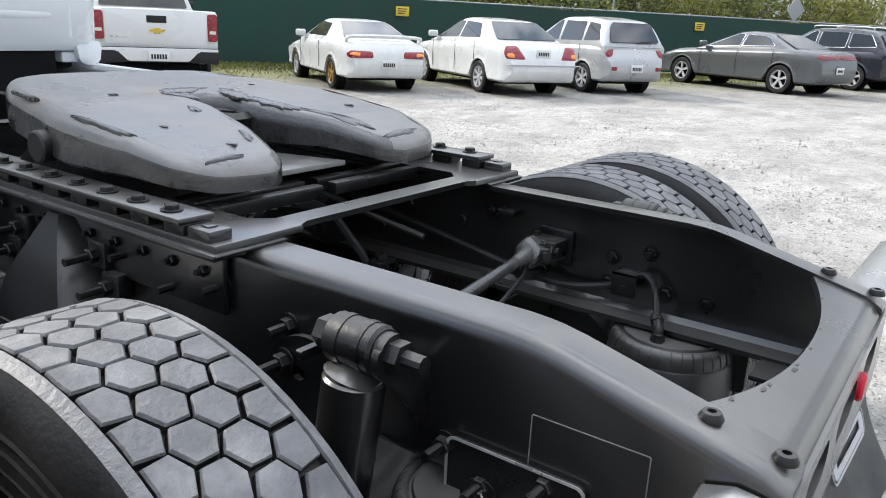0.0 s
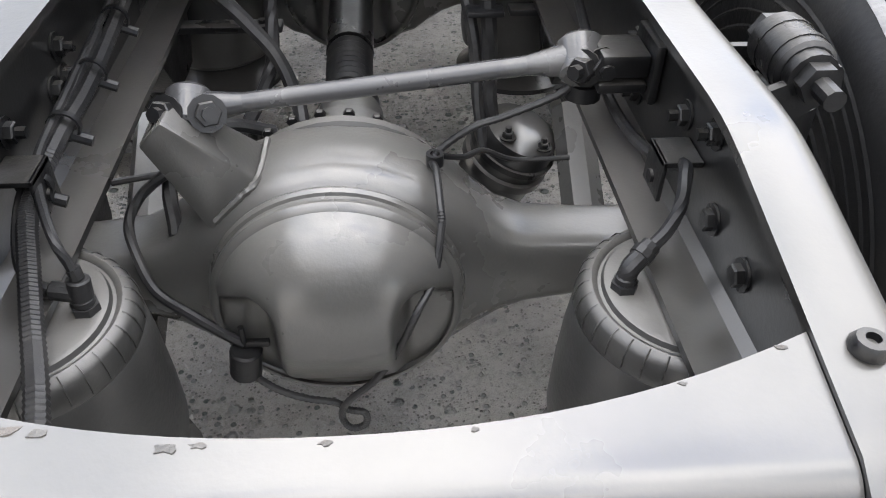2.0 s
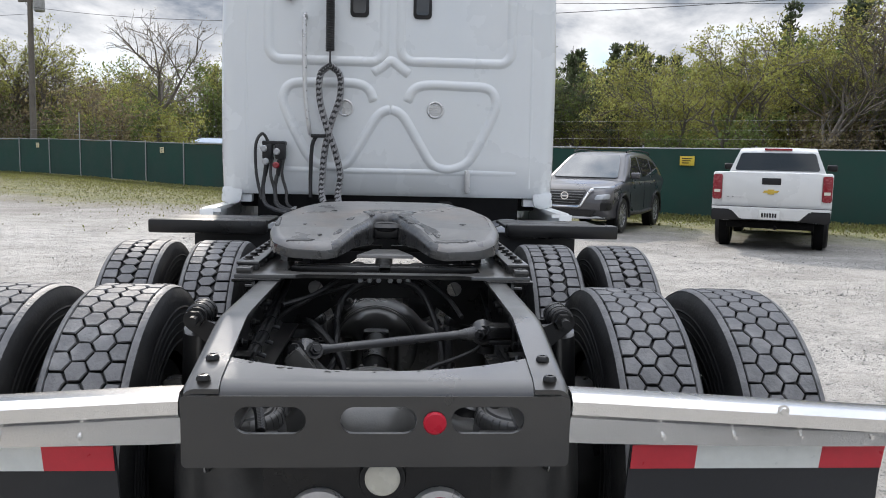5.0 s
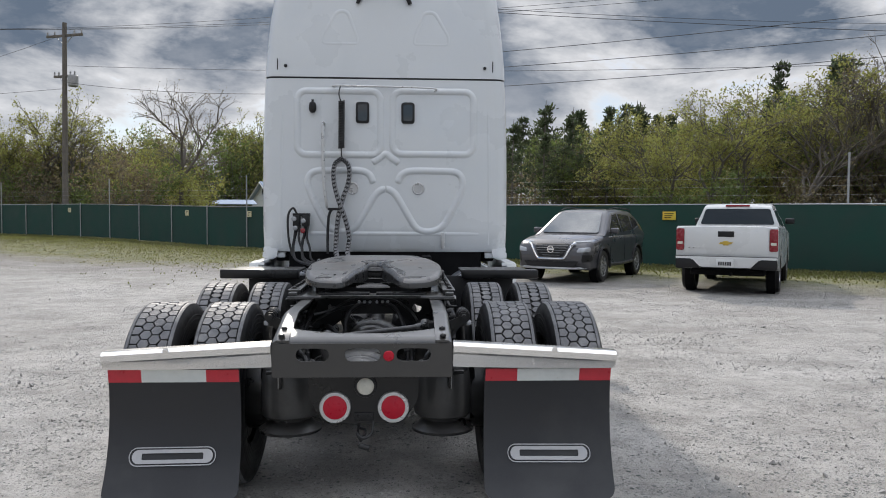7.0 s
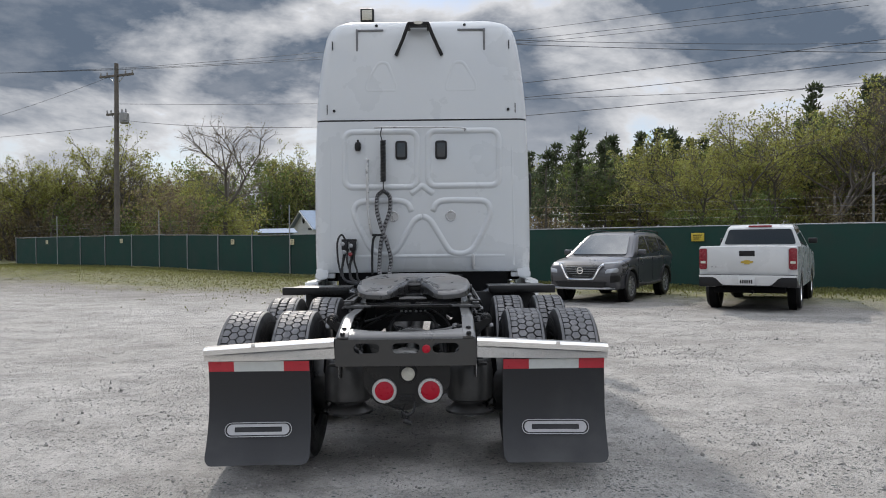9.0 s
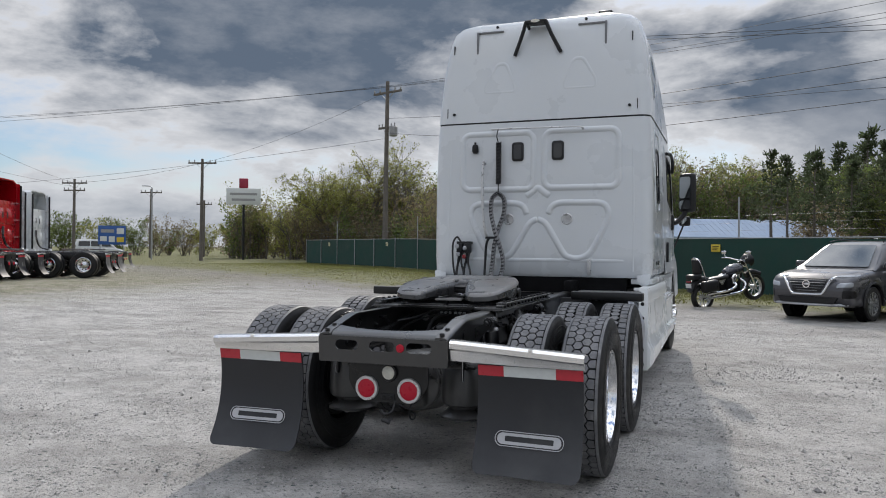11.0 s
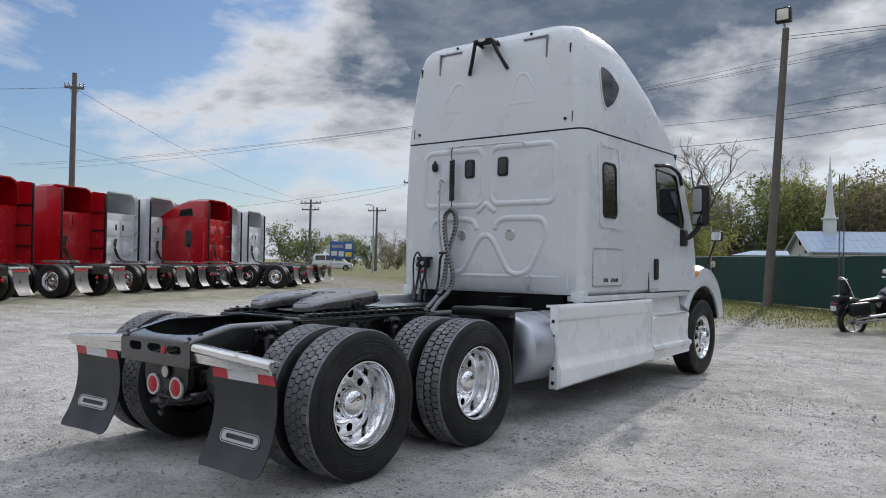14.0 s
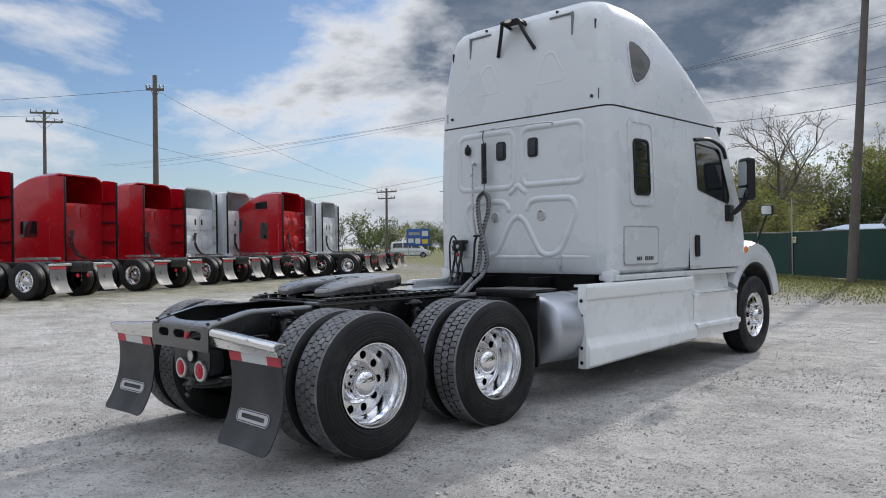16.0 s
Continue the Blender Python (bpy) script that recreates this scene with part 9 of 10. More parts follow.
# road sign beyond the fence
rsn = thing("road_sign", "back of a grey diamond road sign on a post", "sign", at=pose(33.0, 7.2, 0, 0, 0, -30))
bm = bmesh.new()
prism(bm, [(0, 1.9), (0.5, 2.4), (0, 2.9), (-0.5, 2.4)], at_y(0), 0.01)
part("board", bm, M_GALV, rsn)
bm = bmesh.new()
cyl(bm, (0, 0.03, -0.2), (0, 0.03, 2.8), 0.03, seg=6)
part("post", bm, M_GALV, rsn)

# bill board, pylon sign far off
M_BLUE = mat("blue_board", (0.03, 0.10, 0.32), 0.5, 0.0, 0.15, 2, 30, 0.0)
bb = thing("billboard", "blue roadside board with pale panels", "sign", at=pose(-59.0, 59.2, 0, 0, 0, 45) @ Matrix.Diagonal((0.64, 0.64, 0.86, 1)))
bm = bmesh.new()
box(bm, -2.1, 2.1, -0.06, 0.06, 1.9, 4.2, 0.02)
part("board", bm, M_BLUE, bb)
for x0, x1, z0, z1, mt in ((-1.8, -0.8, 2.3, 2.9, M_REFLW), (-0.5, 0.4, 2.2, 2.9, M_REFLW), (0.7, 1.8, 3.2, 3.9, M_REFLW), (-1.7, 0.3, 3.35, 3.75, M_CERAMIC), (0.7, 1.8, 2.2, 2.8, M_NOTICE)):
    bm = bmesh.new()
    box(bm, x0, x1, -0.075, -0.06, z0, z1)
    part("panel", bm, mt, bb)
for x in (-1.8, 1.8):
    bm = bmesh.new()
    box(bm, x - 0.08, x + 0.08, -0.05, 0.05, -0.2, 1.95)
    part("post", bm, M_GALV, bb)
ps = thing("pylon_sign", "white pylon sign with red box above", "sign", at=pose(-44.7, 62.1, 0, 0, 0, 30) @ Matrix.Diagonal((0.9, 0.9, 0.97, 1)))
bm = bmesh.new()
box(bm, -1.9, 1.9, -0.15, 0.15, 6.0, 7.7, 0.03)
part("board", bm, M_REFLW, ps)
bm = bmesh.new()
box(bm, -0.5, 0.5, -0.16, 0.16, 7.72, 8.75, 0.08)
part("emblem_box", bm, mat("dark_red_sign", (0.33, 0.02, 0.05), 0.4), ps)
bm = bmesh.new()
cyl(bm, (0, 0, -0.3), (0, 0, 6.05), 0.14, seg=10)
part("post", bm, M_PLASTIC, ps)
for z, w in ((7.1, 1.5), (6.5, 1.3)):
    bm = bmesh.new()
    box(bm, -w, w, -0.165, -0.15, z - 0.12, z + 0.12)
    part("lettering_bar", bm, M_CERAMIC, ps)

# van parked far off by the road
e, sg, eg = car("van", "white van parked far off by the road", pose(-66.0, 64.6, 0.15, 0, 0, -45), M_CARWHITE, 5.2, 1.95, 3.0, 0.34,
    [(-2.5, 0.34), (-2.58, 0.6), (-2.55, 1.15), (1.2, 1.15), (2.1, 1.0), (2.5, 0.8), (2.55, 0.5), (2.45, 0.34)],
    [(-2.5, 1.1), (-2.4, 2.05), (0.9, 2.05), (1.75, 1.1)], -1.4, tumble=0.16, category="van")
sg([(-2.2, 1.3), (-2.15, 1.85), (-1.0, 1.88), (-1.0, 1.28)])
sg([(-0.9, 1.28), (-0.9, 1.88), (0.1, 1.88), (0.1, 1.26)])
sg([(0.2, 1.26), (0.2, 1.88), (0.75, 1.86), (1.3, 1.24)])
eg((1.68, 1.2), (0.98, 1.98), nm="windscreen")

# church beyond the fence
M_METALROOF = mat("pale_blue_metal_roof", (0.30, 0.37, 0.47), 0.85, 0.0, 0.06, 2, 60, 0.0, spec=0.1)
M_SIDING = mat("white_siding", (0.62, 0.63, 0.62), 0.7, 0.0, 0.06, 3, 40, 0.05)
ch = thing("church", "white church with pale blue metal roof and steeple", "building", at=pose(-16.9, 87.0, 0, 0, 0, 30))
bm = bmesh.new()
prism(bm, [(-3.9, -0.3), (3.9, -0.3), (3.9, 3.3), (0, 5.25), (-3.9, 3.3)], at_x(0.5), 33.0)
part("wall", bm, M_SIDING, ch)
for s in (-1, 1):
    bm = bmesh.new()
    rings(bm, [[(x, y, z + o) for x, y, z in ((0.0, s * 4.6, 3.0), (34.0, s * 4.6, 3.0), (34.0, 0.0, 5.3), (0.0, 0.0, 5.3))] for o in (0.0, 0.12)])
    rf = part("roof", bm, M_METALROOF, ch)
    bm = bmesh.new()
    cyl(bm, (-0.03, s * 4.6, 2.98), (-0.03, 0.0, 5.28), 0.09, seg=4)
    part("barge_board", bm, M_SIDING, rf)
    if s < 0:
        for k in range(44):
            bm = bmesh.new()
            x = 0.3 + 0.77 * k
            cyl(bm, (x, -4.58, 3.13), (x, -0.05, 5.42), 0.014, seg=4)
            part("seam", bm, M_METALROOF, rf)
bm = bmesh.new()
lathe(bm, [(0.42, -0.04), (0.42, 0.03), (0.33, 0.05), (0.33, 0.0), (0.0, 0.0)], Matrix.Translation((0.48, 0, 4.25)) @ Matrix.Rotation(radians(-90), 4, "Y"), 20)
part("round_window", bm, M_GLASS, ch, "small round gable window")
for k in range(4):
    bm = bmesh.new()
    box(bm, 0.44, 0.48, -3.1 + 0.42 * k, -2.8 + 0.42 * k, 3.05, 3.25)
    part("sign_bar", bm, M_PLASTIC, ch)
bm = bmesh.new()
box(bm, 2.95, 4.05, -0.55, 0.55, 4.7, 6.75, 0.05)
box(bm, 2.8, 4.2, -0.7, 0.7, 6.75, 6.95, 0.04)
rings(bm, [[(3.5 + r * math.cos(k * math.pi / 4 + 0.39), r * math.sin(k * math.pi / 4 + 0.39), z) for k in range(8)] for r, z in ((0.62, 6.95), (0.52, 7.3), (0.40, 8.4), (0.2, 11.0), (0.02, 13.6))])
part("steeple", bm, M_SIDING, ch, "white octagonal steeple")
sh = thing("canopy", "low pale metal carport roof behind the fence", "canopy", at=pose(-19.0, 84.0, 0))
bm = bmesh.new()
rings(bm, [[(x, y, z + o) for x, y, z in ((-3.2, -2.0, 2.65), (2.8, -2.0, 2.65), (2.0, 0, 3.15), (-1.6, 0, 3.15))] for o in (0.0, 0.06)])
part("roof", bm, M_METALROOF, sh)
for x in (-2.8, 2.2):
    bm = bmesh.new()
    cyl(bm, (x, -1.8, -0.2), (x, -1.8, 2.75), 0.05, seg=6)
    part("post", bm, M_GALV, sh)

# lattice mast beside the fence
M_MAST = mat("dull_grey_mast_steel", (0.10, 0.10, 0.10), 0.6, 0.0, 0.3, 3, 40, 0.1)
lm = thing("lattice_mast", "grey steel lattice mast by the fence", "mast", at=pose(-0.5, 25.2, 0, 0, 0, -40))
for s in (-1, 1):
    bm = bmesh.new()
    cyl(bm, (s * 0.11, 0, -0.2), (s * 0.11, 0, 4.6), 0.018, seg=6)
    part("leg", bm, M_MAST, lm)
for k in range(17):
    bm = bmesh.new()
    cyl(bm, (-0.11, 0, 0.2 + 0.25 * k), (0.11, 0, 0.2 + 0.25 * k), 0.007, seg=4)
    cyl(bm, (-0.11, 0, 0.2 + 0.25 * k), (0.11, 0, 0.45 + 0.25 * k), 0.007, seg=4)
    cyl(bm, (0.11, 0.01, 0.2 + 0.25 * k), (-0.11, 0.01, 0.45 + 0.25 * k), 0.007, seg=4)
    part("rung", bm, M_MAST, lm)

# ---- trees ----
M_BARK = mat("grey_brown_bark", (0.125, 0.11, 0.095), 0.9, 0.0, 0.35, 3, 30, 0.5)


def leaf_mat(name, base, through=0.5):
    """Leaves that let part of the light through, each of its own shade."""
    m = mat(name, base, 0.7, 0.0, 0.3, 0.6, 8, 0.0, island=0.4)
    nt = m.node_tree
    b, out = nt.nodes["Principled BSDF"], nt.nodes["Material Output"]
    tr = nt.nodes.new("ShaderNodeBsdfTranslucent")
    nt.links.new(b.inputs["Base Color"].links[0].from_socket, tr.inputs[0])
    mx = nt.nodes.new("ShaderNodeMixShader")
    mx.inputs[0].default_value = through
    nt.links.new(b.outputs[0], mx.inputs[1])
    nt.links.new(tr.outputs[0], mx.inputs[2])
    nt.links.new(mx.outputs[0], out.inputs[0])
    return m


M_LEAF_Y = leaf_mat("spring_leaf_yellow_green", (0.285, 0.292, 0.085))
M_LEAF_G = leaf_mat("spring_leaf_green", (0.135, 0.175, 0.052))
M_LEAF_B = leaf_mat("budding_leaf_brown", (0.2, 0.165, 0.095))
M_NEEDLE = leaf_mat("pine_needles", (0.07, 0.092, 0.045), 0.45)
rng = random.Random(7)


def rand_dir(r):
    while True:
        v = Vector((r.uniform(-1, 1), r.uniform(-1, 1), r.uniform(-1, 1)))
        if 0.1 < v.length < 1:
            return v.normalized()


class MeshSink:
    """Collects faces fast, for crowns of many leaves."""

    def __init__(self):
        self.v, self.f = [], []

    def quad(self, c, a, b):
        n = len(self.v)
        self.v += [c - a - b, c + a - b * 0.6, c + a * 0.8 + b, c - a * 0.7 + b]
        self.f.append((n, n + 1, n + 2, n + 3))

    def leaf(self, c, a, b):
        n = len(self.v)
        self.v += [c - a, c + b * 0.9, c + a * 0.9 - b * 0.5]
        self.f.append((n, n + 1, n + 2))

    def limb(self, p0, p1, r0, r1, k=5):
        d = (p1 - p0)
        s = d.cross(Vector((0.3, 0.9, 0.2)))
        s.normalize()
        u = s.cross(d).normalized()
        n = len(self.v)
        for p, r in ((p0, r0), (p1, r1)):
            for i in range(k):
                a = 2 * math.pi * i / k
                self.v.append(p + (s * math.cos(a) + u * math.sin(a)) * r)
        for i in range(k):
            self.f.append((n + i, n + (i + 1) % k, n + k + (i + 1) % k, n + k + i))

    def mesh(self, name, mt, smooth=False):
        me = bpy.data.meshes.new(name)
        me.from_pydata(self.v, [], self.f)
        me.materials.append(mt)
        if smooth:
            me.polygons.foreach_set("use_smooth", [True] * len(me.polygons))
        return me


def broadleaf(seed, h, leaf, leaves, size, spread=1.0, depth=4):
    r = random.Random(seed)
    wood, crown = MeshSink(), MeshSink()
    tips = []

    def grow(p, d, ln, rad, level):
        steps = 3 if level < 2 else 2 if level < 4 else 1
        q = p
        for k in range(steps):
            d = (d + rand_dir(r) * (0.07 + 0.05 * level) + Vector((0, 0, 0.07 if level < 2 else 0.03))).normalized()
            n = q + d * ln / steps
            r1 = rad * (1 - 0.28 * (k + 1) / steps)
            wood.limb(q, n, rad * (1 - 0.28 * k / steps), r1, 6 if level < 2 else 4 if level < 3 else 3)
            if level >= 2:
                tips.append(n)
            if level > 0 and level < depth and k < steps - 1 and r.random() < (0.7 if level < 3 else 0.45):
                side = (d + rand_dir(r) * 0.7).normalized()
                grow(n, side, ln * r.uniform(0.45, 0.65), r1 * 0.55, level + 1)
            q = n
        if level < depth:
            for _ in range(r.choice((2, 3)) if level else r.choice((3, 4))):
                a = rand_dir(r)
                a.z *= 0.5
                nd = (d * 0.9 + a * (0.56 if level else 0.62) * spread).normalized()
                grow(q, nd, ln * r.uniform(0.6, 0.8), rad * 0.6, level + 1)

    grow(Vector((0, 0, -0.2)), Vector((0, 0, 1)), h * 0.30, h * 0.013 + 0.03, 0)
    if leaves:
        for _ in range(leaves):
            c = r.choice(tips) + rand_dir(r) * r.uniform(0.02, 0.34)
            a, b = rand_dir(r), rand_dir(r)
            s = size * r.uniform(0.5, 1.3)
            crown.leaf(c, a * s, b.cross(a).normalized() * s * 0.9)
    return wood.mesh("trunk", M_BARK, True), crown.mesh("crown", leaf)


def pine(seed, h):
    """A tall bare trunk with a ragged crown of needle puffs on upswept branches."""
    r = random.Random(seed)
    wood, crown = MeshSink(), MeshSink()
    p, d = Vector((0, 0, -0.2)), Vector((0, 0, 1))
    n, axis = 9, []
    for k in range(n):
        q = p + (d + rand_dir(r) * 0.035) * h / n
        wood.limb(p, q, 0.15 * (1 - k / n) + 0.03, 0.15 * (1 - (k + 1) / n) + 0.02, 6)
        axis.append(q)
        p = q
    z = h * r.uniform(0.38, 0.5)
    while z < h * 0.985:
        t = (z / h - 0.38) / 0.62
        for _ in range(r.randint(2, 4)):
            a = r.uniform(0, 2 * math.pi)
            ln = (0.4 + 2.2 * math.sin(min(1.0, 0.25 + t) * math.pi) ** 0.8) * r.uniform(0.5, 1.1)
            e0 = Vector((axis[min(n - 1, int(z / h * n))].x, axis[min(n - 1, int(z / h * n))].y, z))
            e1 = e0 + Vector((math.cos(a) * ln, math.sin(a) * ln, ln * r.uniform(0.05, 0.5)))
            wood.limb(e0, e1, 0.035 * (1.2 - t), 0.01, 3)
            for u in (0.55, 0.8, 1.0):
                c0 = e0.lerp(e1, u) + rand_dir(r) * 0.12
                rad = r.uniform(0.3, 0.55)
                for _ in range(9):
                    o = rand_dir(r)
                    c = c0 + Vector((o.x * rad, o.y * rad, o.z * rad * 0.6)) * r.uniform(0.4, 1.0)
                    v = (o + Vector((0, 0, 0.5))).normalized()
                    w = v.cross(rand_dir(r)).normalized()
                    crown.quad(c, v * 0.17, w * 0.055)
        z += h * r.uniform(0.03, 0.055)
    return wood.mesh("trunk", M_BARK, True), crown.mesh("crown", M_NEEDLE)


def shrub(seed, h, leaf, leaves):
    r = random.Random(seed)
    wood, crown = MeshSink(), MeshSink()
    tips = []
    for _ in range(9):
        p, d = Vector((r.uniform(-0.3, 0.3), r.uniform(-0.3, 0.3), -0.1)), (Vector((0, 0, 1)) + rand_dir(r) * 0.55).normalized()
        for k in range(5):
            d = (d + rand_dir(r) * 0.25).normalized()
            q = p + d * h / 5
            wood.limb(p, q, 0.035 - 0.006 * k, 0.029 - 0.006 * k, 4)
            if k > 0:
                tips.append(q)
            for _ in range(2):
                q2 = q + (d + rand_dir(r)).normalized() * h * 0.18
                wood.limb(q, q2, 0.012, 0.005, 3)
                tips.append(q2)
            p = q
    for _ in range(leaves):
        c = r.choice(tips) + rand_dir(r) * r.uniform(0.0, 0.4)
        a = rand_dir(r)
        s = r.uniform(0.04, 0.085)
        crown.leaf(c, a * s, a.cross(rand_dir(r)).normalized() * s * 0.9)
    return wood.mesh("trunk", M_BARK, True), crown.mesh("crown", leaf)


def thicket(seed, h, leaves, leaf):
    """Tall tangled brush at a wood's edge: thin stems and a deep, uneven mass of leaf."""
    r = random.Random(seed)
    wood, crown = MeshSink(), MeshSink()
    for _ in range(14):
        p, d = Vector((r.uniform(-1.6, 1.6), r.uniform(-1.0, 1.0), -0.2)), (Vector((0, 0, 1)) + rand_dir(r) * 0.25).normalized()
        top = h * r.uniform(0.6, 1.05)
        for k in range(6):
            d = (d + rand_dir(r) * 0.16 + Vector((0, 0, 0.05))).normalized()
            q = p + d * top / 6
            wood.limb(p, q, 0.055 - 0.008 * k, 0.047 - 0.008 * k, 4)
            for _ in range(2):
                w = q + (rand_dir(r) + d * 0.6) * h * 0.13
                wood.limb(q, w, 0.015, 0.004, 3)
                for _ in range(leaves // 168):
                    c = q.lerp(w, r.uniform(0.2, 1.3)) + rand_dir(r) * r.uniform(0.1, 0.6)
                    a = rand_dir(r)
                    s = r.uniform(0.06, 0.14)
                    crown.leaf(c, a * s, a.cross(rand_dir(r)).normalized() * s * 0.9)
            p = q
    return wood.mesh("trunk", M_BARK, True), crown.mesh("crown", leaf)


KINDS = {
    "thicket_g": [thicket(s, 5.0, 3200, M_LEAF_G) for s in (71, 72)],
    "thicket_b": [thicket(s, 5.6, 2600, M_LEAF_B) for s in (73, 74)],
    "thicket_y": [thicket(s, 5.2, 2900, M_LEAF_Y) for s in (75,)],
    "bare": [broadleaf(s, h, M_LEAF_B, n, 0.04, 1.4, 5) for s, h, n in ((1, 11, 3000), (2, 11, 2400), (3, 11, 4200))],
    "bare_wide": [broadleaf(5, 11, M_LEAF_B, 3800, 0.036, 1.6, 5)],
    "yellow": [broadleaf(s, 10.0, M_LEAF_Y, n, 0.076, 1.35, 5) for s, n in ((11, 6200), (12, 6800), (13, 5600))],
    "yellow_big": [broadleaf(s, 10.0, M_LEAF_Y, 8500, 0.074, 1.4, 5) for s in (14, 15)],
    "green": [broadleaf(s, 10.0, M_LEAF_G, n, 0.088, 1.2, 5) for s, n in ((21, 6500), (22, 7000))],
    "pine": [pine(s, 11.0) for s in (31, 32, 33)],
    "shrub_y": [shrub(s, 2.6, M_LEAF_Y, 3000) for s in (41, 42)],
    "shrub_g": [shrub(s, 2.6, M_LEAF_G, 3000) for s in (51, 52)],
    "shrub_b": [shrub(s, 2.8, M_LEAF_B, 2400) for s in (61,)],
}
TREE_LABEL = {"thicket_g": "tall green thicket at the edge of the wood", "thicket_b": "brown budding thicket at the edge of the wood", "thicket_y": "yellow-green thicket at the edge of the wood", "bare": "bare deciduous tree with sparse brown buds", "bare_wide": "wide-crowned bare tree with fine brown twigs", "yellow": "deciduous tree in yellow-green spring leaf", "yellow_big": "tall broad tree in yellow-green spring leaf", "green": "deciduous tree in fresh green leaf", "pine": "dark green pine with ragged crown",
    "shrub_y": "yellow-green spring brush beyond the fence", "shrub_g": "green undergrowth beyond the fence", "shrub_b": "brown leafless brush beyond the fence"}


def plant(kind, x, y, scale):
    wood, crown = rng.choice(KINDS[kind])
    e = thing("shrub" if kind[:2] in ("sh", "th") else "tree", TREE_LABEL[kind], "shrub" if kind[:2] in ("sh", "th") else "tree", "trees beyond the fence", pose(x, y, ground_z(x, y) - 0.05, 0, 0, rng.uniform(0, 360)) @ Matrix.Diagonal((scale, scale, scale * rng.uniform(0.92, 1.08), 1)))
    for me in (wood, crown):
        o = new(me.name.split(".")[0], me)
        o.parent = e


def belt(a, b, n, kinds, h0, h1, depth, base=10.5):
    """Trees along a line, thrown back over a depth."""
    ax, ay = a
    dx, dy = b[0] - ax, b[1] - ay
    ln = math.hypot(dx, dy)
    nx, ny = -dy / ln, dx / ln
    if nx * 0.5 + ny * 0.85 < 0:
        nx, ny = -nx, -ny
    for k in range(n):
        t = (k + rng.uniform(0.1, 0.9)) / n
        d = rng.uniform(0, depth)
        h = (h0 + (h1 - h0) * t) * rng.uniform(0.82, 1.12)
        plant(rng.choice(kinds), ax + dx * t + nx * d, ay + dy * t + ny * d, h / base)


# right-hand wood, taller to the right
belt((52, 6), (26, 25), 16, ["bare", "yellow", "yellow", "bare"], 10.6, 10.3, 7)
belt((34, 14), (16, 29), 16, ["bare", "yellow", "yellow", "yellow", "bare"], 10.6, 9.6, 6)
belt((20, 28), (6, 42), 22, ["pine", "yellow", "yellow", "green", "yellow"], 8.8, 7.2, 6)
belt((24, 36), (8, 52), 18, ["pine", "pine", "yellow", "green"], 10.2, 8.6, 8)
belt((14, 40), (4, 60), 12, ["pine", "yellow", "pine"], 8.6, 8.6, 6)
belt((50, 1), (24, 15), 26, ["shrub_y", "shrub_y", "shrub_g", "shrub_y"], 3.8, 3.4, 6, 2.6)
belt((40, 11), (20, 24), 14, ["yellow", "yellow", "bare"], 8.2, 7.8, 5)
belt((30, 13), (9, 27), 13, ["shrub_y", "shrub_g", "shrub_b"], 2.4, 2.3, 7, 2.6)
belt((20, 24), (7, 36), 14, ["bare", "yellow", "green"], 7.0, 6.0, 4)
belt((12, 30), (3, 42), 10, ["shrub_g", "shrub_b"], 3.0, 2.8, 5, 2.6)
plant("shrub_g", 13.2, 26.0, 1.3)
for x, y, k in ((11.6, 29.0, 0.70), (13.0, 28.0, 0.76), (14.6, 28.5, 0.80), (15.8, 26.0, 0.77), (17.4, 26.5, 0.80), (19.5, 24.0, 0.74), (21.5, 23.5, 0.76), (12.2, 31.5, 0.78)):
    plant("bare" if x > 15 else "yellow", x, y, k)
for x, y, k in ((4.4, 34.0, 0.52), (5.6, 35.5, 0.57), (7.0, 34.5, 0.58), (8.6, 35.0, 0.62), (9.8, 33.0, 0.6)):
    plant("pine", x, y, k)
# left-hand trees round the church and the pole
belt((18, 120), (-26, 106), 20, ["green", "yellow_big", "yellow_big", "yellow_big", "bare"], 18.0, 16.5, 6)
belt((-23, 66), (-46, 72), 13, ["green", "bare", "yellow", "yellow"], 10.0, 9.5, 10)
belt((-18, 50), (-40, 66), 22, ["shrub_g", "shrub_b", "shrub_y"], 4.5, 4.0, 8, 2.6)
belt((18, 116), (-22, 102), 18, ["thicket_g", "thicket_g", "thicket_y", "thicket_b"], 11.5, 11.0, 3, 5.2)
belt((-22, 100), (-38, 90), 9, ["thicket_g", "thicket_b"], 10.5, 9.0, 4, 5.2)
belt((-24, 100), (-38, 94), 4, ["yellow_big", "bare"], 15.0, 13.0, 4)
belt((-19.5, 64), (-30, 62), 9, ["thicket_g", "thicket_b", "thicket_g", "thicket_y"], 6.0, 5.6, 5, 5.2)
belt((-28, 62), (-52, 68), 15, ["thicket_b", "thicket_g", "thicket_b", "thicket_y"], 6.4, 7.4, 6, 5.2)
belt((-29, 60), (-37, 62), 5, ["yellow_big"], 12.5, 10.5, 2)
belt((-36, 66), (-56, 72), 7, ["yellow_big", "bare", "yellow_big"], 8.5, 7.5, 4)
belt((-20, 70), (-27, 69), 3, ["yellow_big", "bare"], 8.5, 8.0, 3)
plant("bare_wide", -17.6, 58.0, 1.3)
plant("bare", -27.5, 60.0, 0.85)
belt((-46, 84), (-84, 78), 14, ["shrub_g", "shrub_b", "shrub_y"], 4.0, 4.5, 10, 2.6)
belt((-84, 78), (-150, 30), 18, ["shrub_g", "shrub_g", "shrub_b"], 6.0, 6.5, 14, 2.6)
belt((-60, 96), (-110, 84), 12, ["green", "bare", "yellow"], 6.5, 6.0, 14)
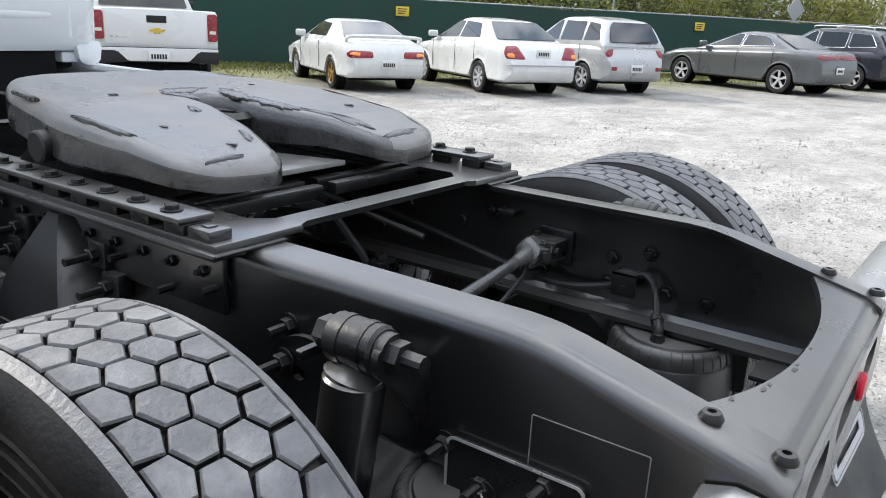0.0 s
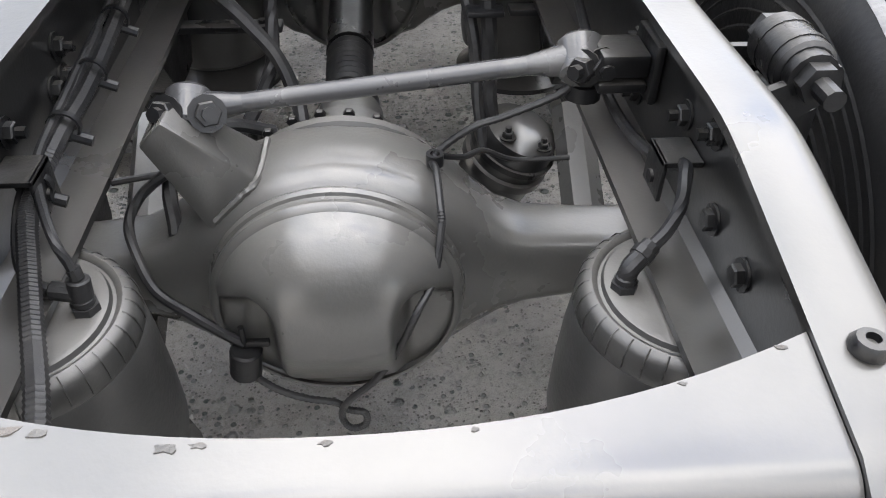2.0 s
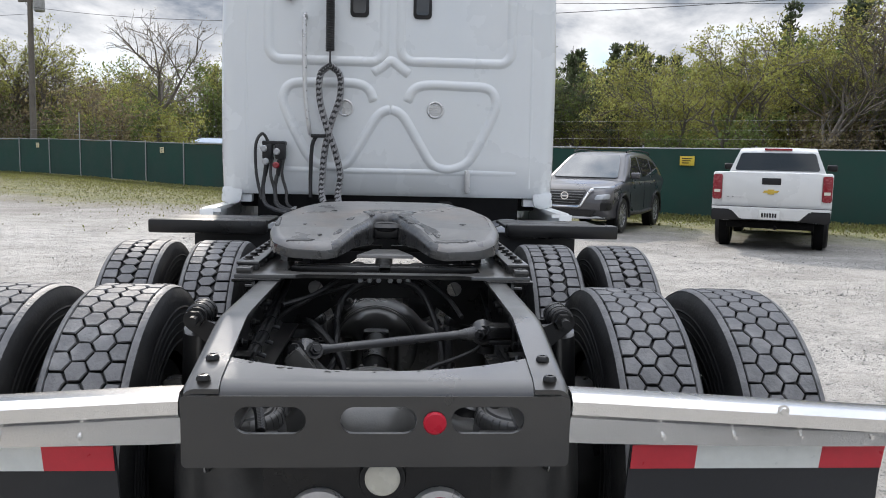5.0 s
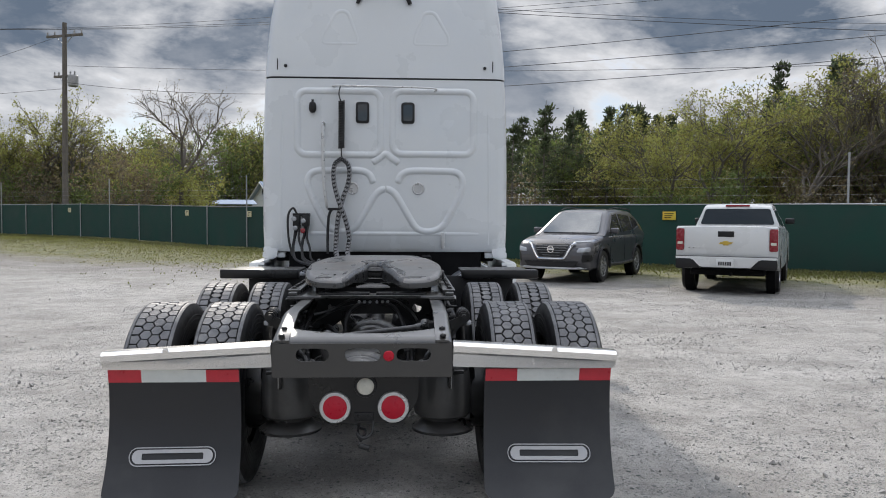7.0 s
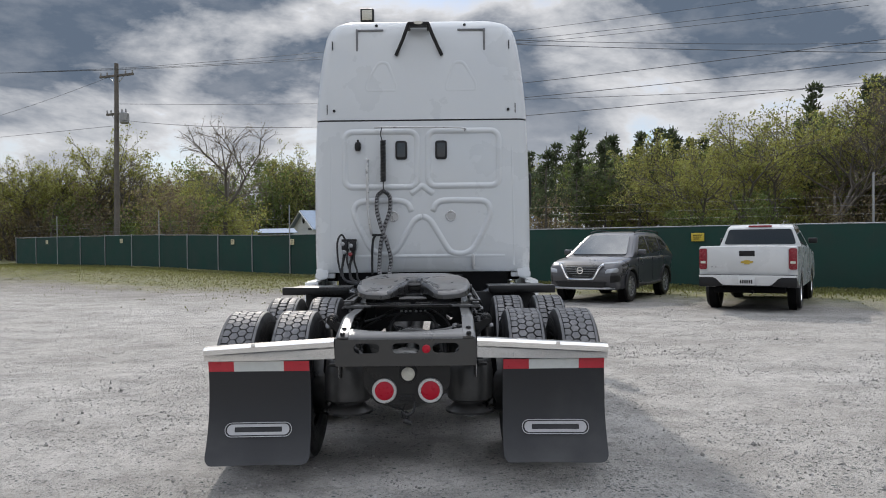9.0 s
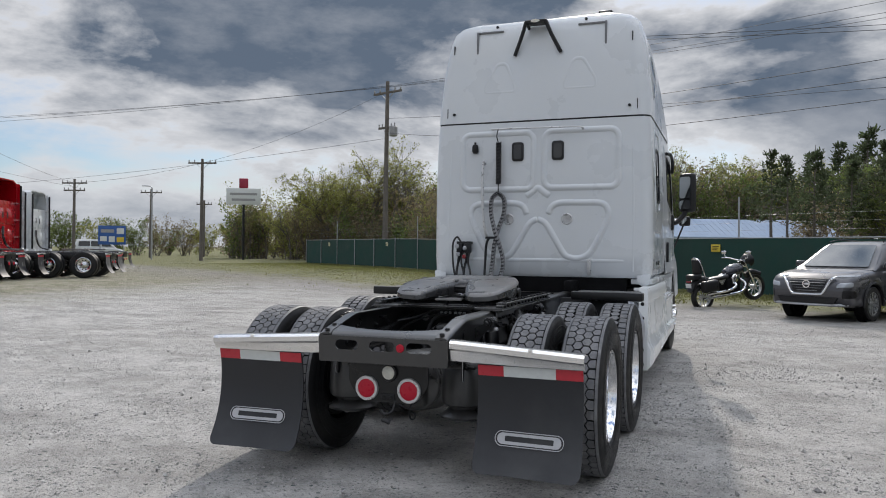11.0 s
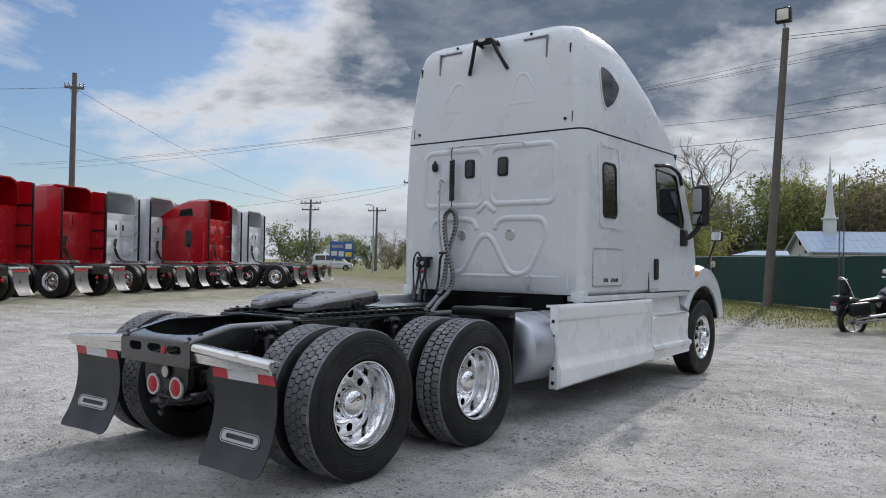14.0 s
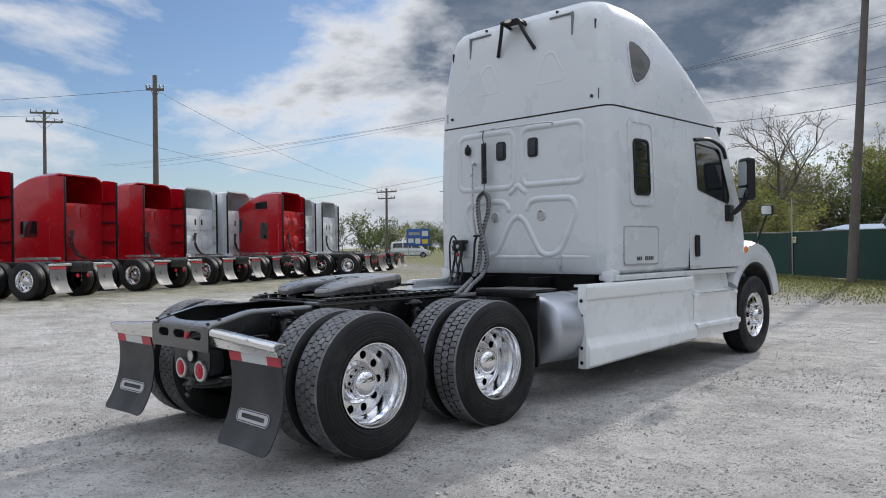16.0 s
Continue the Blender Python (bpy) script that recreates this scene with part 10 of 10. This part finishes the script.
belt((-140, 30), (-150, -60), 14, ["shrub_g", "shrub_b"], 6.0, 6.0, 14, 2.6)
plant("yellow", -41.5, 66.0, 0.7)
belt((33, 17), (8, 33), 16, ["shrub_b", "shrub_g", "shrub_y", "shrub_b"], 4.0, 3.6, 5, 2.6)
belt((30, 28), (12, 46), 12, ["thicket_b", "thicket_g", "thicket_b"], 5.0, 4.6, 4, 5.2)

# ---- loose stones and grass tufts ----
M_STONE = mat("limestone_gravel", (0.40, 0.39, 0.372), 0.9, 0.0, 0.25, 8, 60, 0.3, island=0.35)


def scatter_stones():
    r = random.Random(5)
    v, f = [], []
    base = [Vector(p) for p in ((1, 0, 0), (-1, 0, 0), (0, 1, 0), (0, -1, 0), (0, 0, 1), (0, 0, -1))]
    faces = ((0, 2, 4), (2, 1, 4), (1, 3, 4), (3, 0, 4), (2, 0, 5), (1, 2, 5), (3, 1, 5), (0, 3, 5))
    for i in range(85000):
        near = i % 3
        x, y = (r.uniform(-2.5, 8.5), r.uniform(-5, 7)) if near == 0 else (r.uniform(-8, 12), r.uniform(-5, 13)) if near == 1 else (r.uniform(-4, 12), r.uniform(-3, 12))
        if noise.noise((x * 0.55, y * 0.8, 9)) + 0.6 * noise.noise((x * 1.9, y * 2.4, 4)) < r.uniform(-0.25, 0.5):
            continue
        s = 0.004 + 0.008 * r.random() ** 2.5
        if r.random() < 0.008:
            s = r.uniform(0.014, 0.026)
        n = len(v)
        z = ground_z(x, y) + noise.noise((x * 0.5, y * 0.5, 0)) * 0.02 + noise.noise((x * 2.1, y * 2.1, 3)) * 0.008 - 0.012
        rot = Euler((r.uniform(0, 6), r.uniform(0, 6), r.uniform(0, 6))).to_matrix()
        sc = (r.uniform(0.7, 1.4), r.uniform(0.7, 1.4), r.uniform(0.5, 0.9))
        for p in base:
            q = rot @ Vector((p.x * sc[0], p.y * sc[1], p.z * sc[2]))
            v.append((x + q.x * s, y + q.y * s, z + s * 0.35 + q.z * s))
        f += [tuple(n + k for k in t) for t in faces]
    me = bpy.data.meshes.new("gravel")
    me.from_pydata(v, [], f)
    me.materials.append(M_STONE)
    tagged(new("gravel", me), "loose pale limestone gravel scattered on the lot", "gravel", kind="stuff")


scatter_stones()
M_BLADE = leaf_mat("dry_green_grass", (0.175, 0.18, 0.055), 0.4)


def scatter_grass():
    r = random.Random(6)
    sink = MeshSink()
    total = sum(math.dist(a, b) for a, b in zip(FENCE, FENCE[1:]))
    for i in range(75000):
        s = r.uniform(8, total)
        (x, y), ang = fence_point(s)
        back = abs(r.gauss(0, 1.5 if s < 50 else 4.0)) + 0.6 * noise.noise((x * 0.5, y * 0.5, 2))
        x, y = x - 0.52 * back * 1.0, y - 0.85 * back
        h = r.uniform(0.01, 0.03) * (2.0 if back < 0.3 else 1.0)
        up = (Vector((0, 0, 1)) + rand_dir(r) * 0.5).normalized() * h
        side = Vector((r.uniform(-1, 1), r.uniform(-1, 1), 0)).normalized() * r.uniform(0.008, 0.02)
        sink.quad(Vector((x, y, ground_z(x, y) - 0.01)) + up * 0.9, side, up)
    o = new("grass", sink.mesh("grass", M_BLADE))
    tagged(o, "ragged spring grass along the fence foot", "grass", kind="stuff")


scatter_grass()
